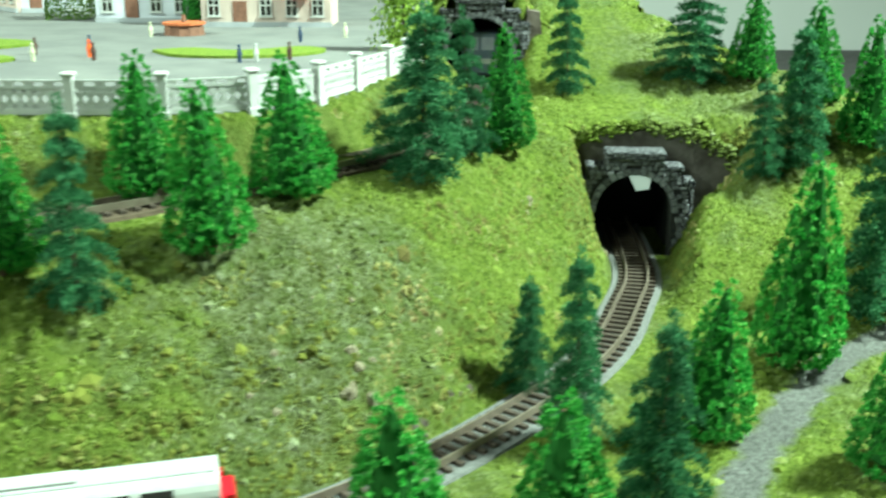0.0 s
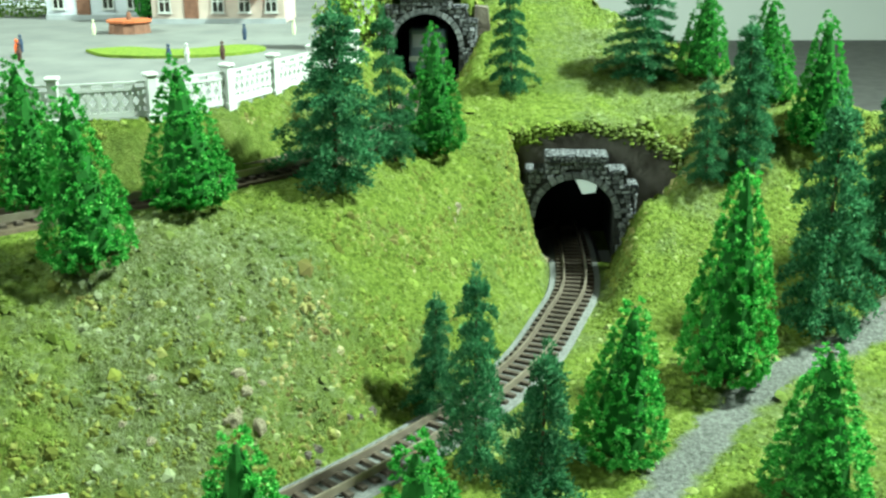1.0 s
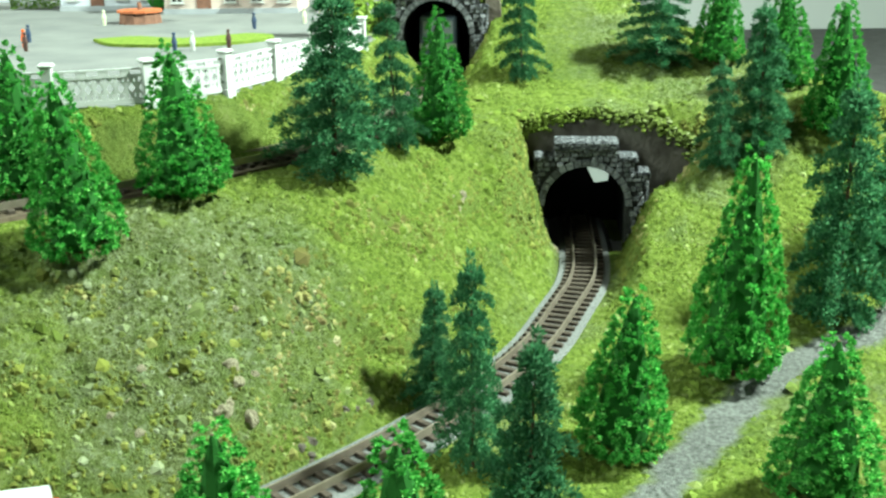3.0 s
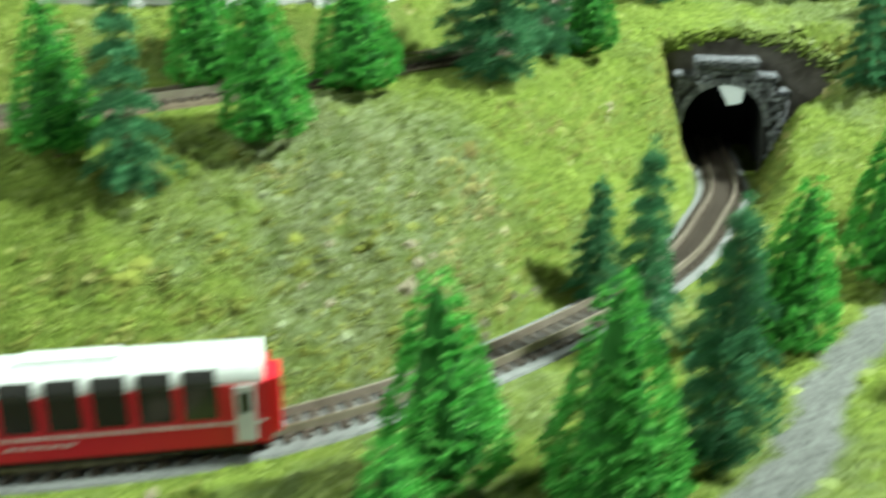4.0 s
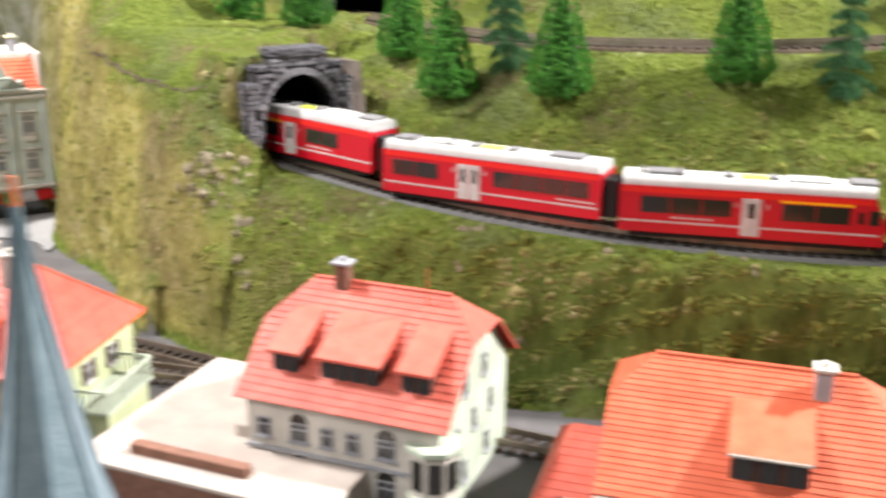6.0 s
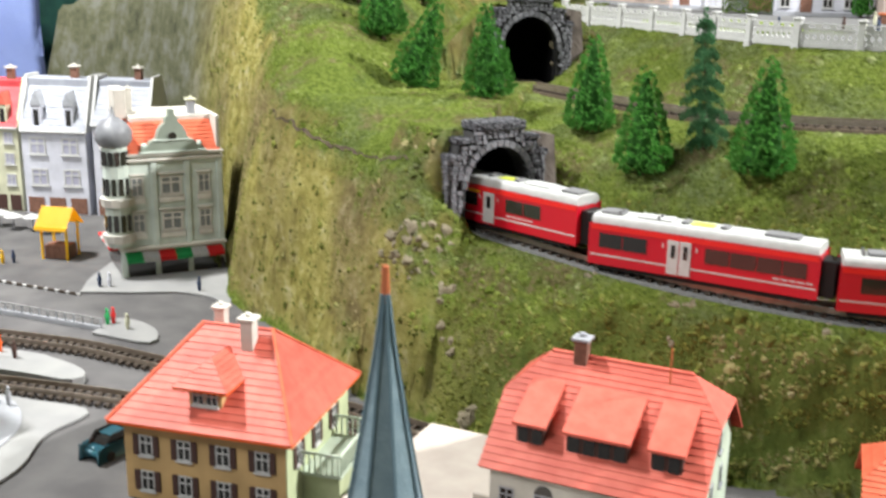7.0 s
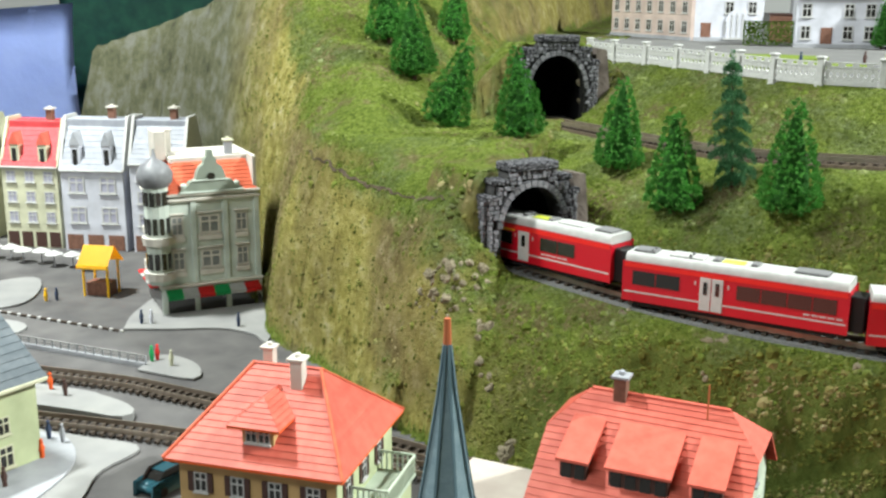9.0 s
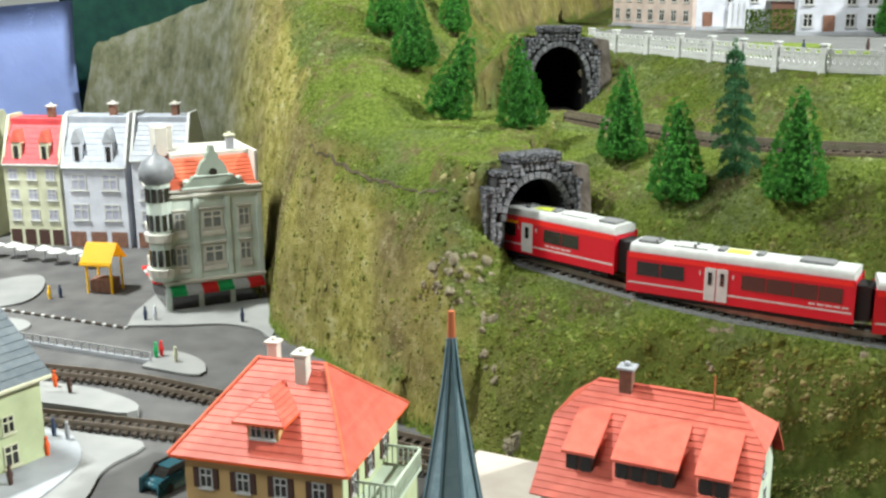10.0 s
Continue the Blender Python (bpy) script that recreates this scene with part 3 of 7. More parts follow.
def hollow(x, y, low):
    """True inside the tunnels, where the ground is left out; low: the lowest height of each patch."""
    out = np.zeros(x.shape, bool)
    for k, (u, v, base) in enumerate(portal_frames(x, y)):
        out |= (np.abs(v) < (0.0165 if k == 4 else 0.0200)) & (u > -0.050) & (u < 0.002) & (low < base + 0.0415)
    return out


def axis(*runs):
    """Grid lines: runs of (start, end, step), end to end."""
    out = [np.arange(a, b - s * 0.3, s) for a, b, s in runs]
    return np.concatenate(out + [[runs[-1][1]]])


def ground_mesh():
    xs = axis((-2.4, -1.35, 0.15), (-1.35, -0.72, 0.006), (-0.72, 0.30, 0.003), (0.30, 0.60, 0.012), (0.60, 1.8, 0.15))
    ys = axis((-1.5, -0.05, 0.145), (-0.05, 0.72, 0.003), (0.72, 1.3, 0.012), (1.3, 2.2, 0.15))
    X, Y = np.meshgrid(xs, ys)
    Z = mounds(X, Y, land(X, Y))
    dm, du, de, dl = (np.abs(beside(MAIN, X, Y)), np.abs(beside(UPPER, X, Y)), beside(EDGE, X, Y), np.abs(beside(LANE, X, Y)))
    rough = np.clip(np.minimum(dm, du) / 0.013 - 0.85, 0, 1) * np.clip((Z - 0.002) / 0.01, 0, 1)
    rough = np.where((de > 0) & (X > -0.42) & (X < 0.02), 0.0, rough) * np.clip((dl - 0.008) / 0.004, 0.2, 1)
    steep = np.clip(np.hypot(*np.gradient(Z, ys, xs)) / 1.6, 0, 1)
    P = [Vector(p) for p in zip(X.ravel(), Y.ravel(), Z.ravel())]
    fine = np.array([noise.fractal(p * 150, 0.7, 2.1, 3) for p in P]).reshape(X.shape)
    mid = np.array([noise.fractal(p * 38, 0.9, 2.0, 3) for p in P]).reshape(X.shape)
    big = np.array([noise.noise(p * 13) for p in P]).reshape(X.shape)
    crag = np.array([noise.ridged_multi_fractal(p * 24, 0.9, 2.0, 4, 1.0, 2.0) for p in P]).reshape(X.shape)
    bare = np.exp(-(((X + 0.035) / 0.09) ** 2 + ((Y - 0.325) / 0.05) ** 2))
    Z = Z + rough * (fine * (0.0016 + 0.0016 * bare) + mid * (0.0014 + 0.0012 * bare) + big * 0.0030)
    # push steep faces in and out
    push = rough * steep * (mid * 0.0030 + (crag - 1.1) * 0.0024 + np.where(X < -0.43, 0.0035, 0.0) * np.abs(big) * 1.5 + np.where(X < -0.43, 0.0016, 0.0) * fine)
    X, Y = X + push * 0.5, Y - push
    low = np.minimum(np.minimum(Z[:-1, :-1], Z[1:, 1:]), np.minimum(Z[:-1, 1:], Z[1:, :-1]))
    gap = hollow((X[:-1, :-1] + X[1:, 1:]) / 2, (Y[:-1, :-1] + Y[1:, 1:]) / 2, low)
    w = len(xs)
    verts = np.stack([X.ravel(), Y.ravel(), Z.ravel()], 1)
    faces, kinds = [], []
    wobble = np.array([noise.fractal(p * 90, 0.8, 2.1, 4) for p in P]).reshape(X.shape)
    lane = np.where(Z > 0.05, 1 - smooth(0.0056, 0.0090, dl + 0.0028 * wobble), 0.0)
    paved = ((de > 0.0) & (X > -0.45) & (X < 0.0) & (np.abs(Z - PLATEAU) < 0.001))
    town = Z < 0.0015
    for j in range(len(ys) - 1):
        for i in range(w - 1):
            if not gap[j, i]:
                faces.append((j * w + i, j * w + i + 1, (j + 1) * w + i + 1, (j + 1) * w + i))
                kinds.append(1 if town[j, i] and town[j + 1, i + 1] else 2 if paved[j, i] and paved[j + 1, i + 1] else 0)
    me = mesh_from("ground", verts, faces, GRASS)
    for m in (ROAD, PLAZA):
        me.materials.append(m)
    me.attributes.new("lane", "FLOAT", "POINT").data.foreach_set("value", lane.ravel().astype(np.float32))
    me.polygons.foreach_set("material_index", kinds)
    me.shade_smooth()
    return me


ground = tagged(new("ground", ground_mesh()), "sculpted green model hillside with turf, rock and grey streets", "ground", kind="structure")


def crumbs(name, n, steep, mat, size, seed=5):
    """Loose crumbs of ground foam or plaster, strewn evenly over the turf faces of the ground."""
    rnd = np.random.RandomState(seed + steep)
    me = ground.data
    k = len(me.polygons)
    area, nrm, cen, kind = np.zeros(k), np.zeros(k * 3), np.zeros(k * 3), np.zeros(k, int)
    me.polygons.foreach_get("area", area)
    me.polygons.foreach_get("normal", nrm)
    me.polygons.foreach_get("center", cen)
    me.polygons.foreach_get("material_index", kind)
    nrm, cen = nrm.reshape(-1, 3), cen.reshape(-1, 3)
    dm, du = np.abs(beside(MAIN, cen[:, 0], cen[:, 1])), np.abs(beside(UPPER, cen[:, 0], cen[:, 1]))
    ok = (kind == 0) & (cen[:, 2] > 0.003) & (dm > 0.0135) & (du > 0.0135) & (area < 8e-5) & (cen[:, 0] > -0.70) & (cen[:, 0] < 0.30) & (cen[:, 1] > 0.02) & (cen[:, 1] < 0.72)
    lane = np.zeros(len(me.vertices), np.float32)
    me.attributes["lane"].data.foreach_get("value", lane)
    first = np.zeros(k, int)
    me.polygons.foreach_get("loop_start", first)
    corner = np.zeros(len(me.loops), int)
    me.loops.foreach_get("vertex_index", corner)
    ok &= lane[corner[first]] < 0.5
    ok &= (nrm[:, 2] < 0.62) if steep else (nrm[:, 2] >= 0.5)
    w = np.where(ok, area, 0) * (np.where(cen[:, 0] < -0.43, 0.22, 1.0) if steep else 1.0)
    pick = rnd.choice(k, n, p=w / w.sum())
    c, m = cen[pick], nrm[pick]
    side = np.sqrt(area[pick])[:, None]
    t1 = np.cross(m, rnd.normal(size=(n, 3)))
    t1 /= np.linalg.norm(t1, axis=1)[:, None] + 1e-9
    t2 = np.cross(m, t1)
    c = c + (t1 * rnd.uniform(-0.6, 0.6, (n, 1)) + t2 * rnd.uniform(-0.6, 0.6, (n, 1))) * side
    r = rnd.uniform(size[0], size[1], (n, 1)) * np.where(rnd.uniform(size=(n, 1)) < 0.06, 1.8, 1.0)
    V = np.empty((n, 6, 3))
    for q in range(5):
        a = q * 1.2566
        rr = r * rnd.uniform(0.7, 1.3, (n, 1))
        V[:, q] = c + (t1 * math.cos(a) + t2 * math.sin(a)) * rr - m * 0.0003
    V[:, 5] = c + m * r * rnd.uniform(0.22, 0.6, (n, 1)) + t1 * r * rnd.uniform(-0.4, 0.4, (n, 1))
    i = np.arange(n)[:, None] * 6
    F = np.concatenate([i + [q, (q + 1) % 5, 5] for q in range(5)])
    return tagged(new(name, mesh_from(name, V.reshape(-1, 3).tolist(), F.tolist(), mat)), "crumbs of green and straw-coloured ground foam" if not steep else "olive and tan plaster crumbs on the steep faces", "turf", kind="stuff")


crumbs("turf", 150000, False, CRUMB, (0.0004, 0.0010))
crumbs("turf", 24000, False, CRUMB, (0.0009, 0.0019), 31)
crumbs("rubble", 42000, True, ROCK_CRUMB, (0.0005, 0.0014))
crumbs("rubble", 2600, True, ROCK_CRUMB, (0.0011, 0.0022), 41)


# ---- railway ----
def ribbon(line, height, half, z0, z1):
    """A band along a line with sloping sides."""
    d = np.gradient(line, axis=0)
    d /= np.linalg.norm(d, axis=1)[:, None]
    n = np.stack([-d[:, 1], d[:, 0]], 1)
    verts, faces = [], []
    for i, (p, q) in enumerate(zip(line, n)):
        z = height(p[0])
        for off, dz in ((-half[1], z0), (-half[0], z1), (half[0], z1), (half[1], z0)):
            verts.append((p[0] + q[0] * off, p[1] + q[1] * off, z + dz))
        if i:
            k = 4 * i
            faces += [(k - 4 + a, k + a, k + (a + 1) % 4, k - 4 + (a + 1) % 4) for a in range(4)]
    faces += [(0, 1, 2, 3), tuple(len(verts) - 4 + a for a in (3, 2, 1, 0))]
    return verts, faces


def rail_pair(line, height, side):
    d = np.gradient(line, axis=0)
    d /= np.linalg.norm(d, axis=1)[:, None]
    n = np.stack([-d[:, 1], d[:, 0]], 1)
    return ribbon(line + n * side * 0.0049, height, (0.0004, 0.0006), 0.0022, 0.0046)


sleeper_mesh = None


def track(line, height, label, bed=BALLAST):
    global sleeper_mesh
    top = thing("railway_track", Matrix(), label, "railway track", "model railway tracks")
    if bed:
        ob = new("ballast_bed", mesh_from("ballast_bed", *ribbon(line, height, (0.0112, 0.0148), -0.004, 0.0012), bed))
        ob.parent = top
    for side in (-1, 1):
        ob = new("rail", mesh_from("rail", *rail_pair(line, height, side), RAIL))
        ob.parent = top
    if not sleeper_mesh:
        sleeper_mesh = bpy.data.meshes.new("sleeper")
        b = boxed(-0.0011, 0.0011, -0.0085, 0.0085, 0.0008, 0.0024, bevel=0.0002)
        b.to_mesh(sleeper_mesh)
        b.free()
        sleeper_mesh.materials.append(SLEEPER)
    L = float(np.linalg.norm(np.diff(line, axis=0), axis=1).sum())
    s = 0.004
    while s < L - 0.004:
        x, y, a = along(line, s)
        ob = new("sleeper", sleeper_mesh)
        ob.parent = top
        ob.matrix_basis = pose(x, y, height(x), 0, 0, a)
        s += 0.0052
    return top


track(MAIN, main_height, "curved single model railway track on grey ballast")
track(UPPER, upper_height, "upper model railway track curving past conifers", SOIL_CRACK_SHADE)
track(LOWER, lambda x: 0.0, "model railway track through the town", False)
track(SECOND, lambda x: 0.0, "second model railway track beside the platform", False)


def stone_block(seed):
    """A rough block, 1 wide and high, its front face (towards -y) smaller and uneven."""
    rnd = random.Random(seed)
    bm = bmesh.new()
    vs = box(bm, -0.5, 0.5, -1.0, 0.2, -0.5, 0.5)
    for v in vs:
        f = 0.80 if v.co.y < -0.5 else 1.0
        v.co.x, v.co.z = v.co.x * f + rnd.uniform(-0.07, 0.07), v.co.z * f + rnd.uniform(-0.07, 0.07)
        v.co.y += rnd.uniform(-0.25, 0.25) if v.co.y < -0.5 else 0
    me = bpy.data.meshes.new("stone")
    bm.to_mesh(me)
    bm.free()
    me.materials.append(BLOCK)
    return me


STONES = [stone_block(seed) for seed in range(8)]


def portal(line, s, way, height, label, turn=0.0, back=0.055, side=1, tall=1.0):
    x, y, a = along(line, s)
    top = thing("tunnel_portal", pose(x, y, height(x), 0, 0, (a + 90 if way > 0 else a - 90) + turn), label, "tunnel portal", "stone tunnel portals")
    top.scale = (0.84 if side < 0 else 1.0, 1.0, tall)
    # face looks along -y of the thing; opening 33 mm wide, 40 mm high
    half, rise, n = 0.0185, 0.0225, 14
    arch = [(half * math.cos(math.pi * i / n), rise + half * math.sin(math.pi * i / n)) for i in range(n + 1)]
    arch = [(half, 0.0)] + arch + [(-half, 0.0)]
    bm = bmesh.new()
    outer = [(0.0275, 0.0), (0.0275, 0.0365), (0.0225, 0.0365), (0.0225, 0.0440), (0.0145, 0.0440), (0.0145, 0.050), (-0.0145, 0.050), (-0.0145, 0.0440), (-0.0225, 0.0440), (-0.0225, 0.0365), (-0.0275, 0.0365), (-0.0275, 0.0)]
    # wall: strips between the arch and the outline, by angle
    def edge_at(ang):
        d = Vector((math.cos(ang), math.sin(ang)))
        best = None
        c = Vector((0, 0.018))
        for p, q in zip(outer, outer[1:]):
            p, q = Vector(p) - c, Vector(q) - c
            e = q - p
            den = d.x * e.y - d.y * e.x
            if abs(den) < 1e-9:
                continue
            t, u = (p.x * e.y - p.y * e.x) / den, (p.x * d.y - p.y * d.x) / den
            if t > 0 and -1e-6 <= u <= 1 + 1e-6:
                best = t if best is None else max(best, t)
        return c + d * best if best else None
    ring = []
    for px, pz in arch:
        v = Vector((px, pz - 0.018))
        if pz <= 0.0001:
            o = Vector((0.0275 if px > 0 else -0.0275, 0.0))
        else:
            o = edge_at(math.atan2(v.y, v.x))
        ring.append(((px, pz), (o.x, o.y)))
    f = [[bm.verts.new((p[0], 0.0, p[1])) for p in pair] for pair in ring]
    b = [[bm.verts.new((p[0], 0.012, p[1])) for p in pair] for pair in ring]
    for i in range(len(ring) - 1):
        bm.faces.new((f[i][0], f[i][1], f[i + 1][1], f[i + 1][0]))
        bm.faces.new((b[i][0], b[i + 1][0], b[i + 1][1], b[i][1]))
        bm.faces.new((f[i][1], b[i][1], b[i + 1][1], f[i + 1][1]))
        bm.faces.new((f[i][0], f[i + 1][0], b[i + 1][0], b[i][0]))
    part("wall", bm, MORTAR, top)
    bm = bmesh.new()
    box(bm, -0.0145, 0.0145, -0.0025, 0.013, 0.0485, 0.0525, 0.0006)
    part("coping", bm, STONE, top, "heavy stone cap")
    for sg in (-1, 1):
        part("shoulder", boxed(*sorted((sg * 0.0215, sg * 0.0290)), -0.0016, 0.012, 0.0355, 0.0385, 0.0005), STONE, top)
        part("step_stone", boxed(*sorted((sg * 0.0150, sg * 0.0235)), -0.0016, 0.012, 0.0430, 0.0455, 0.0005), STONE, top)
    bm = bmesh.new()
    if back:
        rim = [(-0.030, -0.004), (-0.030, 0.050), (-0.025, 0.056), (-0.014, back), (-0.004, back - 0.0015), (0.008, back + 0.0005), (0.020, back - 0.001), (0.030, 0.057), (0.042, 0.051), (0.052, 0.040), (0.060, 0.024), (0.064, -0.004)]
        inner = [(0.0195, -0.004), (0.0195, 0.030), (0.010, 0.0405), (-0.010, 0.0405), (-0.0195, 0.030), (-0.0195, -0.004)]
        prism(bm, rim + inner, 0.006, Matrix.Translation((0, 0.0125, 0)))
        bmesh.ops.recalc_face_normals(bm, faces=bm.faces)
        part("backing_wall", bm, CUT_SHADED, top, "bare brown plaster cut behind the portal")
    else:
        prism(bm, [(side * x, z) for x, z in ((0.0272, -0.004), (0.052 if side < 0 else 0.037, -0.004), (0.040 if side < 0 else 0.037, 0.022), (0.031 if side < 0 else 0.0345, 0.044), (0.0272, 0.045))], 0.014, Matrix.Translation((0, 0.002, 0)))
        bmesh.ops.recalc_face_normals(bm, faces=bm.faces)
        part("side_cut", bm, EARTH, top, "bare brown plaster beside the portal")
    # voussoirs
    for i in range(17):
        t0, t1 = math.pi * i / 17 + 0.015, math.pi * (i + 1) / 17 - 0.015
        bm = bmesh.new()
        q = [(r * math.cos(t), rise + r * math.sin(t)) for r, t in ((half, t0), (half + 0.0030, t0), (half + 0.0030, t1), (half, t1))]
        prism(bm, q, 0.004, Matrix.Translation((0, -0.0018, 0)))
        part("arch_stone", bm, BLOCK, top)
    # courses of rough blocks on the face and on the flanks
    rnd = random.Random(int(s * 1000))
    z = 0.0005
    while z < 0.0485:
        h = rnd.uniform(0.0019, 0.0026)
        edge = 0.0270 if z + h < 0.0368 else 0.0220 if z + h < 0.0442 else 0.0142
        x = -edge
        while x < edge - 0.0012:
            w = min(rnd.uniform(0.0023, 0.0042), edge - x)
            cx, cz = x + w / 2, z + h / 2
            near = abs(cx) - w * 0.45 if cz < rise else math.hypot(max(0.0, abs(cx) - w * 0.3), cz - rise)
            if near > half + (0.0004 if cz < rise else 0.0034):
                ob = new("stone", STONES[rnd.randrange(len(STONES))])
                ob.parent = top
                ob.matrix_basis = pose(cx, 0.0002, cz, rnd.uniform(-4, 4), rnd.uniform(-3, 3), rnd.uniform(-4, 4))
                ob.scale = (w * 0.93, 0.0016 * rnd.uniform(0.7, 1.3), h * 0.90)
            x += w
        if z < 0.034:
            for sg in (-1, 1):
                for k in range(3):
                    ob = new("stone", STONES[rnd.randrange(len(STONES))])
                    ob.parent = top
                    ob.matrix_basis = pose(sg * 0.0273, 0.002 + 0.004 * k + rnd.uniform(-0.0004, 0.0004), z + h / 2, 0, 0, 90 * sg)
                    ob.scale = (0.0036, 0.0014, h * 0.90)
        z += h
    # lining, coloured near-black for the darkness inside the tunnel
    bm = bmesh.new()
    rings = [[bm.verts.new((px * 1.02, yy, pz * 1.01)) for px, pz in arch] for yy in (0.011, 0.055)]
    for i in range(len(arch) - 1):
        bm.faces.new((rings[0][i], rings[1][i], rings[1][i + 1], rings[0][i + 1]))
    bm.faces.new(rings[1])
    part("tunnel_lining", bm, BLACK, top, "tunnel lining coloured black for the dark inside")
    return top


PORTAL_LABEL = "grey stone tunnel portal with rough masonry in the hillside"
for (line, s, way), turn, back, side, tall in zip(PORTALS, TURNS, (0.0, 0.0605, 0.0, 0.0, 0.0), (1, 1, 1, 1, -1), (1.08, 1.0, 1.16, 1.0, 1.0)):
    portal(line, s, way, {id(MAIN): main_height, id(UPPER): upper_height}.get(id(line), lambda x: 0.0), PORTAL_LABEL, turn, back, side, tall)


# white card inside the eastern tunnel; its glow is added to make it bright
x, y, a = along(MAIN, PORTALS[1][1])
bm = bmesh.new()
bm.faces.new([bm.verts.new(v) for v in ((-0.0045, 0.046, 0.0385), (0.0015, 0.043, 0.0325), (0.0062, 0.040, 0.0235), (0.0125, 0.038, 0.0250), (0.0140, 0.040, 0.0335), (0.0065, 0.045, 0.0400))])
glow = bpy.data.materials.new("card_glow")
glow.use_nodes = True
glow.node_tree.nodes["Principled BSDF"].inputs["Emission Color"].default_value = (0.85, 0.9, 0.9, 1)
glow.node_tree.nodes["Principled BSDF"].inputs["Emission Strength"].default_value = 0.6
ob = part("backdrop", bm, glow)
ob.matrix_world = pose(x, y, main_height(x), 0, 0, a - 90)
tagged(ob, "white card inside the tunnel with an added glow", "backdrop", kind="structure")

# made-up block standing for the background seen through the upper line's eastern tunnel
x, y, a = along(UPPER, PORTALS[3][1] + 0.012)
st = thing("standing_coach", pose(x, y, upper_height(x) + 0.0046, 0, 0, a - 90), "added blue-grey block standing for the view through the upper tunnel", "train car")
part("body", boxed(-0.0105, 0.0105, 0.0, 0.030, 0.002, 0.0270, 0.0012), NAVY_GREY, st)
for dx in (-0.0046, 0.0046):
    part("end_window", boxed(dx - 0.0038, dx + 0.0038, -0.0003, 0.0004, 0.0165, 0.0240, 0.0001), PALE_GLASS, st, "pale patch of the view through the tunnel")
part("waist_band", boxed(-0.0104, 0.0104, -0.0004, 0.0004, 0.0085, 0.0115), WHITE, st, "white band of the view through the tunnel")
part("underframe", boxed(-0.009, 0.009, 0.001, 0.029, -0.002, 0.002), UNDER, st)

# rocks bedded in the slopes
from mathutils import bvhtree

tree_of_faces = bvhtree.BVHTree.FromPolygons([v.co for v in ground.data.vertices], [tuple(p.vertices) for p in ground.data.polygons])


def bedded(x, y, z):
    """The nearest place on the ground, and its normal."""
    p, n, _, _ = tree_of_faces.find_nearest(Vector((x, y, z)))
    return p, n


def rock_mesh(seed):
    bm = bmesh.new()
    bmesh.ops.create_icosphere(bm, subdivisions=2, radius=1.0)
    for v in bm.verts:
        v.co *= 1 + 0.45 * noise.noise(v.co * 1.1 + Vector((seed * 3.7, 0, 0))) + 0.18 * noise.noise(v.co * 3.1 + Vector((0, seed * 5.1, 0)))
        v.co.z *= 0.7
    me = bpy.data.meshes.new("rock")
    bm.to_mesh(me)
    bm.free()
    return me


ROCKS = []
for mat in (PALE_ROCK, EARTH):
    for seed in range(4):
        me = rock_mesh(seed + 1)
        me.materials.append(mat)
        ROCKS.append(me)
rnd = random.Random(12)


def strew(cx, cy, cz, spread, count, r0, r1, pale=True, label="pale plaster rock bedded in the hillside"):
    for _ in range(count):
        g = [rnd.gauss(0, 1) for _ in range(3)]
        p, n = bedded(cx + g[0] * spread, cy + g[1] * spread, cz + g[2] * spread)
        ob = new("rock", ROCKS[rnd.randrange(4) + (0 if pale else 4)])
        r = rnd.uniform(r0, r1)
        ob.matrix_world = Matrix.Translation(p - n * r * 0.25) @ n.to_track_quat("Z", "Y").to_matrix().to_4x4() @ pose(0, 0, 0, 0, 0, rnd.uniform(0, 360))
        ob.scale = (r, r * rnd.uniform(0.6, 1.0), r)
        tagged(ob, label, "rock", "plaster rocks")


strew(-0.449, 0.263, 0.080, 0.006, 14, 0.0020, 0.0040)
strew(-0.447, 0.262, 0.072, 0.009, 46, 0.0008, 0.0024)
strew(-0.431, 0.252, 0.056, 0.004, 6, 0.0015, 0.0040)
strew(-0.424, 0.240, 0.035, 0.004, 5, 0.0015, 0.0035)
strew(-0.408, 0.220, 0.010, 0.003, 5, 0.002, 0.004)
strew(-0.030, 0.316, 0.095, 0.006, 7, 0.0012, 0.0030)
strew(-0.055, 0.300, 0.097, 0.010, 5, 0.0008, 0.0018)
strew(-0.040, 0.325, 0.108, 0.014, 6, 0.0006, 0.0016)
strew(-0.006, 0.318, 0.072, 0.003, 4, 0.0015, 0.0030, False, "dark rock beside the track")
strew(0.004, 0.332, 0.077, 0.004, 4, 0.0012, 0.0025, False, "dark rock beside the track")
strew(0.0735, 0.497, 0.076, 0.0012, 2, 0.0016, 0.0026)
strew(0.040, 0.446, 0.120, 0.004, 4, 0.0010, 0.0024)
strew(-0.437, 0.52, 0.15, 0.008, 6, 0.0015, 0.0035)
for k in range(64):
    s = 0.215 + k * 0.0047 + rnd.uniform(-0.003, 0.003)
    x, y, a = along(MAIN, s)
    x, y = x - math.sin(math.radians(a)) * 0.0150, y + math.cos(math.radians(a)) * 0.0150
    strew(x, y, main_height(x), 0.0014, 1, 0.0008, 0.0026, rnd.random() < 0.35, "small rock at the edge of the ballast")

strew(-0.295, 0.2096, 0.028, 0.0005, 1, 0.003, 0.0032)
strew(-0.3245, 0.2185, 0.056, 0.001, 2, 0.0015, 0.003)
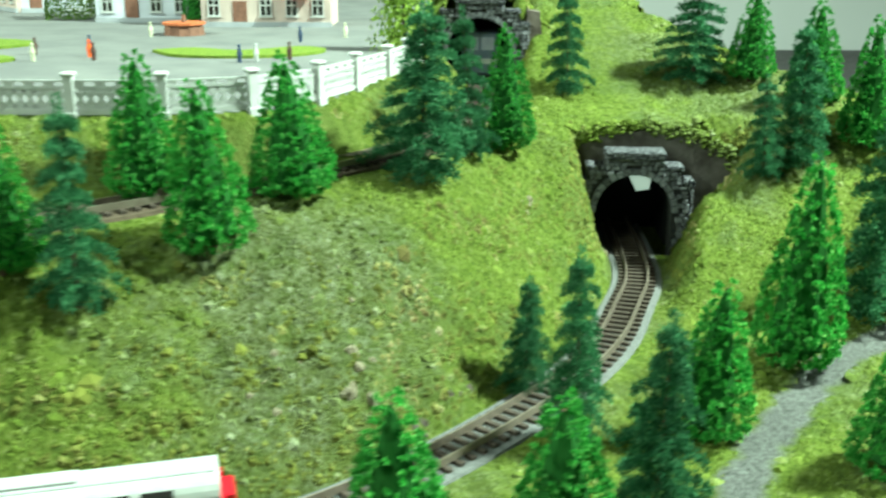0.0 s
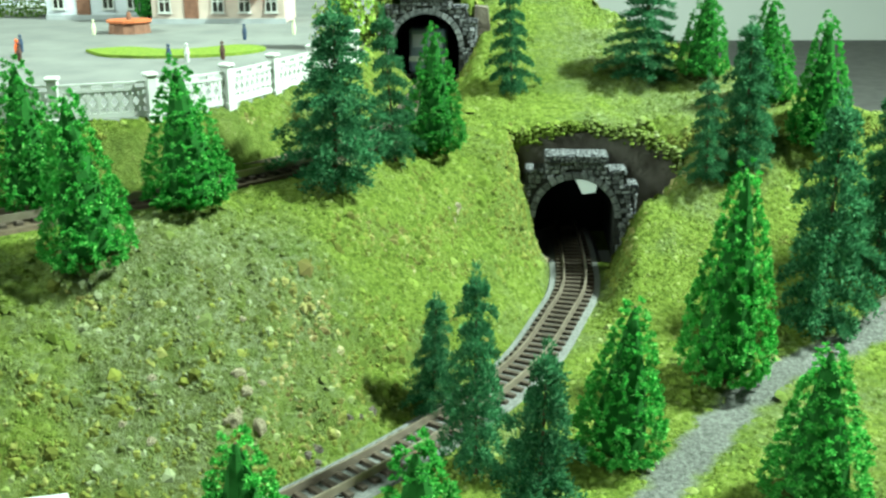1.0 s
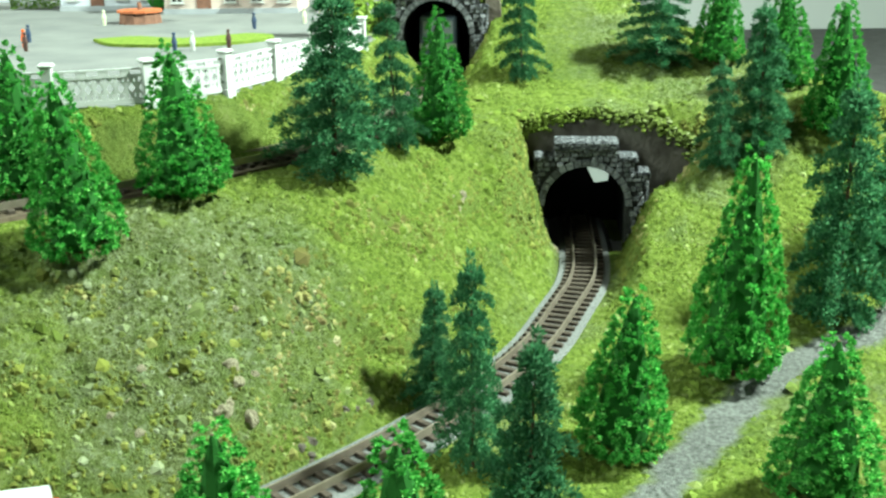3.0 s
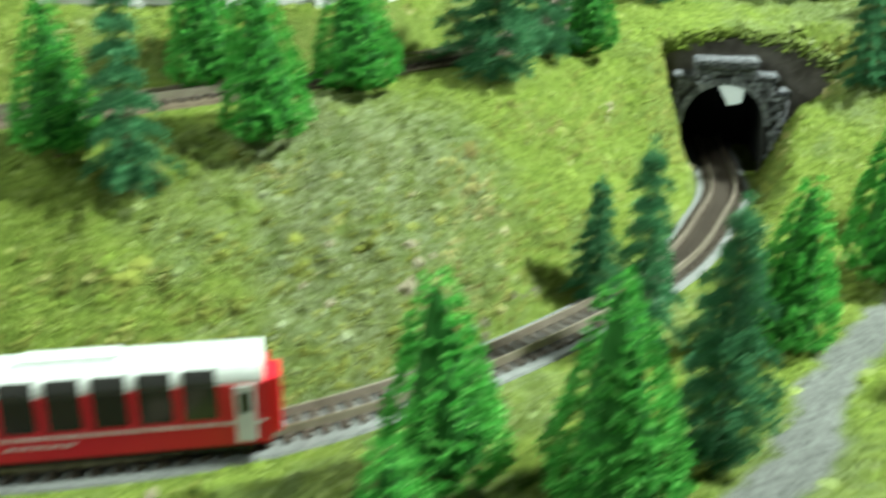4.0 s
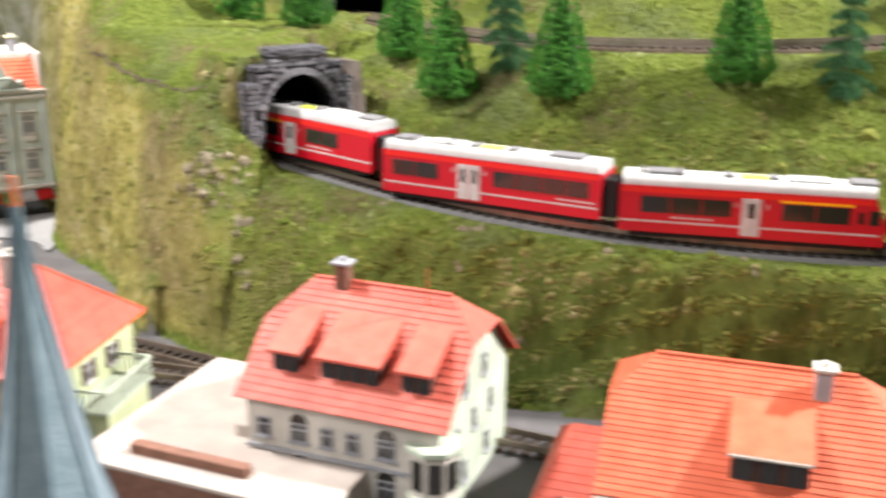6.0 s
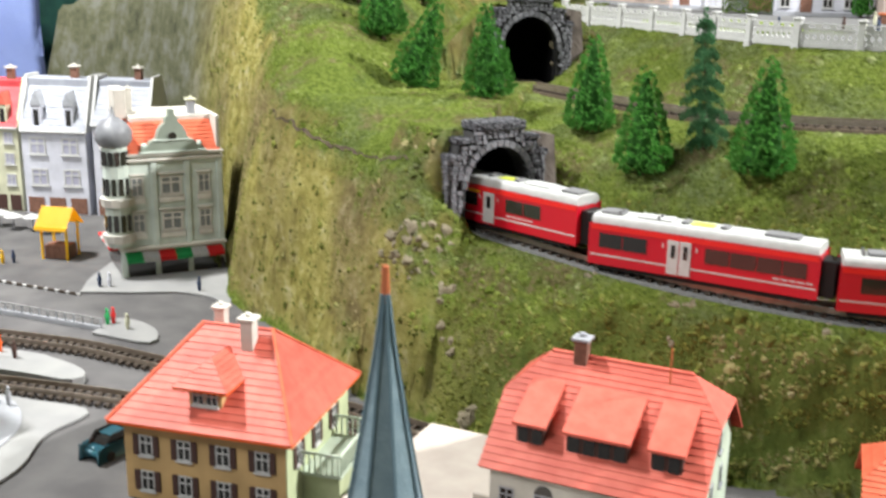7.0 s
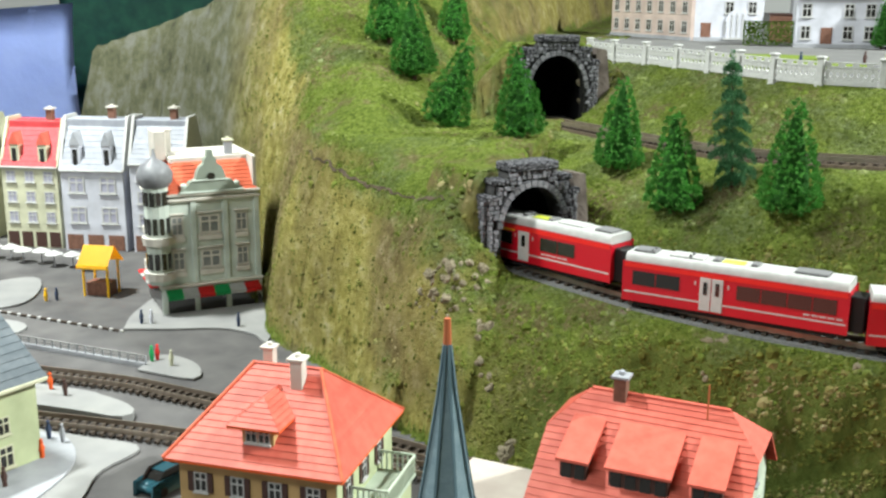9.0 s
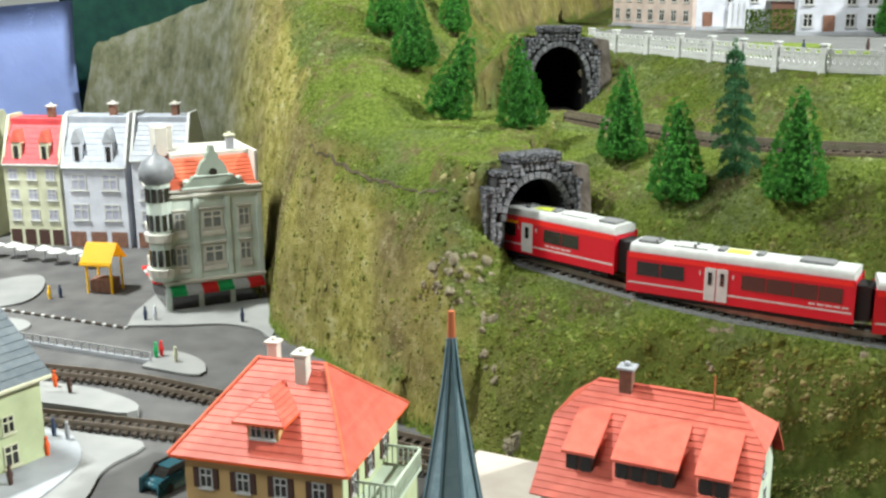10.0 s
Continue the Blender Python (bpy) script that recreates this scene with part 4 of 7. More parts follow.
for s in (0.262, 0.30, 0.306, 0.36, 0.412, 0.47, 0.475, 0.53):
    x, y, a = along(MAIN, s)
    x, y = x + math.sin(math.radians(a)) * 0.0175, y - math.cos(math.radians(a)) * 0.0175
    strew(x, y, main_height(x), 0.0025, 3, 0.0010, 0.0022, True, "pale plaster chip at the edge of the ballast")

x, y, a = along(LOWER, PORTALS[4][1])
m = pose(x, y, 0.0, 0, 0, a - 90 + TURNS[4])
for k in range(46):
    f = rnd.random()
    lx, lz = np.interp(f, [0, 0.3, 0.65, 1], [-0.004, 0.020, 0.031, 0.042]), np.interp(f, [0, 0.3, 0.65, 1], [0.056, 0.052, 0.036, 0.008])
    ob = new("rock", ROCKS[rnd.randrange(4)])
    r = rnd.uniform(0.0022, 0.0052)
    ob.matrix_world = m @ pose(lx + rnd.gauss(0, 0.0025), 0.006 + rnd.uniform(-0.003, 0.010), lz + rnd.gauss(0, 0.002), rnd.uniform(0, 360), rnd.uniform(0, 360), 0)
    ob.scale = (r, r * rnd.uniform(0.6, 1.0), r)
    tagged(ob, "pale plaster rock bedded beside the lowest tunnel portal", "rock", "plaster rocks")

# tufts of turf over the edges of the cuttings
TUFTS = []
for seed in range(4):
    me = rock_mesh(seed + 21)
    me.materials.append(CRUMB)
    TUFTS.append(me)
verts, faces = [], []
for k, (line, s, way) in enumerate(PORTALS):
    x, y, a = along(line, s)
    m = pose(x, y, main_height(x) if line is MAIN else upper_height(x) if line is UPPER else 0.0, 0, 0, (a + 90 if way > 0 else a - 90) + TURNS[k])
    tall, wide = (1.08, 1.0, 1.16, 1.0, 1.0)[k], (1.0, 1.3, 1.0, 1.0, 0.86)[k]
    for _ in range(90):
        t = rnd.uniform(-0.35, 3.5)
        r = rnd.uniform(0.95, 1.25)
        p = m @ Vector((math.cos(t) * 0.036 * wide * r, 0.0135 + rnd.uniform(0.0, 0.008), 0.012 + (0.047 * tall if k != 1 else 0.056) * math.sin(t) * r * 0.92))
        q, n = bedded(p.x, p.y, p.z)
        if (q - p).length < 0.010:
            src, big = TUFTS[rnd.randrange(4)], rnd.uniform(0.0011, 0.0028)
            b = len(verts)
            turn = Matrix.Rotation(rnd.uniform(0, 6.28), 3, "Z")
            verts += [q + turn @ v.co * big for v in src.vertices]
            faces += [tuple(b + i for i in f.vertices) for f in src.polygons]
ex, ey, ea = along(MAIN, PORTALS[1][1])
east = pose(ex, ey, main_height(ex), 0, 0, ea - 90)
RIM = curve([(-0.033, 0.040), (-0.031, 0.052), (-0.024, 0.058), (-0.014, 0.0625), (0.008, 0.0625), (0.022, 0.061), (0.032, 0.058), (0.044, 0.051), (0.054, 0.040), (0.062, 0.024)], 0.0006)
for rx, rz in RIM:
    for _ in range(8):
        src, big = TUFTS[rnd.randrange(4)], rnd.uniform(0.0005, 0.0015)
        b = len(verts)
        turn = Matrix.Rotation(rnd.uniform(0, 6.28), 3, "Z")
        q = east @ Vector((rx + rnd.gauss(0, 0.0022), 0.0130 + rnd.uniform(-0.0010, 0.004), rz + rnd.gauss(0, 0.0015) + 0.002 * noise.noise(Vector((rx * 120, rz * 120, 0))) - abs(rnd.gauss(0, 0.0018))))
        verts += [q + turn @ v.co * big for v in src.vertices]
        faces += [tuple(b + i for i in f.vertices) for f in src.polygons]
tagged(new("moss", mesh_from("moss", verts, faces, CRUMB)), "green moss tufts over the tunnel portals and cuttings", "moss", kind="stuff")

# dark strip laid over the ledge beside the western portal, as a crack's shade
LEDGE = curve([(-0.571, 0.390, 0.116), (-0.543, 0.365, 0.111), (-0.519, 0.346, 0.105), (-0.497, 0.328, 0.105), (-0.470, 0.303, 0.107), (-0.448, 0.293, 0.108)], 0.0025)
crevice = thing("crevice", Matrix(), "dark jagged strip standing for a crevice's shade on the plaster hillside", "crevice", kind="structure")
verts, faces = [], []
for i, (x, y, z) in enumerate(LEDGE):
    p, n = bedded(x, y, z + 0.004 * noise.noise(Vector((i * 0.31, 0, 0))))
    w = 0.0011 * (0.35 + abs(noise.noise(Vector((i * 0.45, 7, 0)))) * 2.2) * min(1, (len(LEDGE) - 1 - i) / 6 + 0.1)
    up = (Vector((0, 0, 1)) - n * n.z).normalized()
    p = p + n * 0.0007
    verts += [p - up * w, p + up * w]
    if i:
        faces.append((2 * i - 2, 2 * i, 2 * i + 1, 2 * i - 1))
ob = new("crevice_line", mesh_from("crevice_line", verts, faces, SOIL_CRACK_SHADE))
ob.parent = crevice


# ---- trees ----
def leaf(verts, faces, c, n, size, rnd):
    """A small bent leaf at c that looks along n."""
    n = n.normalized()
    u = n.orthogonal().normalized()
    u.rotate(Matrix.Rotation(rnd.uniform(0, 6.28), 3, n))
    v = n.cross(u)
    k = len(verts)
    for a, b, h in ((-1, 0, 0), (0, -0.6, 0.25), (1, 0, 0), (0, 0.6, 0.25)):
        verts.append(c + u * a * size + v * b * size + n * h * size)
    faces.append((k, k + 1, k + 2, k + 3))


def blades(at, way, length, width, rng):
    """Bent leaves: quads that start at a place and point along a way."""
    way = way / (np.linalg.norm(way, axis=1)[:, None] + 1e-9)
    side = np.cross(way, rng.normal(size=way.shape))
    side /= np.linalg.norm(side, axis=1)[:, None] + 1e-9
    lift = np.cross(side, way)
    l, w = length[:, None], width[:, None]
    V = np.stack([at, at + way * l * 0.5 + side * w + lift * l * 0.12, at + way * l, at + way * l * 0.5 - side * w + lift * l * 0.12], 1)
    return V.reshape(-1, 3)


def crown_mesh(V, mat, core=()):
    """Blades and, inside them, a closed core of rings (height, radius), darkened as inner shade."""
    V = [tuple(v) for v in V]
    F = [(i, i + 1, i + 2, i + 3) for i in range(0, len(V), 4)]
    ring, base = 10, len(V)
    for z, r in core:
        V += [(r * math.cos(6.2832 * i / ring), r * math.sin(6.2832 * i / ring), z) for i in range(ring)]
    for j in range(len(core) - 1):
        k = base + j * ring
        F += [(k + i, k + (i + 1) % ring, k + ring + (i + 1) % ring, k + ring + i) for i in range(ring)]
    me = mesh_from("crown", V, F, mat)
    me.materials.append(INNER_SHADE)
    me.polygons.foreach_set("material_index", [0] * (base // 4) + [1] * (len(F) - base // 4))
    return me


def bright_tree(seed, clumps=720, each=22):
    """A bushy cone built of many small clumps of leaves, 1 high."""
    rng = np.random.RandomState(seed)
    z = 1 - np.sqrt(rng.uniform(0.0008, 1, clumps)) * 0.955
    a = rng.uniform(0, 6.2832, clumps)
    r = np.interp(z, [0.03, 0.06, 0.13, 0.3, 0.55, 0.8, 0.93, 1.0], [0.12, 0.18, 0.235, 0.212, 0.152, 0.088, 0.046, 0.010])
    lump = np.array([noise.noise(Vector((math.cos(q) * 1.6, math.sin(q) * 1.6, h * 7 + seed * 9))) for q, h in zip(a, z)])
    r = r * rng.uniform(0.80, 1.0, clumps) * (1 + 0.13 * lump)
    c = np.stack([r * np.cos(a), r * np.sin(a), z], 1)
    out = np.stack([np.cos(a), np.sin(a), np.full(clumps, 0.55)], 1)
    size = rng.uniform(0.016, 0.030, clumps) * (0.62 + 0.5 * (1 - z))
    c, out, size = (np.repeat(v, each, axis=0) for v in (c, out, size))
    way = out * 0.75 + rng.normal(size=c.shape) * 0.75
    way /= np.linalg.norm(way, axis=1)[:, None]
    at = c + way * size[:, None] * rng.uniform(0.25, 0.85, (len(c), 1))
    V = blades(at - way * 0.006, way * 0.30 + rng.normal(size=c.shape) * 0.62 + np.array([0, 0, 0.28]), rng.uniform(0.013, 0.023, len(c)), rng.uniform(0.0038, 0.0066, len(c)), rng)
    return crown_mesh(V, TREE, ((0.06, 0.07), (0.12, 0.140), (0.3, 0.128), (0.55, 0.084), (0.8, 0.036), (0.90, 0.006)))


def layered_tree(seed, tiers=9):
    """A dark conifer of uneven needle-covered boughs, a low skirt, then loose tiers up to the tip, 1 high."""
    rng = np.random.RandomState(seed)
    at, way = [], []
    for t in range(tiers + 1):
        z0 = 0.045 if t == 0 else 0.15 + 0.80 * ((t - 1) / tiers) ** 0.96
        reach = 0.20 if t == 0 else 0.255 * (1 - (t - 1) / (tiers + 0.7)) ** 0.85 + 0.03
        count = max(5, int(10 - t * 0.45))
        for k in range(count):
            a = 6.2832 * (k + rng.uniform(-0.35, 0.35)) / count
            L = reach * rng.uniform(0.62, 1.2)
            n = int(80 + 560 * L)
            f = rng.uniform(0.05, 1, n) ** 0.75
            side = rng.normal(size=n) * 0.030 * (1.15 - 0.55 * f) * np.minimum(1, f * 3)
            drop = z0 + rng.uniform(-0.016, 0.016) + 0.030 - 0.075 * f * f * (L / 0.25) + rng.uniform(-0.022, 0.026, n)
            at.append(np.stack([L * f * math.cos(a) - side * math.sin(a), L * f * math.sin(a) + side * math.cos(a), drop], 1))
            way.append(np.tile([math.cos(a) * 0.8, math.sin(a) * 0.8, 0.35], (n, 1)) + rng.normal(size=(n, 3)) * 0.6)
    n = 700
    z = rng.uniform(0.16, 0.985, n)
    a, r = rng.uniform(0, 6.2832, n), 0.055 * (1.04 - z) + 0.008
    at.append(np.stack([r * np.cos(a), r * np.sin(a), z], 1))
    way.append(np.stack([np.cos(a), np.sin(a), np.full(n, 0.9)], 1) + rng.normal(size=(n, 3)) * 0.3)
    at, way = np.concatenate(at), np.concatenate(way)
    V = blades(at, way, rng.uniform(0.020, 0.040, len(at)), rng.uniform(0.0036, 0.0068, len(at)), rng)
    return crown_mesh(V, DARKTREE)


def tree_of(crown, label, trunk_r):
    top = thing("conifer_tree", Matrix(), label, "conifer tree", "model conifers on the hillside")
    bm = bmesh.new()
    cone(bm, trunk_r, trunk_r * 0.3, -0.06, 0.9, 8)
    part("trunk", bm, BARK, top, "thin brown trunk")
    ob = new("crown", crown)
    ob.parent = top
    return top


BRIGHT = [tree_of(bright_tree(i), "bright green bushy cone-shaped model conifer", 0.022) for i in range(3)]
DARK = [tree_of(layered_tree(10 + i, 7 + i), "dark green model conifer with loose layered branches", 0.016) for i in range(3)]
# kind, x, y, height, breadth
TREES = [("b", -0.076, 0.332, 0.060, 1.05), ("b", -0.055, 0.374, 0.054, 1.22), ("d", -0.010, 0.411, 0.068, 1.15), ("d", 0.011, 0.450, 0.064, 0.62), ("b", 0.0265, 0.474, 0.058, 1.05), ("b", -0.106, 0.366, 0.055, 1.05),
         ("b", 0.0855, 0.319, 0.058, 1.05), ("d", 0.042, 0.313, 0.068, 0.60), ("d", 0.028, 0.348, 0.045, 0.80), ("b", 0.1305, 0.370, 0.087, 0.82), ("d", 0.18, 0.417, 0.098, 0.78), ("d", 0.1650, 0.488, 0.066, 0.85),
         ("d", 0.1465, 0.479, 0.048, 0.80), ("b", 0.2010, 0.499, 0.064, 1.0), ("d", 0.212, 0.447, 0.081, 0.8), ("b", 0.138, 0.291, 0.054, 1.2), ("d", 0.1340, 0.578, 0.058, 1.35), ("b", 0.1620, 0.570, 0.052, 1.1),
         ("d", 0.0645, 0.565, 0.062, 0.72), ("b", 0.1860, 0.535, 0.054, 1.1), ("b", -0.011, 0.2335, 0.056, 1.25), ("b", -0.014, 0.173, 0.047, 1.2), ("b", 0.029, 0.2255, 0.060, 1.25), ("d", 0.055, 0.248, 0.069, 0.75),
         ("d", -0.110, 0.300, 0.064, 0.7), ("b", -0.134, 0.306, 0.050, 1.15), ("b", -0.21, 0.286, 0.055, 1.15), ("d", -0.168, 0.282, 0.055, 0.75), ("b", -0.289, 0.292, 0.057, 1.15), ("b", -0.376, 0.358, 0.054, 1.12),
         ("b", -0.343, 0.309, 0.056, 1.12), ("d", -0.315, 0.316, 0.068, 0.62), ("b", -0.437, 0.395, 0.058, 1.12), ("b", -0.497, 0.435, 0.062, 1.12), ("b", -0.532, 0.495, 0.062, 1.15), ("b", -0.560, 0.526, 0.060, 1.15), ("b", -0.533, 0.612, 0.055, 1.1)]
rnd = random.Random(4)
for i, (k, x, y, h, broad) in enumerate(TREES):
    lean = 17.0 if abs(x + 0.497) < 0.001 else rnd.uniform(-3, 3)
    proto = (BRIGHT if k == "b" else DARK)[i % 3]
    z = float(land(np.array([x]), np.array([y]))[0])
    ob = copy_thing(proto, pose(x, y, z - 0.001, 0, lean, 0) @ pose(0, 0, 0, rnd.uniform(-3, 3), 0, rnd.uniform(0, 360)))
    w = h * broad * rnd.uniform(0.97, 1.03)
    ob.scale = (w, w, h)
for proto in BRIGHT + DARK:
    for o in (*proto.children_recursive, proto):
        bpy.data.objects.remove(o)


# ---- train ----
def car(s0, length, kind):
    """One car of the three-car unit; kind 0 has its cab to the west, 2 to the east, 1 has none."""
    x, y, a = along(MAIN, s0 + length / 2)
    label = ("red railcar with sloping cab, white roof and yellow first-class stripe", "red middle car with white double doors and white roof",
             "red rear railcar with white roof and long dark windows")[kind]
    top = thing("railcar", pose(x, y, main_height(x) + 0.0046, 0, 0, a), label, "train car", "red train on the main track")
    L, w, z0, z1 = length / 2, 0.0089, 0.0030, 0.0208

    def X(f):
        return -L + f * 2 * L

    west, east = (kind == 0), (kind == 2)
    side = [(-L, z0), (L, z0), (L, z1), (-L, z1)]
    if west:
        side = [(-L + 0.0004, z0), (L, z0), (L, z1), (-L + 0.0045, z1), (-L, 0.0105)]
    if east:
        side = [(-L, z0), (L - 0.0004, z0), (L, 0.0105), (L - 0.0045, z1), (-L, z1)]
    bm = bmesh.new()
    prism(bm, side, 2 * w, Matrix.Translation((0, -w, 0)))
    bmesh.ops.bevel(bm, geom=list(bm.edges), offset=0.0005, segments=2, affect="EDGES")
    body = part("body", bm, RED, top)
    # roof with rounded shoulders
    bm = bmesh.new()
    x0, x1 = (-L + 0.0040 if west else -L + 0.0005), (L - 0.0040 if east else L - 0.0005)
    arc = [(-w * 0.99, z1 - 0.0006)] + [(-w * 0.97 + w * 0.30 * (1 - math.cos(t)), z1 + 0.0042 * math.sin(t)) for t in np.linspace(0, 1.57, 6)]
    arc += [(-p, q) for p, q in arc[::-1]]
    prism(bm, arc, x1 - x0, Matrix(((0, 1, 0, x0), (1, 0, 0, 0), (0, 0, 1, 0), (0, 0, 0, 1))))
    bmesh.ops.recalc_face_normals(bm, faces=bm.faces)
    roof = part("roof", bm, ROOF_WHITE, top, "white moulded roof")
    ztop = z1 + 0.0042
    # roof gear
    for f0, f1, h, half, mat, nm in ((0.10, 0.24, 0.0012, 0.0040, ROOF_GREY, "roof_grille"), (0.40, 0.43, 0.0012, 0.0030, ROOF_GREY, "roof_clamp"), (0.46, 0.56, 0.0004, 0.0030, LIME, "roof_marking"),
                                     (0.57, 0.60, 0.0012, 0.0032, ROOF_GREY, "roof_clamp"), (0.64, 0.80, 0.0009, 0.0044, ROOF_WHITE, "roof_box"), (0.87, 0.97, 0.0012, 0.0042, ROOF_GREY, "roof_resistor")):
        if kind == 1:
            f0, f1 = 1 - f1, 1 - f0
        part(nm, boxed(X(f0), X(f1), -half, half, ztop - 0.0004, ztop + h, 0.0002), mat, roof)
    for f in (0.08, 0.22) if kind != 1 else (0.12, 0.3):
        for yy in (-0.0045, 0.0):
            part("insulator", boxed(X(f) - 0.0006, X(f) + 0.0006, yy, yy + 0.0009, ztop - 0.0003, ztop + 0.0022, 0.0001), ROOF_GREY, roof)
    # sides: lighter band painted as light on the red, white line, windows, doors
    spans = {0: ((0.14, 0.2595), (0.2635, 0.385), (0.57, 0.679), (0.683, 0.79)), 1: ((0.045, 0.154), (0.158, 0.27), (0.53, 0.634), (0.638, 0.748), (0.752, 0.853), (0.857, 0.955)),
             2: ((0.08, 0.193), (0.197, 0.313), (0.317, 0.43), (0.62, 0.743), (0.747, 0.87))}[kind]
    doors = {0: ((0.425, 0.497),), 1: ((0.365, 0.415), (0.42, 0.47)), 2: ((0.47, 0.54),)}[kind]
    first = {0: (0.13, 0.40), 1: None, 2: (0.61, 0.88)}[kind]
    for sgn in (-1, 1):
        y0, y1 = sorted((sgn * w, sgn * (w + 0.00012)))
        a0, a1 = (0.05 if west else 0.004), (0.95 if east else 0.996)
        part("top_band", boxed(X(a0), X(a1), y0, y1, 0.0186, 0.0206), LIT_RED, body, "lighter red band under the roof, painted as light on the side")
        cuts = [a0 - 0.03 if west else a0] + [v for d in doors for v in d] + [a1 + 0.03 if east else a1]
        for c0, c1 in zip(cuts[::2], cuts[1::2]):
            if c1 - c0 > 0.01:
                part("white_line", boxed(X(c0), X(c1), y0, y1, 0.0066, 0.0073), WHITE, body)
        for f0, f1 in spans:
            part("window", boxed(X(f0), X(f1), y0 * 1.012, y1 * 1.012, 0.0106, 0.0172, 0.00005), GLASS, top, "dark tinted window")
        if first:
            part("first_class_stripe", boxed(X(first[0]), X(first[1]), y0 * 1.005, y1 * 1.005, 0.0176, 0.0186), YELLOW, body, "yellow first-class stripe")
        for f0, f1 in doors:
            door = part("door", boxed(X(f0), X(f1), *sorted((sgn * (w - 0.0001), sgn * (w + 0.00035))), 0.0034, 0.0185, 0.0001), WHITE, top, "white door with a dark pane")
            mid = (f0 + f1) / 2
            hw = (f1 - f0) * L * 0.45
            part("pane", boxed(X(mid) - hw * 0.8, X(mid) + hw * 0.8, *sorted((sgn * (w + 0.0003), sgn * (w + 0.0005))), 0.0108, 0.0166), GLASS, door)
        if kind == 0 or kind == 2:
            sx = 1 if west else -1
            part("cab_window", boxed(*sorted((sx * X(0.022), sx * X(0.06))), y0 * 1.012, y1 * 1.012, 0.0110, 0.0166), GLASS, top)
            part("cab_window", boxed(*sorted((sx * X(0.078), sx * X(0.10))), y0 * 1.012, y1 * 1.012, 0.0112, 0.0158), GLASS, top)
        # lettering too small to read
        t0 = {0: 0.58, 1: 0.82, 2: 0.20}[kind]
        for q in range(5):
            part("lettering_bar", boxed(X(t0 + q * 0.034), X(t0 + q * 0.034 + 0.027), y0 * 1.004, y1 * 1.004, 0.0086, 0.0093), WHITE, body, "small white lettering")
        for f in (doors[0][0] - 0.025, doors[-1][1] + 0.02):
            part("class_number_bar", boxed(X(f), X(f) + 0.0006, y0 * 1.004, y1 * 1.004, 0.0146, 0.0166), WHITE, body)
    # cab front
    if west or east:
        sx = -1 if west else 1
        bm = bmesh.new()
        m = Matrix.Translation((sx * (L - 0.0020), 0, 0.0158)) @ Matrix.Rotation(sx * math.radians(-23.5), 4, "Y")
        box(bm, -0.00025, 0.00025, -w * 0.82, w * 0.82, -0.0042, 0.0036, 0.0, m)
        part("windscreen", bm, GLASS, top, "black sloping windscreen")
        for yy in (-0.006, 0.006):
            part("headlight", boxed(*sorted((sx * (L - 0.0008), sx * (L + 0.0003))), yy - 0.0009, yy + 0.0009, 0.0076, 0.0094, 0.0002), WHITE, top)
        part("snow_plough", boxed(*sorted((sx * (L - 0.002), sx * (L + 0.0016))), -0.0072, 0.0072, -0.0012, 0.0024, 0.0006), UNDER, top)
    # running gear
    part("underframe", boxed(-L + 0.004, L - 0.004, -w * 0.86, w * 0.86, 0.0002, 0.0030, 0.0003), UNDER, top)
    for f in (0.17, 0.83):
        bogie = part("bogie", boxed(X(f) - 0.011, X(f) + 0.011, -0.0066, 0.0066, 0.0006, 0.0028, 0.0004), UNDER, top)
        for dx in (-0.0068, 0.0068):
            for yy in (-0.0052, 0.0042):
                bm = bmesh.new()
                cone(bm, 0.0028, 0.0028, 0, 0.0010, 14)
                bmesh.ops.transform(bm, matrix=Matrix.Translation((X(f) + dx, yy + 0.001, 0.0028)) @ Matrix.Rotation(math.radians(90), 4, "X"), verts=bm.verts)
                part("wheel", bm, UNDER, bogie)
    if not east:
        part("gangway", boxed(L - 0.001, L + 0.0062, -0.0052, 0.0052, 0.0030, 0.0188, 0.0004), UNDER, top, "black gangway bellows")
    return top


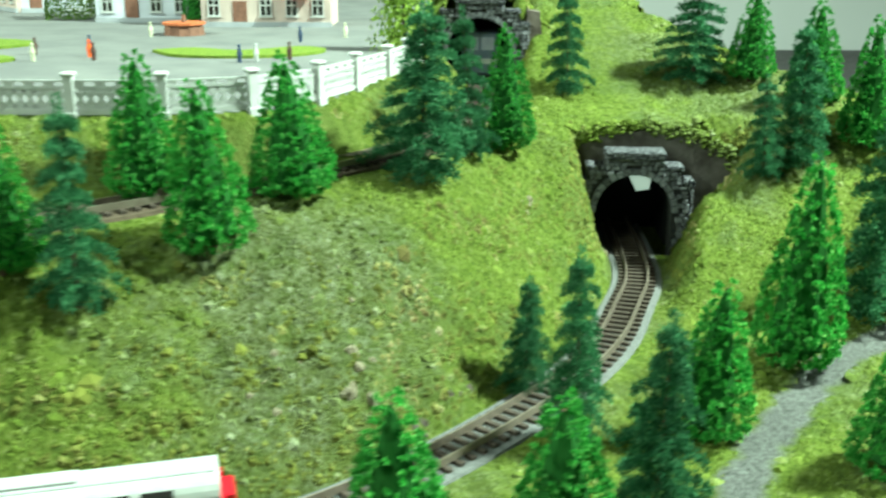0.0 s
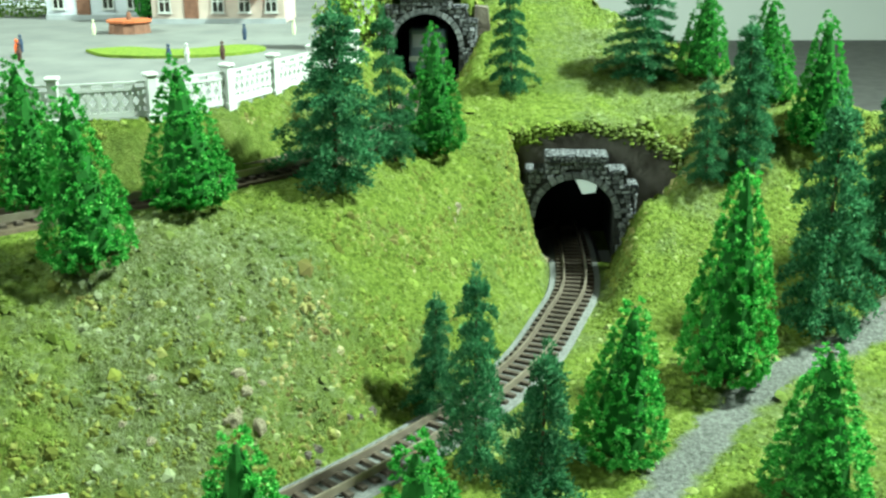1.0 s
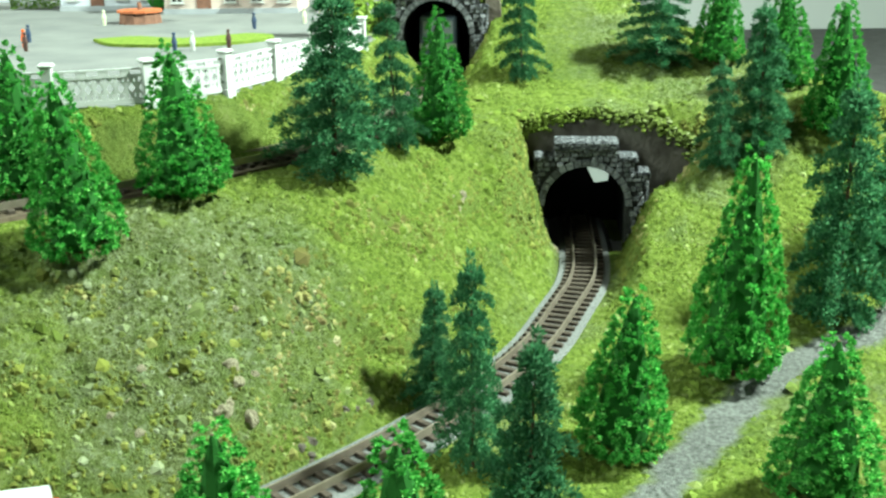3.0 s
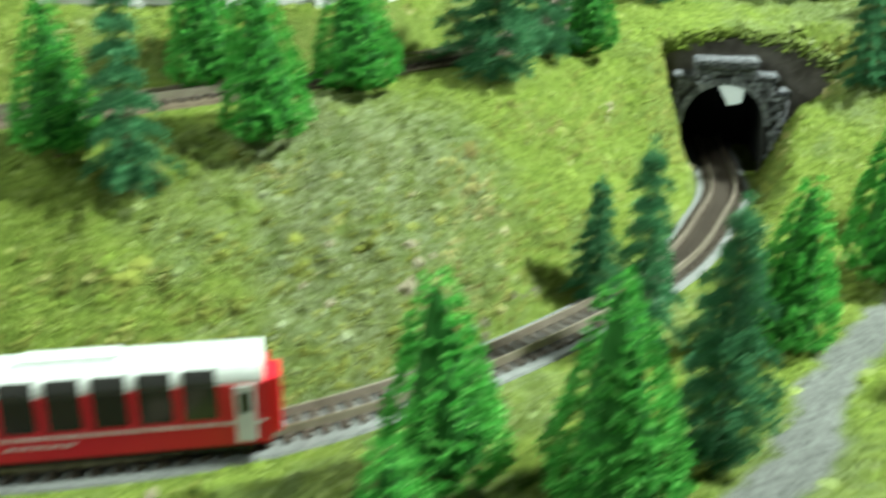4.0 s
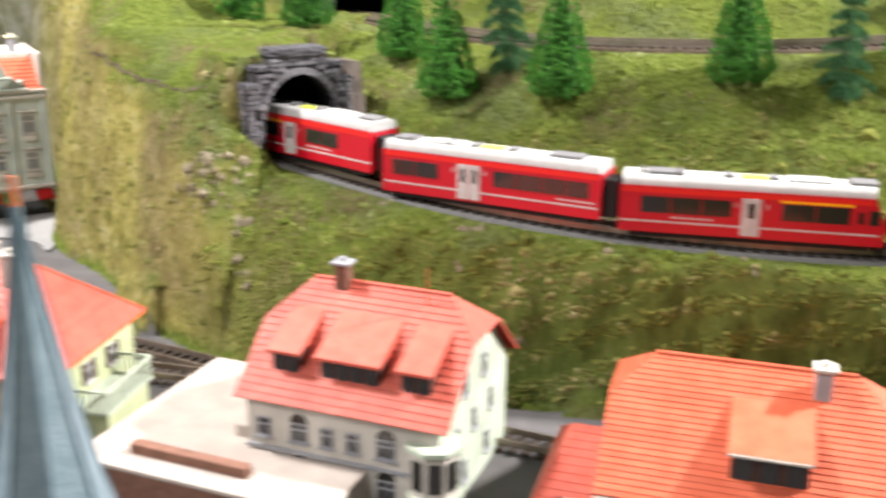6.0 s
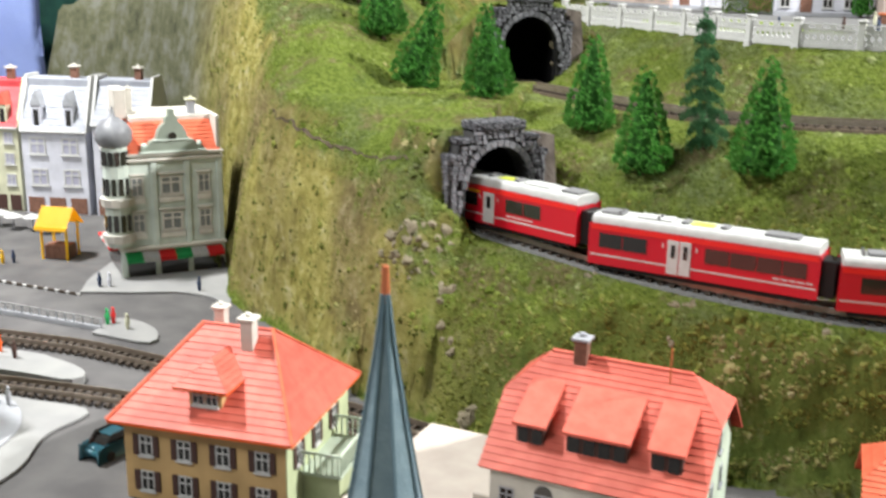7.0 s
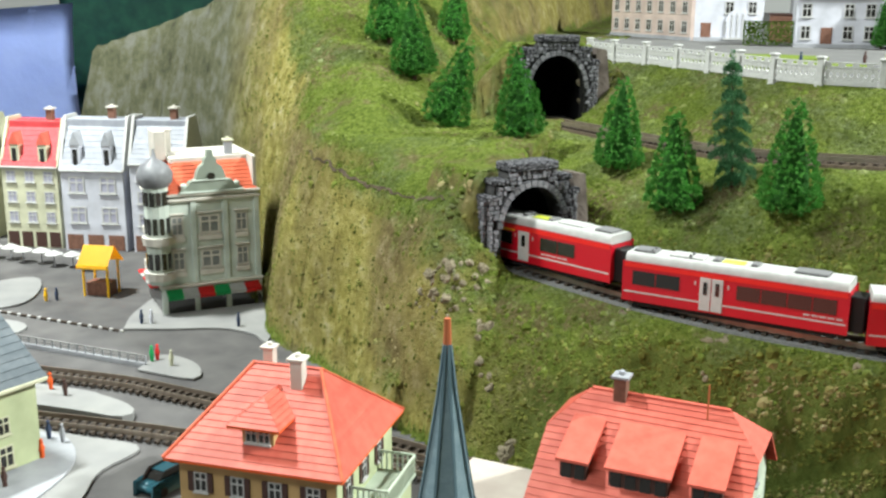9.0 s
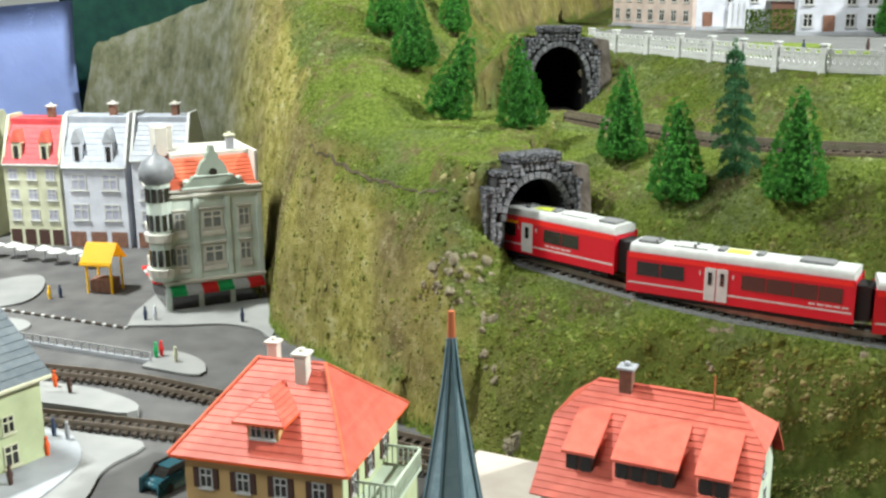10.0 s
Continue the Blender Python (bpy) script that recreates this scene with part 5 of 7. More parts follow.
def coach(s0, length):
    """A crimson panorama coach: tall windows that bend into the roof, one white door."""
    x, y, a = along(MAIN, s0 + length / 2)
    top = thing("panorama_coach", pose(x, y, main_height(x) + 0.0046, 0, 0, a), "crimson panorama coach with tall windows and white roof edge", "train car", "red train on the main track")
    L, w, z0, z1 = length / 2, 0.0089, 0.0030, 0.0190
    bm = bmesh.new()
    prism(bm, [(-L, z0), (L, z0), (L, z1), (-L, z1)], 2 * w, Matrix.Translation((0, -w, 0)))
    bmesh.ops.bevel(bm, geom=list(bm.edges), offset=0.0004, segments=2, affect="EDGES")
    body = part("body", bm, CRIMSON, top)
    turn = Matrix(((0, 1, 0, -L + 0.001), (1, 0, 0, 0), (0, 0, 1, 0), (0, 0, 0, 1)))
    arc = [(-w * 1.0, z1 - 0.0005)] + [(-w * 0.99 + w * 0.5 * (1 - math.cos(t)), z1 + 0.0062 * math.sin(t)) for t in np.linspace(0, 1.57, 7)]
    arc += [(-p, q) for p, q in arc[::-1]]
    bm = bmesh.new()
    prism(bm, arc, 2 * L - 0.002, turn)
    bmesh.ops.recalc_face_normals(bm, faces=bm.faces)
    roof = part("roof", bm, ROOF_WHITE, top, "white rounded roof")
    part("roof_strip", boxed(-L + 0.002, L - 0.002, -0.0042, 0.0042, z1 + 0.0058, z1 + 0.0068, 0.0003), COACH_ROOF, roof, "grey strip along the roof")
    part("roof_box", boxed(-0.012, 0.012, -0.003, 0.003, z1 + 0.0066, z1 + 0.0078, 0.0003), ROOF_WHITE, roof)
    for sg in (-1, 1):
        y0, y1 = sorted((sg * w, sg * (w + 0.00015)))
        part("white_line", boxed(-L + 0.001, L - 0.001, y0, y1, 0.0084, 0.0090), WHITE, body)
        for k in range(7):
            xc = -L + 0.0145 + k * 0.0108
            bm = bmesh.new()
            pr = [(w + 0.0002, 0.0104), (w + 0.0002, z1)] + [(w * 0.99 - w * 0.5 * (1 - math.cos(t)) + 0.0002, z1 + 0.0064 * math.sin(t)) for t in (0.25, 0.5, 0.75)]
            rows = [[bm.verts.new((xc + q, sg * py, pz)) for py, pz in pr] for q in (-0.0040, 0.0040)]
            for i in range(len(pr) - 1):
                bm.faces.new((rows[0][i], rows[1][i], rows[1][i + 1], rows[0][i + 1]))
            part("panorama_window", bm, GLASS, top, "tall dark window bent into the roof")
        door = part("door", boxed(L - 0.0085, L - 0.0035, *sorted((sg * (w - 0.0001), sg * (w + 0.0003))), 0.0034, z1, 0.0001), WHITE, top, "white door with a dark pane")
        part("pane", boxed(L - 0.0075, L - 0.0045, *sorted((sg * (w + 0.0003), sg * (w + 0.0004))), 0.0115, 0.0170), GLASS, door)
        for q in range(5):
            part("lettering_bar", boxed(-0.016 + q * 0.0034, -0.0133 + q * 0.0034, y0 * 1.004, y1 * 1.004, 0.0060, 0.0066), WHITE, body, "small white lettering")
    part("underframe", boxed(-L + 0.004, L - 0.004, -w * 0.86, w * 0.86, 0.0002, 0.0030, 0.0003), UNDER, top)
    for f in (-0.66, 0.66):
        bogie = part("bogie", boxed(f * L - 0.011, f * L + 0.011, -0.0066, 0.0066, 0.0006, 0.0028, 0.0004), UNDER, top)
        for dx in (-0.0068, 0.0068):
            for yy in (-0.0042, 0.0052):
                bm = bmesh.new()
                cone(bm, 0.0028, 0.0028, 0, 0.0010, 14)
                bmesh.ops.transform(bm, matrix=Matrix.Translation((f * L + dx, yy, 0.0028)) @ Matrix.Rotation(math.radians(90), 4, "X"), verts=bm.verts)
                part("wheel", bm, UNDER, bogie)
    part("gangway", boxed(L - 0.001, L + 0.0030, -0.0052, 0.0052, 0.0030, 0.0188, 0.0004), CRIMSON, top, "red gangway bellows")
    return top


for i in range(3):
    car(0.150 + 0.1056 * i, 0.0998, i)
coach(0.150 + 0.3168, 0.096)


# ---- white fence on the plateau rim ----
PIECES = {}
for nm, args in (("baluster", (-0.0006, 0.0006, -0.0004, 0.0004, -0.0039, 0.0039)), ("brace", (-0.0046, 0.0046, -0.0003, 0.0003, -0.0005, 0.0005)), ("block", (-0.0018, 0.0018, -0.0005, 0.0005, -0.0009, 0.0009))):
    bm = boxed(*args)
    PIECES[nm] = bpy.data.meshes.new(nm)
    bm.to_mesh(PIECES[nm])
    bm.free()
    PIECES[nm].materials.append(WHITE)


def fence():
    line = EDGE[(EDGE[:, 1] < 0.585)]
    d = np.concatenate([[0], np.cumsum(np.linalg.norm(np.diff(line, axis=0), axis=1))])
    posts = np.arange(0.0, d[-1], 0.0335)
    top = thing("fence", Matrix(), "white moulded balustrade fence along the plateau rim", "fence")
    for s in posts:
        x, y, a = along(line, s)
        bm = bmesh.new()
        box(bm, -0.0018, 0.0018, -0.0018, 0.0018, -0.004, 0.0148, 0.0002)
        box(bm, -0.0024, 0.0024, -0.0024, 0.0024, -0.004, 0.0012, 0.0002)
        p = part("post", bm, WHITE, top, "white square post")
        p.matrix_basis = pose(x, y, PLATEAU, 0, 0, a)
        bm = bmesh.new()
        box(bm, -0.0025, 0.0025, -0.0025, 0.0025, 0.0144, 0.0159, 0.0005)
        part("cap", bm, WHITE, p)
    for s0, s1 in zip(posts, posts[1:]):
        (xa, ya, _), (xb, yb, _) = along(line, s0), along(line, s1)
        a = math.degrees(math.atan2(yb - ya, xb - xa))
        L = math.hypot(xb - xa, yb - ya) / 2 - 0.0018
        bm = bmesh.new()
        for z0, z1 in ((0.0002, 0.0022), (0.0098, 0.0107), (0.0122, 0.0129)):
            box(bm, -L, L, -0.0006, 0.0006, z0, z1)
        p = part("panel", bm, WHITE, top, "white lattice fence panel")
        p.matrix_basis = pose((xa + xb) / 2, (ya + yb) / 2, PLATEAU, 0, 0, a)
        n = 8
        for i in range(n):
            c = -L + (i + 0.5) * 2 * L / n
            for nm, dz, turn in (("baluster", 0.0060, 0), ("brace", 0.0060, 55), ("brace", 0.0060, -55)) + ((("block", 0.01145, 0),) if i % 2 == 0 else ()):
                ob = new(nm, PIECES[nm])
                ob.parent = p
                ob.matrix_basis = Matrix.Translation((c, 0, dz)) @ Matrix.Rotation(math.radians(turn), 4, "Y")
    return top


fence()


# ---- houses ----
def courses(parent, el, er, tr, tl, n, mat, lift=0.0004):
    """A roof slope as overlapping tile courses, from the eave (el to er) up to the ridge (tl to tr)."""
    el, er, tr, tl = (Vector(v) for v in (el, er, tr, tl))
    nrm = ((er - el).cross(tl - el)).normalized()
    if nrm.length < 0.5:
        nrm = ((er - el).cross(tr - el)).normalized()
    for i in range(n):
        f0, f1 = i / n, min(1.0, (i + 1.15) / n)
        a, b = el.lerp(tl, f0), er.lerp(tr, f0)
        c, d = er.lerp(tr, f1), el.lerp(tl, f1)
        bm = bmesh.new()
        up = [bm.verts.new(v) for v in (a + nrm * lift, b + nrm * lift, c + nrm * 0.0001, d + nrm * 0.0001)]
        dn = [bm.verts.new(v) for v in (a - nrm * 0.0006, b - nrm * 0.0006, c - nrm * 0.0006, d - nrm * 0.0006)]
        bm.faces.new(up)
        for k in range(4):
            bm.faces.new((dn[k], dn[(k + 1) % 4], up[(k + 1) % 4], up[k]))
        part("tile_course", bm, mat, parent)


def window(parent, x, y, z, w, h, face, shutters=None, frame_mat=None, arched=False, glass=None):
    """A window on a wall; face: degrees by which the wall's outward way turns from -y."""
    m = pose(x, y, z, 0, 0, face)
    frame_mat = frame_mat or WHITE
    t = w * 0.09
    bm = bmesh.new()
    for q in ((-w / 2, w / 2, -h / 2, -h / 2 + t), (-w / 2, w / 2, h / 2 - t, h / 2)):
        box(bm, q[0], q[1], -0.0004, 0.0002, q[2], q[3])
    for q in ((-w / 2, -w / 2 + t), (w / 2 - t, w / 2)):
        box(bm, q[0], q[1], -0.00041, 0.00021, -h / 2 + t, h / 2 - t)
    bmesh.ops.remove_doubles(bm, verts=bm.verts, dist=0.00002)
    win = part("window", bm, frame_mat, parent, "small window with glazing bars")
    part("glazing_bar", boxed(-t / 2, t / 2, -0.0004, 0.0002, -h / 2 + t, h / 2 - t), frame_mat, win)
    part("glazing_bar", boxed(-w / 2 + t, w / 2 - t, -0.00035, 0.0002, h * 0.1, h * 0.1 + t), frame_mat, win)
    win.matrix_basis = m
    part("pane", boxed(-w / 2 + t * 0.5, w / 2 - t * 0.5, -0.0001, 0.0003, -h / 2 + t * 0.5, h / 2 - t * 0.5), glass or GLASS, win)
    part("sill", boxed(-w * 0.6, w * 0.6, -0.0011, 0.0001, -h / 2 - 0.0007, -h / 2), frame_mat, win)
    if arched:
        bm = bmesh.new()
        prism(bm, [(w * 0.5 * math.cos(t2), h / 2 + w * 0.5 * math.sin(t2)) for t2 in np.linspace(0, math.pi, 9)], 0.0006, Matrix.Translation((0, -0.0003, 0)))
        part("arch_pane", bm, GLASS, win)
    if shutters:
        for sg in (-1, 1):
            part("shutter", boxed(*sorted((sg * w * 0.53, sg * w * 0.95)), -0.0007, 0.0001, -h / 2, h / 2, 0.0001), shutters, win, "brown louvred shutter")
    return win


def chimney(parent, x, y, z0, z1, w, mat, cap):
    ch = part("chimney", boxed(x - w / 2, x + w / 2, y - w / 2, y + w / 2, z0, z1, 0.0002), mat, parent, "square chimney")
    part("chimney_cap", boxed(x - w * 0.7, x + w * 0.7, y - w * 0.7, y + w * 0.7, z1, z1 + w * 0.25, 0.0002), cap, ch)
    bm = bmesh.new()
    cone(bm, w * 0.3, w * 0.25, z1 + w * 0.25, z1 + w * 0.55, 10, x, y)
    part("chimney_pot", bm, cap, ch)


def shed_dormer(parent, x, w, y_face, z0, z1, y_back, z_back, roof_mat, wall_mat, panes):
    d = part("dormer", boxed(x - w / 2, x + w / 2, y_face, y_back, z0, z1, 0.0001), wall_mat, parent, "dormer with a row of small panes")
    bm = bmesh.new()
    o = 0.0012
    a = [bm.verts.new(v) for v in ((x - w / 2 - o, y_face - 0.002, z1 - 0.0004), (x + w / 2 + o, y_face - 0.002, z1 - 0.0004), (x + w / 2 + o, y_back, z_back), (x - w / 2 - o, y_back, z_back))]
    b = [bm.verts.new(v.co + Vector((0, 0, 0.0011))) for v in a]
    bm.faces.new(b)
    bm.faces.new(a[::-1])
    for k in range(4):
        bm.faces.new((a[k], a[(k + 1) % 4], b[(k + 1) % 4], b[k]))
    part("dormer_roof", bm, roof_mat, d)
    bm = bmesh.new()
    prism(bm, [(y_face + 0.0003, z0), (y_back, z0), (y_back, z_back - 0.0005), (y_face + 0.0003, z1 - 0.0003)], w - 0.0004, Matrix(((0, 1, 0, x - w / 2 + 0.0002), (1, 0, 0, 0), (0, 0, 1, 0), (0, 0, 0, 1))))
    part("dormer_cheek", bm, roof_mat, d)
    for i in range(panes):
        c = x - w / 2 + (i + 0.5) * w / panes
        part("pane", boxed(c - w / panes * 0.36, c + w / panes * 0.36, y_face - 0.0003, y_face + 0.0002, z0 + (z1 - z0) * 0.22, z1 - (z1 - z0) * 0.14), GLASS, d)


def hip_house():
    """Tan house with a red hipped roof, dormer and chimney."""
    W, D, E, R, r = 0.0385, 0.0375, 0.034, 0.064, 0.015
    top = thing("house", pose(-0.4915, 0.1605, 0, 0, 0, -1.5), "tan house with red hipped tile roof and brown shutters", "house", "town houses")
    i = 0.0045
    part("wall", boxed(-W + i, W - i, -D + i, D - i, 0, E, 0.0002), TAN, top, "tan plaster walls")
    part("wall", boxed(W - i, W - i + 0.0004, -D + i, D - i, 0, E), LIME_WALL, top, "pale lime side wall")
    part("eave_board", boxed(-W, W, -D, D, E - 0.0012, E, 0.0002), ORANGE, top, "orange gutter edge")
    roof = part("roof", boxed(-r, r, -0.0008, 0.0008, R - 0.0012, R + 0.0006, 0.0003), ROOF_RED, top)
    C = [(-W, -D, E), (W, -D, E), (W, D, E), (-W, D, E)]
    P, Q = (-r, 0, R), (r, 0, R)
    courses(roof, C[0], C[1], Q, P, 15, ROOF_RED)
    courses(roof, C[1], C[2], Q, Q, 15, ROOF_RED)
    courses(roof, C[2], C[3], P, Q, 15, ROOF_RED)
    courses(roof, C[3], C[0], P, P, 15, ROOF_RED)
    for c, q in zip(C, (P, Q, Q, P)):
        v = Vector(q) - Vector(c)
        bm = bmesh.new()
        box(bm, 0, v.length, -0.0007, 0.0007, 0.0, 0.0009, 0.0002, Matrix.Translation(c) @ v.to_track_quat("X", "Z").to_matrix().to_4x4())
        part("hip_ridge", bm, ROOF_ORANGE, roof)
    chimney(top, 0.0075, -0.0060, R - 0.016, R + 0.0055, 0.0052, CREAM, CREAM)
    chimney(top, -0.0150, 0.0150, R - 0.024, R + 0.0015, 0.0046, CREAM, CREAM)
    # hipped dormer on the front slope
    d = part("dormer", boxed(-0.0072, 0.0064, -0.0290, -0.012, 0.038, 0.0495, 0.0001), TAN, top, "small tan dormer with hipped roof")
    E2, R2 = 0.0495, 0.0585
    c = [(-0.0116, -0.0335, E2), (0.0108, -0.0335, E2), (0.0108, -0.0135, E2), (-0.0116, -0.0135, E2)]
    pk, pb = (-0.0004, -0.0225, R2), (-0.0004, -0.006, R2)
    courses(d, c[0], c[1], pk, pk, 6, ROOF_RED, 0.0004)
    courses(d, c[1], (0.0108, -0.012, E2), pb, pk, 6, ROOF_RED, 0.0004)
    courses(d, (-0.0116, -0.012, E2), c[0], pk, pb, 6, ROOF_RED, 0.0004)
    part("dormer_eave_board", boxed(-0.0116, 0.0108, -0.0335, -0.0135, E2 - 0.0009, E2 - 0.0002), ORANGE, d)
    for dx in (-0.0028, 0.0028):
        window(top, -0.0004 + dx, -0.0291, 0.0448, 0.0050, 0.0062, 0)
    for k in range(4):
        window(top, -0.0245 + k * 0.0163, -D + i, 0.0235, 0.0058, 0.0085, 0, SHUTTER)
        window(top, -0.0245 + k * 0.0163, -D + i, 0.0085, 0.0058, 0.0085, 0, SHUTTER)
    for k in range(3):
        window(top, W - i + 0.0004, -0.022 + k * 0.0185, 0.0235, 0.0055, 0.0085, 90, SHUTTER)
        window(top, -W + i, -0.022 + k * 0.0185, 0.0235, 0.0055, 0.0085, -90, SHUTTER)
    # side balcony
    b = part("balcony", boxed(W - i, W + 0.0125, -0.020, 0.016, 0.0135, 0.0150, 0.0002), MINT, top, "pale green balcony with lattice railing")
    for args in ((W - 0.004, W + 0.0125, -0.0203, -0.0197), (W - 0.004, W + 0.0125, 0.0154, 0.0160), (W + 0.0119, W + 0.0125, -0.020, 0.016)):
        part("rail", boxed(*args, 0.0228, 0.0238), MINT, b)
        lx, ly = args[1] - args[0], args[3] - args[2]
        n = int(max(lx, ly) / 0.0022)
        for q in range(n):
            f = (q + 0.5) / n
            cx, cy = (args[0] + lx * f, (args[2] + args[3]) / 2) if lx > ly else ((args[0] + args[1]) / 2, args[2] + ly * f)
            part("baluster", boxed(cx - 0.0003, cx + 0.0003, cy - 0.0003, cy + 0.0003, 0.0148, 0.0230), MINT, b)
    part("balcony_base", boxed(W - i, W + 0.011, -0.018, 0.014, 0, 0.0135), LIME_WALL, b)
    return top


def half_hip_roof(top, W, D, E, R, hip, cut, n, mat, overhang=0.003):
    """Saddle roof along x with clipped ends: the gable stops at height cut and a small hip leads to the ridge."""
    W2, D2 = W + overhang, D + overhang
    roof = part("roof", boxed(-W2 + hip, W2 - hip, -0.0008, 0.0008, R - 0.001, R + 0.0007, 0.0003), mat, top, "red tile roof with clipped gables")
    yc = D2 * (R - cut) / (R - E)
    k = max(2, int(n * (cut - E) / (R - E)))
    for sg in (-1, 1):
        a, b = (-W2, sg * D2, E), (W2, sg * D2, E)
        c, d = (W2, sg * yc, cut), (-W2, sg * yc, cut)
        e, f = (W2 - hip, 0, R), (-W2 + hip, 0, R)
        if sg > 0:
            a, b, c, d, e, f = b, a, d, c, f, e
        courses(roof, a, b, c, d, k, mat)
        courses(roof, d, c, e, f, n - k, mat)
    for sx in (-1, 1):
        p, q, r = (sx * W2, -sx * yc, cut), (sx * W2, sx * yc, cut), (sx * (W2 - hip), 0, R)
        courses(roof, p, q, r, r, max(3, n - k), mat)
    return roof


def gable_walls(top, W, D, E, R, cut, mat, label):
    """Box walls with gable ends under a clipped saddle roof."""
    yc = D * (R - cut) / (R - E)
    bm = bmesh.new()
    prism(bm, [(-D, 0), (D, 0), (D, E), (yc, cut - 0.001), (-yc, cut - 0.001), (-D, E)], 2 * W, Matrix(((0, 1, 0, -W), (1, 0, 0, 0), (0, 0, 1, 0), (0, 0, 0, 1))))
    bmesh.ops.recalc_face_normals(bm, faces=bm.faces)
    return part("wall", bm, mat, top, label)


def terrace_house():
    """White house with a red clipped-gable roof and three shed dormers."""
    W, D, E, R, cut = 0.0355, 0.0345, 0.037, 0.0695, 0.0575
    top = thing("house", pose(-0.3385, 0.1500, 0, 0, 0, -11.0), "white house with red clipped-gable roof and three dormers", "house", "town houses")
    gable_walls(top, W, D, E, R, cut, MINT, "pale mint plaster walls")
    part("front_wall", boxed(-W, W, -D - 0.0006, -D + 0.0004, 0, E - 0.0006), CREAM, top, "off-white front wall")
    half_hip_roof(top, W, D, E, R, 0.013, cut, 18, ROOF_RED, 0.0035)
    for x, w, p in ((-0.0235, 0.0100, 2), (0.0005, 0.0215, 4), (0.0245, 0.0105, 2)):
        shed_dormer(top, x, w, -0.0288, 0.0430, 0.0522, -0.0085, 0.0612, ROOF_RED, SHUTTER, p)
    chimney(top, -0.0145, -0.0012, R - 0.013, R + 0.0065, 0.0048, BRICK, STONE_GREY)
    bm = bmesh.new()
    cone(bm, 0.00035, 0.0003, R - 0.006, R + 0.010, 6, 0.0185, -0.004)
    part("antenna", bm, COPPER, top, "thin roof antenna")
    for x, w, arched in ((-0.029, 0.0055, False), (-0.0155, 0.0068, True), (-0.005, 0.005, False), (0.0045, 0.005, False), (0.0165, 0.0068, True)):
        window(top, x, -D - 0.0007, 0.0262, w, 0.0072, 0, None, STONE_GREY, arched)
        window(top, x, -D - 0.0007, 0.0105, w, 0.0085, 0, None, STONE_GREY, arched)
    part("string_course", boxed(-W - 0.0004, W + 0.0004, -D - 0.0016, -D, 0.0180, 0.0192), STONE_GREY, top)
    # corner oriel
    bm = bmesh.new()
    cone(bm, 0.0085, 0.0085, 0.012, 0.0300, 8, W - 0.003, -D + 0.002)
    oriel = part("oriel", bm, CREAM, top, "corner bay with balustrade")
    bm = bmesh.new()
    cone(bm, 0.0098, 0.0098, 0.0295, 0.0312, 8, W - 0.003, -D + 0.002)
    cone(bm, 0.0095, 0.0095, 0.0120, 0.0136, 8, W - 0.003, -D + 0.002)
    part("cornice", bm, MINT, oriel)
    for k in range(4):
        a = math.radians(-112 + 45 * k)
        part("pane", boxed(-0.0022, 0.0022, -0.0003, 0.0003, 0.0165, 0.0268), GLASS, oriel).matrix_basis = pose(W - 0.003 + 0.0081 * math.cos(a), -D + 0.002 + 0.0081 * math.sin(a), 0, 0, 0, math.degrees(a) + 90)
    for yy, zz in ((-0.012, 0.043), (0.008, 0.043), (-0.020, 0.0262), (-0.002, 0.0262), (0.016, 0.0262), (-0.012, 0.0105), (0.012, 0.0105)):
        window(top, W, yy, zz, 0.0048, 0.0082, 90, None, STONE_GREY)
    return top


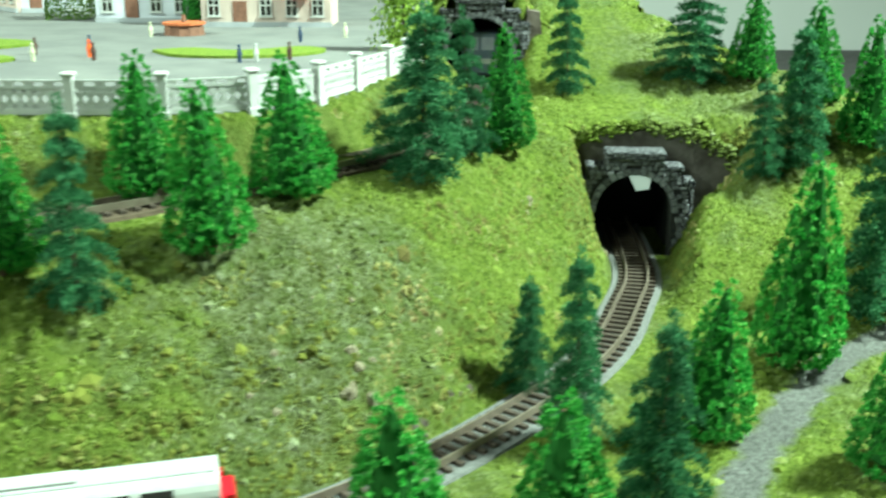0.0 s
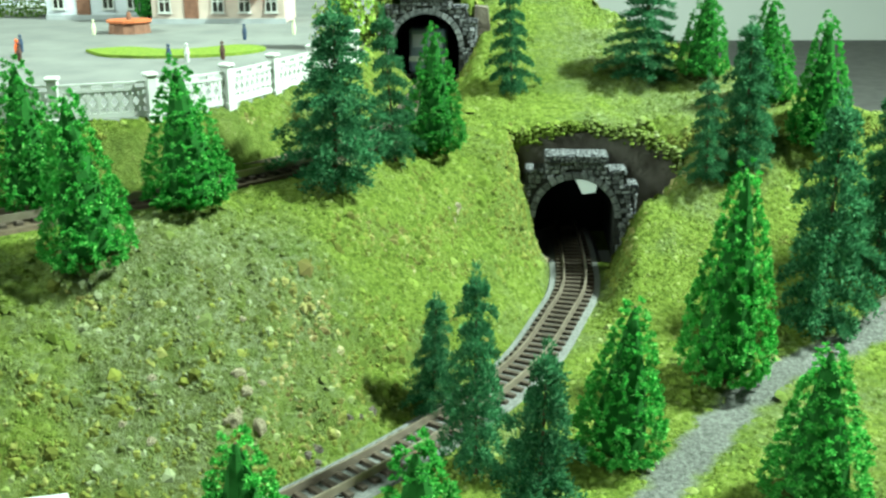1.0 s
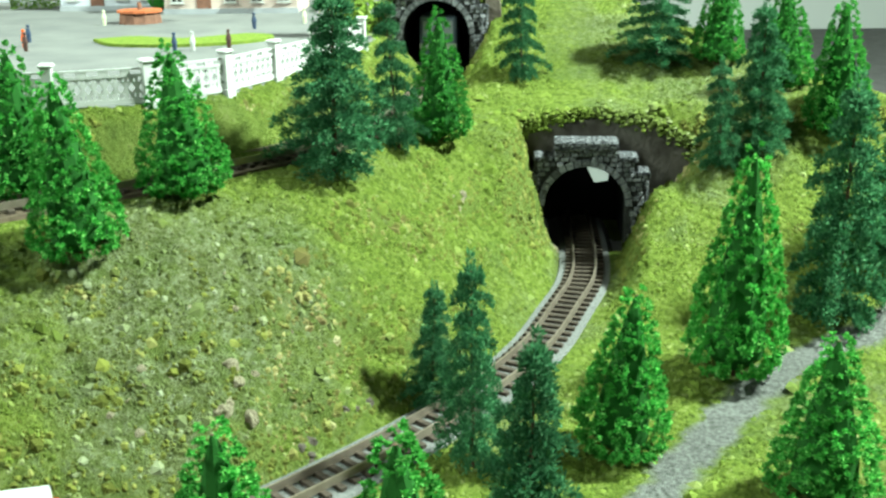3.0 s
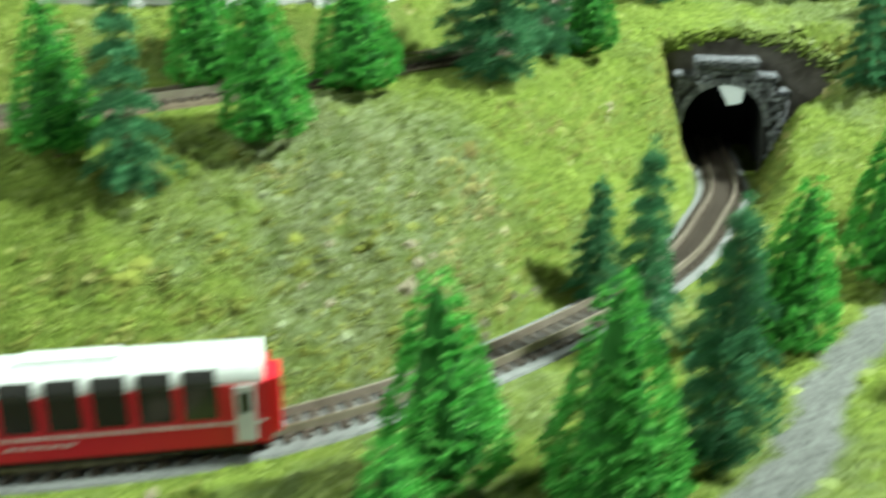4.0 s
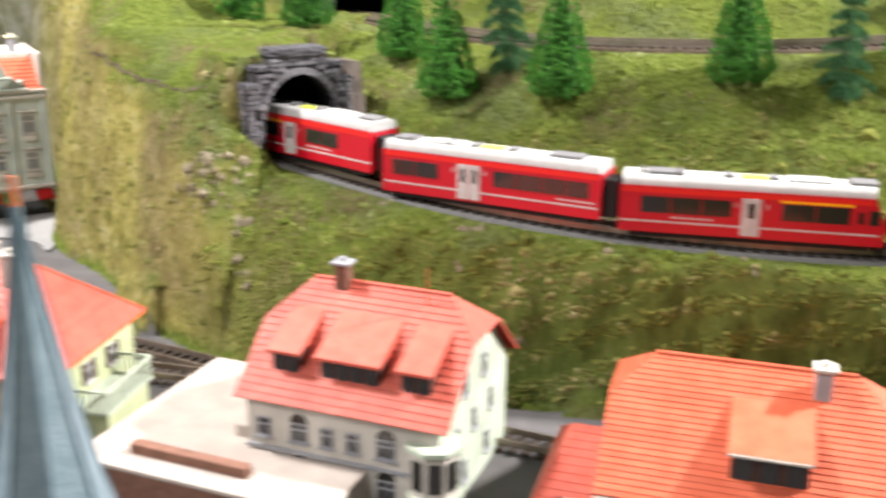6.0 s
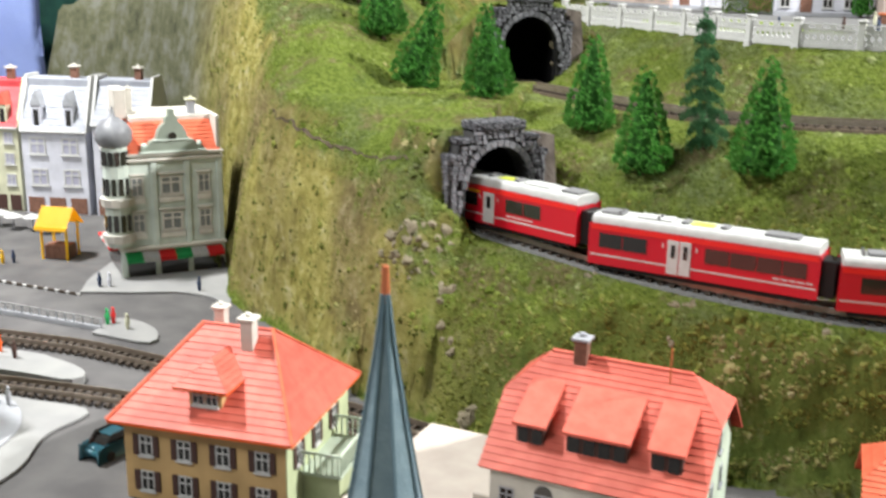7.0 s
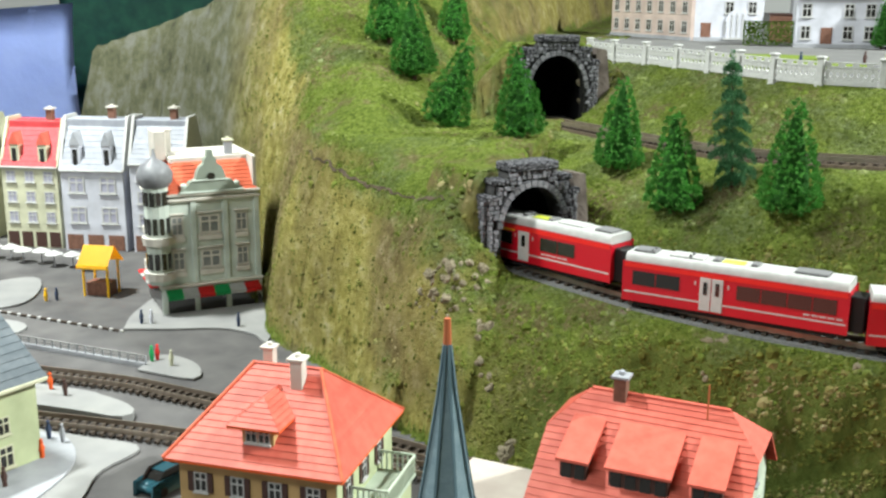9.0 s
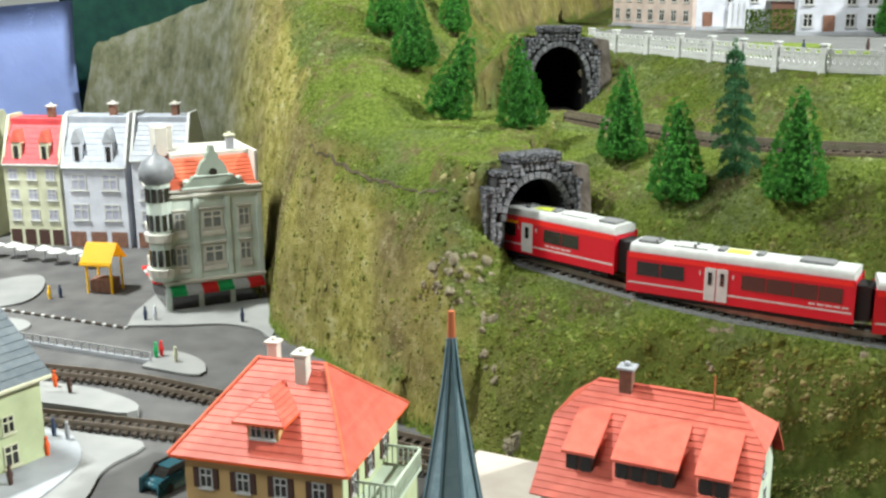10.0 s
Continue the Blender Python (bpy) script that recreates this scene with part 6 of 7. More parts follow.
def orange_house():
    """House with a large orange clipped-gable roof, one dormer, and lower wings."""
    W, D, E, R, cut = 0.0405, 0.0375, 0.0265, 0.0580, 0.0475
    top = thing("house", pose(-0.2125, 0.1325, 0, 0, 0, -7.0), "house with large orange tile roof, dormer and side wings", "house", "town houses")
    gable_walls(top, W, D, E, R, cut, CREAM, "cream plaster walls")
    part("eave_board", boxed(-W - 0.003, W + 0.003, -D - 0.0045, -D - 0.0028, E - 0.0022, E - 0.0006, 0.0002), CREAM, top, "pale gutter board")
    half_hip_roof(top, W, D, E, R, 0.013, cut, 24, ROOF_ORANGE, 0.0035)
    shed_dormer(top, 0.0065, 0.0225, -0.0320, 0.0315, 0.0425, -0.010, 0.0495, ROOF_ORANGE, SHUTTER, 3)
    part("dormer_gutter", boxed(-0.0055, 0.0185, -0.0345, -0.0337, 0.0422, 0.0430), CREAM, top)
    chimney(top, 0.0205, -0.0060, R - 0.014, R + 0.0035, 0.0050, STONE_GREY, CREAM)
    for k in range(4):
        window(top, -0.028 + 0.0187 * k, -D - 0.0002, 0.0175, 0.0062, 0.0095, 0, SHUTTER)
    for sx, dx, h in ((-1, 0.022, 0.0125), (1, 0.0205, 0.0285)):
        x0, x1 = sorted((sx * (W + 0.001), sx * (W + dx)))
        wing = part("wing", boxed(x0, x1, -0.026, 0.022, 0, h, 0.0002), SAND, top, "low side wing")
        o = 0.003
        xo = x0 - o if sx < 0 else x0
        xp = x1 + o if sx > 0 else x1
        ridge_in, ridge_out = sx * (W + 0.001), sx * (W + dx - 0.006)
        p, q = sorted((ridge_in, ridge_out))
        courses(wing, (xo, -0.030, h), (xp, -0.030, h), (q, 0.0, h + 0.0155), (p, 0.0, h + 0.0155), 10, ROOF_ORANGE if sx > 0 else ROOF_RED)
        courses(wing, (xp, 0.026, h), (xo, 0.026, h), (p, 0.0, h + 0.0155), (q, 0.0, h + 0.0155), 10, ROOF_ORANGE if sx > 0 else ROOF_RED)
        if sx > 0:
            courses(wing, (xp, -0.030, h), (xp, 0.026, h), (q, 0, h + 0.0155), (q, 0, h + 0.0155), 10, ROOF_ORANGE if sx > 0 else ROOF_RED)
        else:
            courses(wing, (xo, 0.026, h), (xo, -0.030, h), (p, 0, h + 0.0155), (p, 0, h + 0.0155), 10, ROOF_ORANGE if sx > 0 else ROOF_RED)
        part("wing_eave_board", boxed(xo, xp, -0.0312, -0.0298, h - 0.0016, h - 0.0002), CREAM, wing)
        window(top, (x0 + x1) / 2, -0.0262, 0.0105, 0.0062, 0.0085, 0, SHUTTER)
    return top


hip_house()
terrace_house()
orange_house()


# ---- town: streets, pavements ----
def slab(name, outline, z, mat, label, category, kind="structure", thick=0.0012):
    """A flat raised sheet with a rounded outline."""
    pts = curve(outline + outline[:1], 0.006)[:-1]
    bm = bmesh.new()
    a = [bm.verts.new((x, y, z - thick)) for x, y in pts]
    b = [bm.verts.new((x, y, z)) for x, y in pts]
    bm.faces.new(b)
    for i in range(len(a)):
        j = (i + 1) % len(a)
        bm.faces.new((a[i], a[j], b[j], b[i]))
    bmesh.ops.recalc_face_normals(bm, faces=bm.faces)
    return tagged(part(name, bm, mat), label, category, kind=kind)


slab("pavement", [(-0.688, 0.353), (-0.655, 0.362), (-0.628, 0.371), (-0.603, 0.366), (-0.588, 0.352), (-0.594, 0.375), (-0.604, 0.40), (-0.63, 0.45), (-0.70, 0.45), (-0.70, 0.39)], 0.0016, PAVE, "pale grey pavement round the corner building", "pavement")
slab("pavement", [(-0.86, 0.40), (-0.822, 0.446), (-0.793, 0.414), (-0.789, 0.378), (-0.83, 0.36), (-0.95, 0.36), (-0.95, 0.45), (-0.88, 0.45)], 0.0016, PAVE, "pale grey pavement beside the street", "pavement")
slab("pavement", [(-0.86, 0.345), (-0.765, 0.349), (-0.752, 0.325), (-0.80, 0.315), (-0.88, 0.315)], 0.0016, PAVE, "pale grey pavement strip", "pavement")
slab("traffic_island", [(-0.640, 0.288), (-0.640, 0.314), (-0.622, 0.312), (-0.606, 0.300), (-0.602, 0.283)], 0.0018, PAVE, "pale grey island at the end of the barrier", "pavement")
slab("platform", [(-0.90, 0.228), (-0.90, 0.252), (-0.675, 0.248), (-0.632, 0.242), (-0.608, 0.230), (-0.612, 0.219), (-0.66, 0.222)], 0.0042, PAVE, "pale grey station platform between the tracks", "platform", thick=0.0042)
slab("pavement", [(-0.66, 0.201), (-0.618, 0.198), (-0.584, 0.194), (-0.588, 0.165), (-0.580, 0.13), (-0.592, 0.08), (-0.612, 0.09), (-0.66, 0.10)], 0.0016, PAVE, "pale grey pavement beside the green house", "pavement")
slab("forecourt", [(-0.645, 0.196), (-0.622, 0.192), (-0.602, 0.165), (-0.60, 0.12), (-0.61, 0.06), (-0.66, 0.06), (-0.66, 0.12)], 0.0024, STONE_GREY, "darker grey paved forecourt", "pavement")

# kerb of small light and dark stones
kerb = thing("kerb", Matrix(), "low kerb of alternating light and dark stones", "kerb", kind="structure")
for i in range(40):
    f = (i + 0.5) / 40
    x, y = -0.80 + 0.114 * f, 0.3675 - 0.0175 * f
    part("kerb_stone", boxed(-0.00125, 0.00125, -0.0009, 0.0009, 0, 0.0016, 0.0002), WHITE if i % 3 == 0 else SLEEPER, kerb).matrix_basis = pose(x, y, 0, 0, 0, -8.7)


def barrier():
    top = thing("street_railing", Matrix(), "low grey railing wall along the sunken street", "railing")
    a, b = Vector((-0.745, 0.311, 0)), Vector((-0.639, 0.296, 0))
    ang = math.degrees(math.atan2(b.y - a.y, b.x - a.x))
    L = (b - a).length
    top.matrix_world = Matrix.Translation(a) @ pose(0, 0, 0, 0, 0, ang)
    part("base_wall", boxed(0, L, -0.0012, 0.0012, 0, 0.0030, 0.0002), STONE_GREY, top)
    part("top_rail", boxed(0, L, -0.0004, 0.0004, 0.0068, 0.0076), PAVE, top)
    part("middle_rail", boxed(0, L, -0.0003, 0.0003, 0.0048, 0.0053), PAVE, top)
    for i in range(18):
        x = L * i / 17
        part("post", boxed(x - 0.0004, x + 0.0004, -0.0005, 0.0005, 0.003, 0.0074), STONE_GREY, top)


barrier()


# ---- town: further buildings ----
def facade_house(x, y, w, d, h, roof_h, wall, roof, label, floors, bays, turn=0.0, shop=None, dormers=0):
    """A terraced town house: walls, rows of windows, a steep mansard roof with party walls."""
    top = thing("town_house", pose(x, y, 0, 0, 0, turn), label, "house", "town houses")
    part("wall", boxed(-w / 2, w / 2, 0, d, 0, h, 0.0002), wall, top)
    part("cornice", boxed(-w / 2 - 0.0006, w / 2 + 0.0006, -0.0022, d * 0.2, h - 0.0016, h, 0.0003), WHITE, top)
    rf = part("roof", boxed(-w / 2, w / 2, d * 0.3, d * 0.7, h, h + roof_h, 0.0003), roof, top, "steep mansard roof")
    courses(rf, (-w / 2, -0.001, h), (w / 2, -0.001, h), (w / 2, d * 0.36, h + roof_h), (-w / 2, d * 0.36, h + roof_h), 9, roof, 0.0004)
    for sx in (-1, 1):
        bm = bmesh.new()
        prism(bm, [(-0.001, h - 0.001), (d, h - 0.001), (d * 0.66, h + roof_h + 0.003), (d * 0.30, h + roof_h + 0.003)], 0.0022, Matrix(((0, 1, 0, sx * w / 2 - 0.0011), (1, 0, 0, 0), (0, 0, 1, 0), (0, 0, 0, 1))))
        bmesh.ops.recalc_face_normals(bm, faces=bm.faces)
        part("party_wall", bm, WHITE if wall is not SAND else SAND, top)
    f0 = 0.018 if shop else 0.004
    step = (h - f0) / floors
    for k in range(floors):
        for b in range(bays):
            window(top, -w / 2 + (b + 0.5) * w / bays, -0.0002, f0 + step * (k + 0.5), w / bays * 0.5, step * 0.55, 0, None, WHITE, glass=PALE_GLASS)
    if shop:
        for b in range(bays + 1):
            part("shop_front", boxed(-w / 2 + (b + 0.12) * w / (bays + 1), -w / 2 + (b + 0.88) * w / (bays + 1), -0.0005, 0.0003, 0.001, 0.014), shop, top, "dark arcade opening")
    for k in range(dormers):
        cx = -w / 2 + (k + 0.5) * w / dormers
        dm = part("dormer", boxed(cx - 0.004, cx + 0.004, d * 0.02, d * 0.3, h + 0.001, h + roof_h * 0.5, 0.0003), wall, top)
        bm = bmesh.new()
        prism(bm, [(cx - 0.0048, h + roof_h * 0.5), (cx + 0.0048, h + roof_h * 0.5), (cx, h + roof_h * 0.78)], d * 0.3, Matrix.Translation((0, d * 0.01, 0)))
        part("dormer_roof", bm, ROOF_RED if roof is not ROOF_PALE else STONE_GREY, dm)
        part("pane", boxed(cx - 0.002, cx + 0.002, d * 0.02 - 0.0003, d * 0.03, h + 0.003, h + roof_h * 0.42), GLASS, dm)
    chimney(top, w * 0.2, d * 0.45, h + roof_h - 0.002, h + roof_h + 0.009, 0.0055, BRICK if roof is not ROOF_SLATE else CREAM, CREAM)
    return top


facade_house(-0.962, 0.541, 0.060, 0.055, 0.072, 0.034, SAND, ROOF_ROSE, "pale yellow terraced house with red roof", 3, 2, 4, SHUTTER, 2)
facade_house(-0.879, 0.533, 0.050, 0.055, 0.070, 0.036, SAND, ROOF_ROSE, "pale yellow terraced house with red mansard and dormers", 3, 3, 6, SHUTTER, 2)
facade_house(-0.822, 0.536, 0.054, 0.055, 0.069, 0.040, LILAC, ROOF_PALE, "pale lilac terraced house with grey-blue mansard roof", 2, 2, 8, BRICK, 2)
facade_house(-0.767, 0.545, 0.046, 0.055, 0.075, 0.034, LILAC, ROOF_PALE, "narrow lilac terraced house with pale roof", 3, 2, 10, BRICK, 1)


def corner_building():
    """Grey-green corner house with red roof, ornate gable, corner dome and striped awnings."""
    W, D, H = 0.066, 0.058, 0.0830
    top = thing("corner_building", pose(-0.677, 0.388, 0, 0, 0, 40.0), "grey-green corner building with red roof and striped awnings", "house", "town houses")
    part("wall", boxed(0, W, 0, D, 0.0, H, 0.0003), GREYGREEN, top, "grey-green stucco walls")
    part("shop_front", boxed(0.003, W - 0.003, -0.0006, 0.001, 0.0015, 0.0155), GLASS, top, "dark shop windows")
    part("shop_front", boxed(-0.0006, 0.001, 0.004, D - 0.004, 0.0015, 0.0155), GLASS, top, "dark shop windows")
    for k in range(4):
        x = 0.0005 + k * (W - 0.001) / 3
        part("pilaster", boxed(x - 0.0018, x + 0.0018, -0.0014, 0.001, 0.0, H - 0.002, 0.0003), GREYGREEN, top)
    for z in (0.021, 0.0795, H):
        part("cornice", boxed(-0.0022, W + 0.0022, -0.0026, D, z - 0.0014, z + 0.0006, 0.0004), CREAM, top, "pale moulded cornice")
    for zz in (0.0375, 0.0615):
        for k, ww in enumerate((0.0078, 0.0135, 0.0078)):
            window(top, W * (0.17 + 0.33 * k), -0.0003, zz, ww, 0.0125, 0, None, CREAM, glass=GREY_GLASS)
            part("window_head", boxed(W * (0.17 + 0.33 * k) - ww * 0.65, W * (0.17 + 0.33 * k) + ww * 0.65, -0.0016, 0.0004, zz + 0.0074, zz + 0.0088, 0.0003), CREAM, top)
            part("parapet_panel", boxed(W * (0.17 + 0.33 * k) - ww * 0.6, W * (0.17 + 0.33 * k) + ww * 0.6, -0.0014, 0.0004, zz - 0.0110, zz - 0.0075, 0.0003), CREAM, top)
        for yy in (0.014, 0.036):
            window(top, -0.0003, yy, zz, 0.0085, 0.0125, -90, None, CREAM, glass=GREY_GLASS)
            part("balcony", boxed(-0.0046, 0.0, yy - 0.0075, yy + 0.0075, zz - 0.0115, zz - 0.0065, 0.0005), CREAM, top, "white bowed balcony")
    # mansard
    E, T, R = H + 0.0004, H + 0.019, 0.014
    rf = part("roof", boxed(R, W - 0.004, R, D - 0.006, H, T, 0.0003), ROOF_ORANGE, top, "red tiled mansard roof")
    courses(rf, (0, -0.001, E), (W, -0.001, E), (W - 0.003, R, T), (R, R, T), 8, ROOF_ORANGE, 0.0005)
    courses(rf, (-0.001, D, E), (-0.001, 0, E), (R, R, T), (R, D - 0.006, T), 8, ROOF_ORANGE, 0.0005)
    part("parapet", boxed(R - 0.002, W, R + 0.001, D, T - 0.001, T + 0.003, 0.0004), CREAM, top, "white roof parapet")
    part("fire_wall", boxed(W - 0.002, W + 0.0004, 0.0, D, H, T + 0.004, 0.0003), CREAM, top)
    # gable ornament
    bm = bmesh.new()
    half_gable = ((0.0205, 0.0), (0.0205, 0.0030), (0.0165, 0.0045), (0.0140, 0.0080), (0.0105, 0.0088), (0.0092, 0.0135), (0.0072, 0.0175), (0.0046, 0.0195), (0.0040, 0.0225), (0.0022, 0.0245), (0.0016, 0.0285))
    prism(bm, [(-x, z) for x, z in half_gable] + [(x, z) for x, z in half_gable[::-1]], 0.006, Matrix.Translation((W * 0.53, -0.0022, H)))
    bmesh.ops.recalc_face_normals(bm, faces=bm.faces)
    g = part("gable", bm, GABLE_GREEN, top, "ornate scrolled gable")
    part("gable_ledge", boxed(W * 0.53 - 0.0115, W * 0.53 + 0.0115, -0.0032, 0.003, H + 0.0080, H + 0.0092, 0.0003), GREYGREEN, g)
    part("gable_ledge", boxed(W * 0.53 - 0.0220, W * 0.53 + 0.0220, -0.0034, 0.003, H + 0.0002, H + 0.0016, 0.0003), GREYGREEN, g)
    for dx in (-0.0178, 0.0178):
        bm = bmesh.new()
        bmesh.ops.create_icosphere(bm, subdivisions=2, radius=0.0022, matrix=Matrix.Translation((W * 0.53 + dx, 0.0005, H + 0.0048)))
        part("ball_finial", bm, GREYGREEN, g)
    bm = bmesh.new()
    cone(bm, 0.0026, 0.0026, 0, 0.0012, 12)
    bmesh.ops.transform(bm, matrix=Matrix.Translation((W * 0.53, -0.0018, H + 0.011)) @ Matrix.Rotation(math.radians(90), 4, "X"), verts=bm.verts)
    part("oculus", bm, GLASS, g)
    # corner turret with dome
    bm = bmesh.new()
    cone(bm, 0.0082, 0.0082, H - 0.060, H + 0.006, 12, -0.001, 0.003)
    tur = part("turret", bm, GREYGREEN, top, "round corner bay with white balconies")
    for zb in (0.026, 0.050):
        bm = bmesh.new()
        cone(bm, 0.0102, 0.0110, zb, zb + 0.0055, 12, -0.001, 0.003)
        part("balcony", bm, CREAM, tur, "white round balcony")
        for k in range(5):
            a = math.radians(185 + 32 * k)
            part("turret_window", boxed(-0.0015, 0.0015, -0.0003, 0.0003, zb + 0.0075, zb + 0.0185), GLASS, tur).matrix_basis = pose(-0.001 + 0.0083 * math.cos(a), 0.003 + 0.0083 * math.sin(a), 0, 0, 0, math.degrees(a) + 90)
    bm = bmesh.new()
    prof = ((0.0088, 0.0), (0.0116, 0.0035), (0.0120, 0.0085), (0.0098, 0.0132), (0.0058, 0.0165), (0.0018, 0.0190), (0.0005, 0.0250))
    ringv = [[bm.verts.new((-0.001 + r * math.cos(6.2832 * i / 16), 0.003 + r * math.sin(6.2832 * i / 16), H + 0.006 + z)) for i in range(16)] for r, z in prof]
    for p, q in zip(ringv, ringv[1:]):
        for i in range(16):
            bm.faces.new((p[i], p[(i + 1) % 16], q[(i + 1) % 16], q[i]))
    part("dome", bm, DOME_GREY, tur, "grey onion dome", True)
    for k in range(6):
        a = math.radians(180 + 30 * k)
        part("turret_window", boxed(-0.0016, 0.0016, -0.0003, 0.0003, H - 0.006, H + 0.003), GLASS, tur).matrix_basis = pose(-0.001 + 0.0083 * math.cos(a), 0.003 + 0.0083 * math.sin(a), 0, 0, 0, math.degrees(a) + 90)
    chimney(top, W * 0.80, D * 0.35, T, T + 0.012, 0.0050, STONE_GREY, SAND)
    chimney(top, W * 0.25, D * 0.75, T, T + 0.018, 0.0038, CREAM, CREAM)
    part("roof_stair", boxed(0.004, 0.012, D * 0.45, D * 0.8, T, T + 0.020, 0.0005), CREAM, top, "white stepped roof wall")
    # awnings: green, white, red stripes
    aw = part("awning", boxed(0.001, W - 0.001, -0.0012, 0.0, 0.0182, 0.0194), CREAM, top, "striped green, white and red awning")
    cols = [GREEN_SIGN, WHITE, RED_SIGN, GREEN_SIGN, WHITE, RED_SIGN]
    for k, mt in enumerate(cols):
        x0, x1 = 0.001 + k * (W - 0.002) / 6, 0.001 + (k + 1) * (W - 0.002) / 6
        bm = bmesh.new()
        vs = [bm.verts.new(v) for v in ((x0, 0, 0.0190), (x1, 0, 0.0190), (x1, -0.0085, 0.0150), (x0, -0.0085, 0.0150), (x1, -0.0085, 0.0128), (x0, -0.0085, 0.0128))]
        bm.faces.new((vs[0], vs[3], vs[2], vs[1]))
        bm.faces.new((vs[3], vs[5], vs[4], vs[2]))
        bmesh.ops.solidify(bm, geom=bm.faces[:], thickness=0.0005)
        part("awning_stripe", bm, mt, aw)
    for k in range(5):
        yy = 0.004 + k * 0.010
        part("sunshade", boxed(-0.008, 0.0, yy, yy + 0.008, 0.0195, 0.0210, 0.0004), RED_SIGN if k % 2 == 0 else WHITE, top, "small red and white sunshade")
    return top


corner_building()


def station_house():
    """Pale lime house with a grey slate roof."""
    W, D, E, R = 0.040, 0.046, 0.0455, 0.075
    top = thing("house", pose(-0.6745, 0.1405, 0, 0, 0, -20.0), "pale lime-green house with grey slate roof", "house", "town houses")
    bm = bmesh.new()
    prism(bm, [(-W, 0), (W, 0), (W, E), (0, R - 0.001), (-W, E)], 2 * D, Matrix.Translation((0, -D, 0)))
    bmesh.ops.recalc_face_normals(bm, faces=bm.faces)
    part("wall", bm, LIME_WALL, top)
    rf = part("roof", boxed(-0.0009, 0.0009, -D - 0.004, D + 0.004, R - 0.0008, R + 0.0008, 0.0003), ROOF_SLATE, top, "grey slate saddle roof")
    o = 0.004
    ez = E - o * (R - E) / W
    courses(rf, (W + o, -D - o, ez), (W + o, D + o, ez), (0, D + o, R), (0, -D - o, R), 12, ROOF_SLATE, 0.0004)
    courses(rf, (-W - o, D + o, ez), (-W - o, -D - o, ez), (0, -D - o, R), (0, D + o, R), 12, ROOF_SLATE, 0.0004)
    part("gutter", boxed(W + o - 0.0008, W + o + 0.0008, -D - o, D + o, ez - 0.0016, ez + 0.0002, 0.0003), SAND, top)
    for yy in (-0.030, 0.028):
        window(top, W + 0.0002, yy, 0.0245, 0.0062, 0.0085, 90, None, SAND)
        window(top, W + 0.0002, yy, 0.0095, 0.0075, 0.0105, 90, None, SAND)
    window(top, W + 0.0002, -0.002, 0.0245, 0.0062, 0.0085, 90, None, SAND)
    part("door", boxed(W - 0.0002, W + 0.0006, -0.0065, 0.0045, 0.0, 0.0155, 0.0002), COPPER, top, "olive-brown wooden door")
    for xx in (-0.02, 0.02):
        window(top, xx, D + 0.0002, 0.0225, 0.0062, 0.0085, 180, None, SAND)


station_house()


def church():
    """Church with a slate spire, seen mostly from above."""
    top = thing("church", pose(-0.384, 0.0066, 0, 0, 0, 12.0), "church with tall blue-grey slate spire", "church")
    part("tower", boxed(-0.0125, 0.0125, -0.0125, 0.0125, 0, 0.055, 0.0003), CREAM, top, "pale church tower")
    bm = bmesh.new()
    prof = ((0.0172, 0.052), (0.0125, 0.068), (0.0088, 0.085), (0.0052, 0.105), (0.0022, 0.123), (0.0007, 0.135))
    rings = [[bm.verts.new((r * math.cos(6.2832 * (i + 0.5) / 8), r * math.sin(6.2832 * (i + 0.5) / 8), z)) for i in range(8)] for r, z in prof]
    for p, q in zip(rings, rings[1:]):
        for i in range(8):
            bm.faces.new((p[i], p[(i + 1) % 8], q[(i + 1) % 8], q[i]))
    bm.faces.new(rings[-1])
    sp = part("spire", bm, SPIRE, top, "eight-sided slate spire")
    for i in range(8):
        a = 6.2832 * (i + 0.5) / 8
        for (r0, z0), (r1, z1) in zip(prof, prof[1:]):
            p, q = Vector((r0 * math.cos(a), r0 * math.sin(a), z0)), Vector((r1 * math.cos(a), r1 * math.sin(a), z1))
            v = q - p
            bm = bmesh.new()
            box(bm, 0, v.length, -0.00035, 0.00035, -0.0002, 0.0004, 0, Matrix.Translation(p) @ v.to_track_quat("X", "Z").to_matrix().to_4x4())
            part("hip_seam", bm, SEAM, sp)
    bm = bmesh.new()
    cone(bm, 0.0011, 0.0008, 0.133, 0.1415, 8)
    part("finial", bm, COPPER, top, "copper-red finial")
    # nave, running south-west
    L, W, E, R = 0.062, 0.024, 0.026, 0.047
    bm = bmesh.new()
    prism(bm, [(-W, 0), (W, 0), (W, E), (0, R - 0.001), (-W, E)], L, Matrix(((0, -1, 0, -0.0125), (1, 0, 0, 0), (0, 0, 1, 0), (0, 0, 0, 1))))
    bmesh.ops.recalc_face_normals(bm, faces=bm.faces)
    part("nave", bm, CREAM, top, "low church nave")
    rf = part("nave_roof", boxed(-0.0125 - L, -0.0125, -0.0008, 0.0008, R - 0.001, R + 0.0006), ROOF_SLATE, top, "blue-grey slate roof")
    courses(rf, (-0.0125 - L, -W - 0.002, E), (-0.0125, -W - 0.002, E), (-0.0125, 0, R), (-0.0125 - L, 0, R), 12, ROOF_SLATE, 0.0004)
    courses(rf, (-0.0125, W + 0.002, E), (-0.0125 - L, W + 0.002, E), (-0.0125 - L, 0, R), (-0.0125, 0, R), 12, ROOF_SLATE, 0.0004)


church()


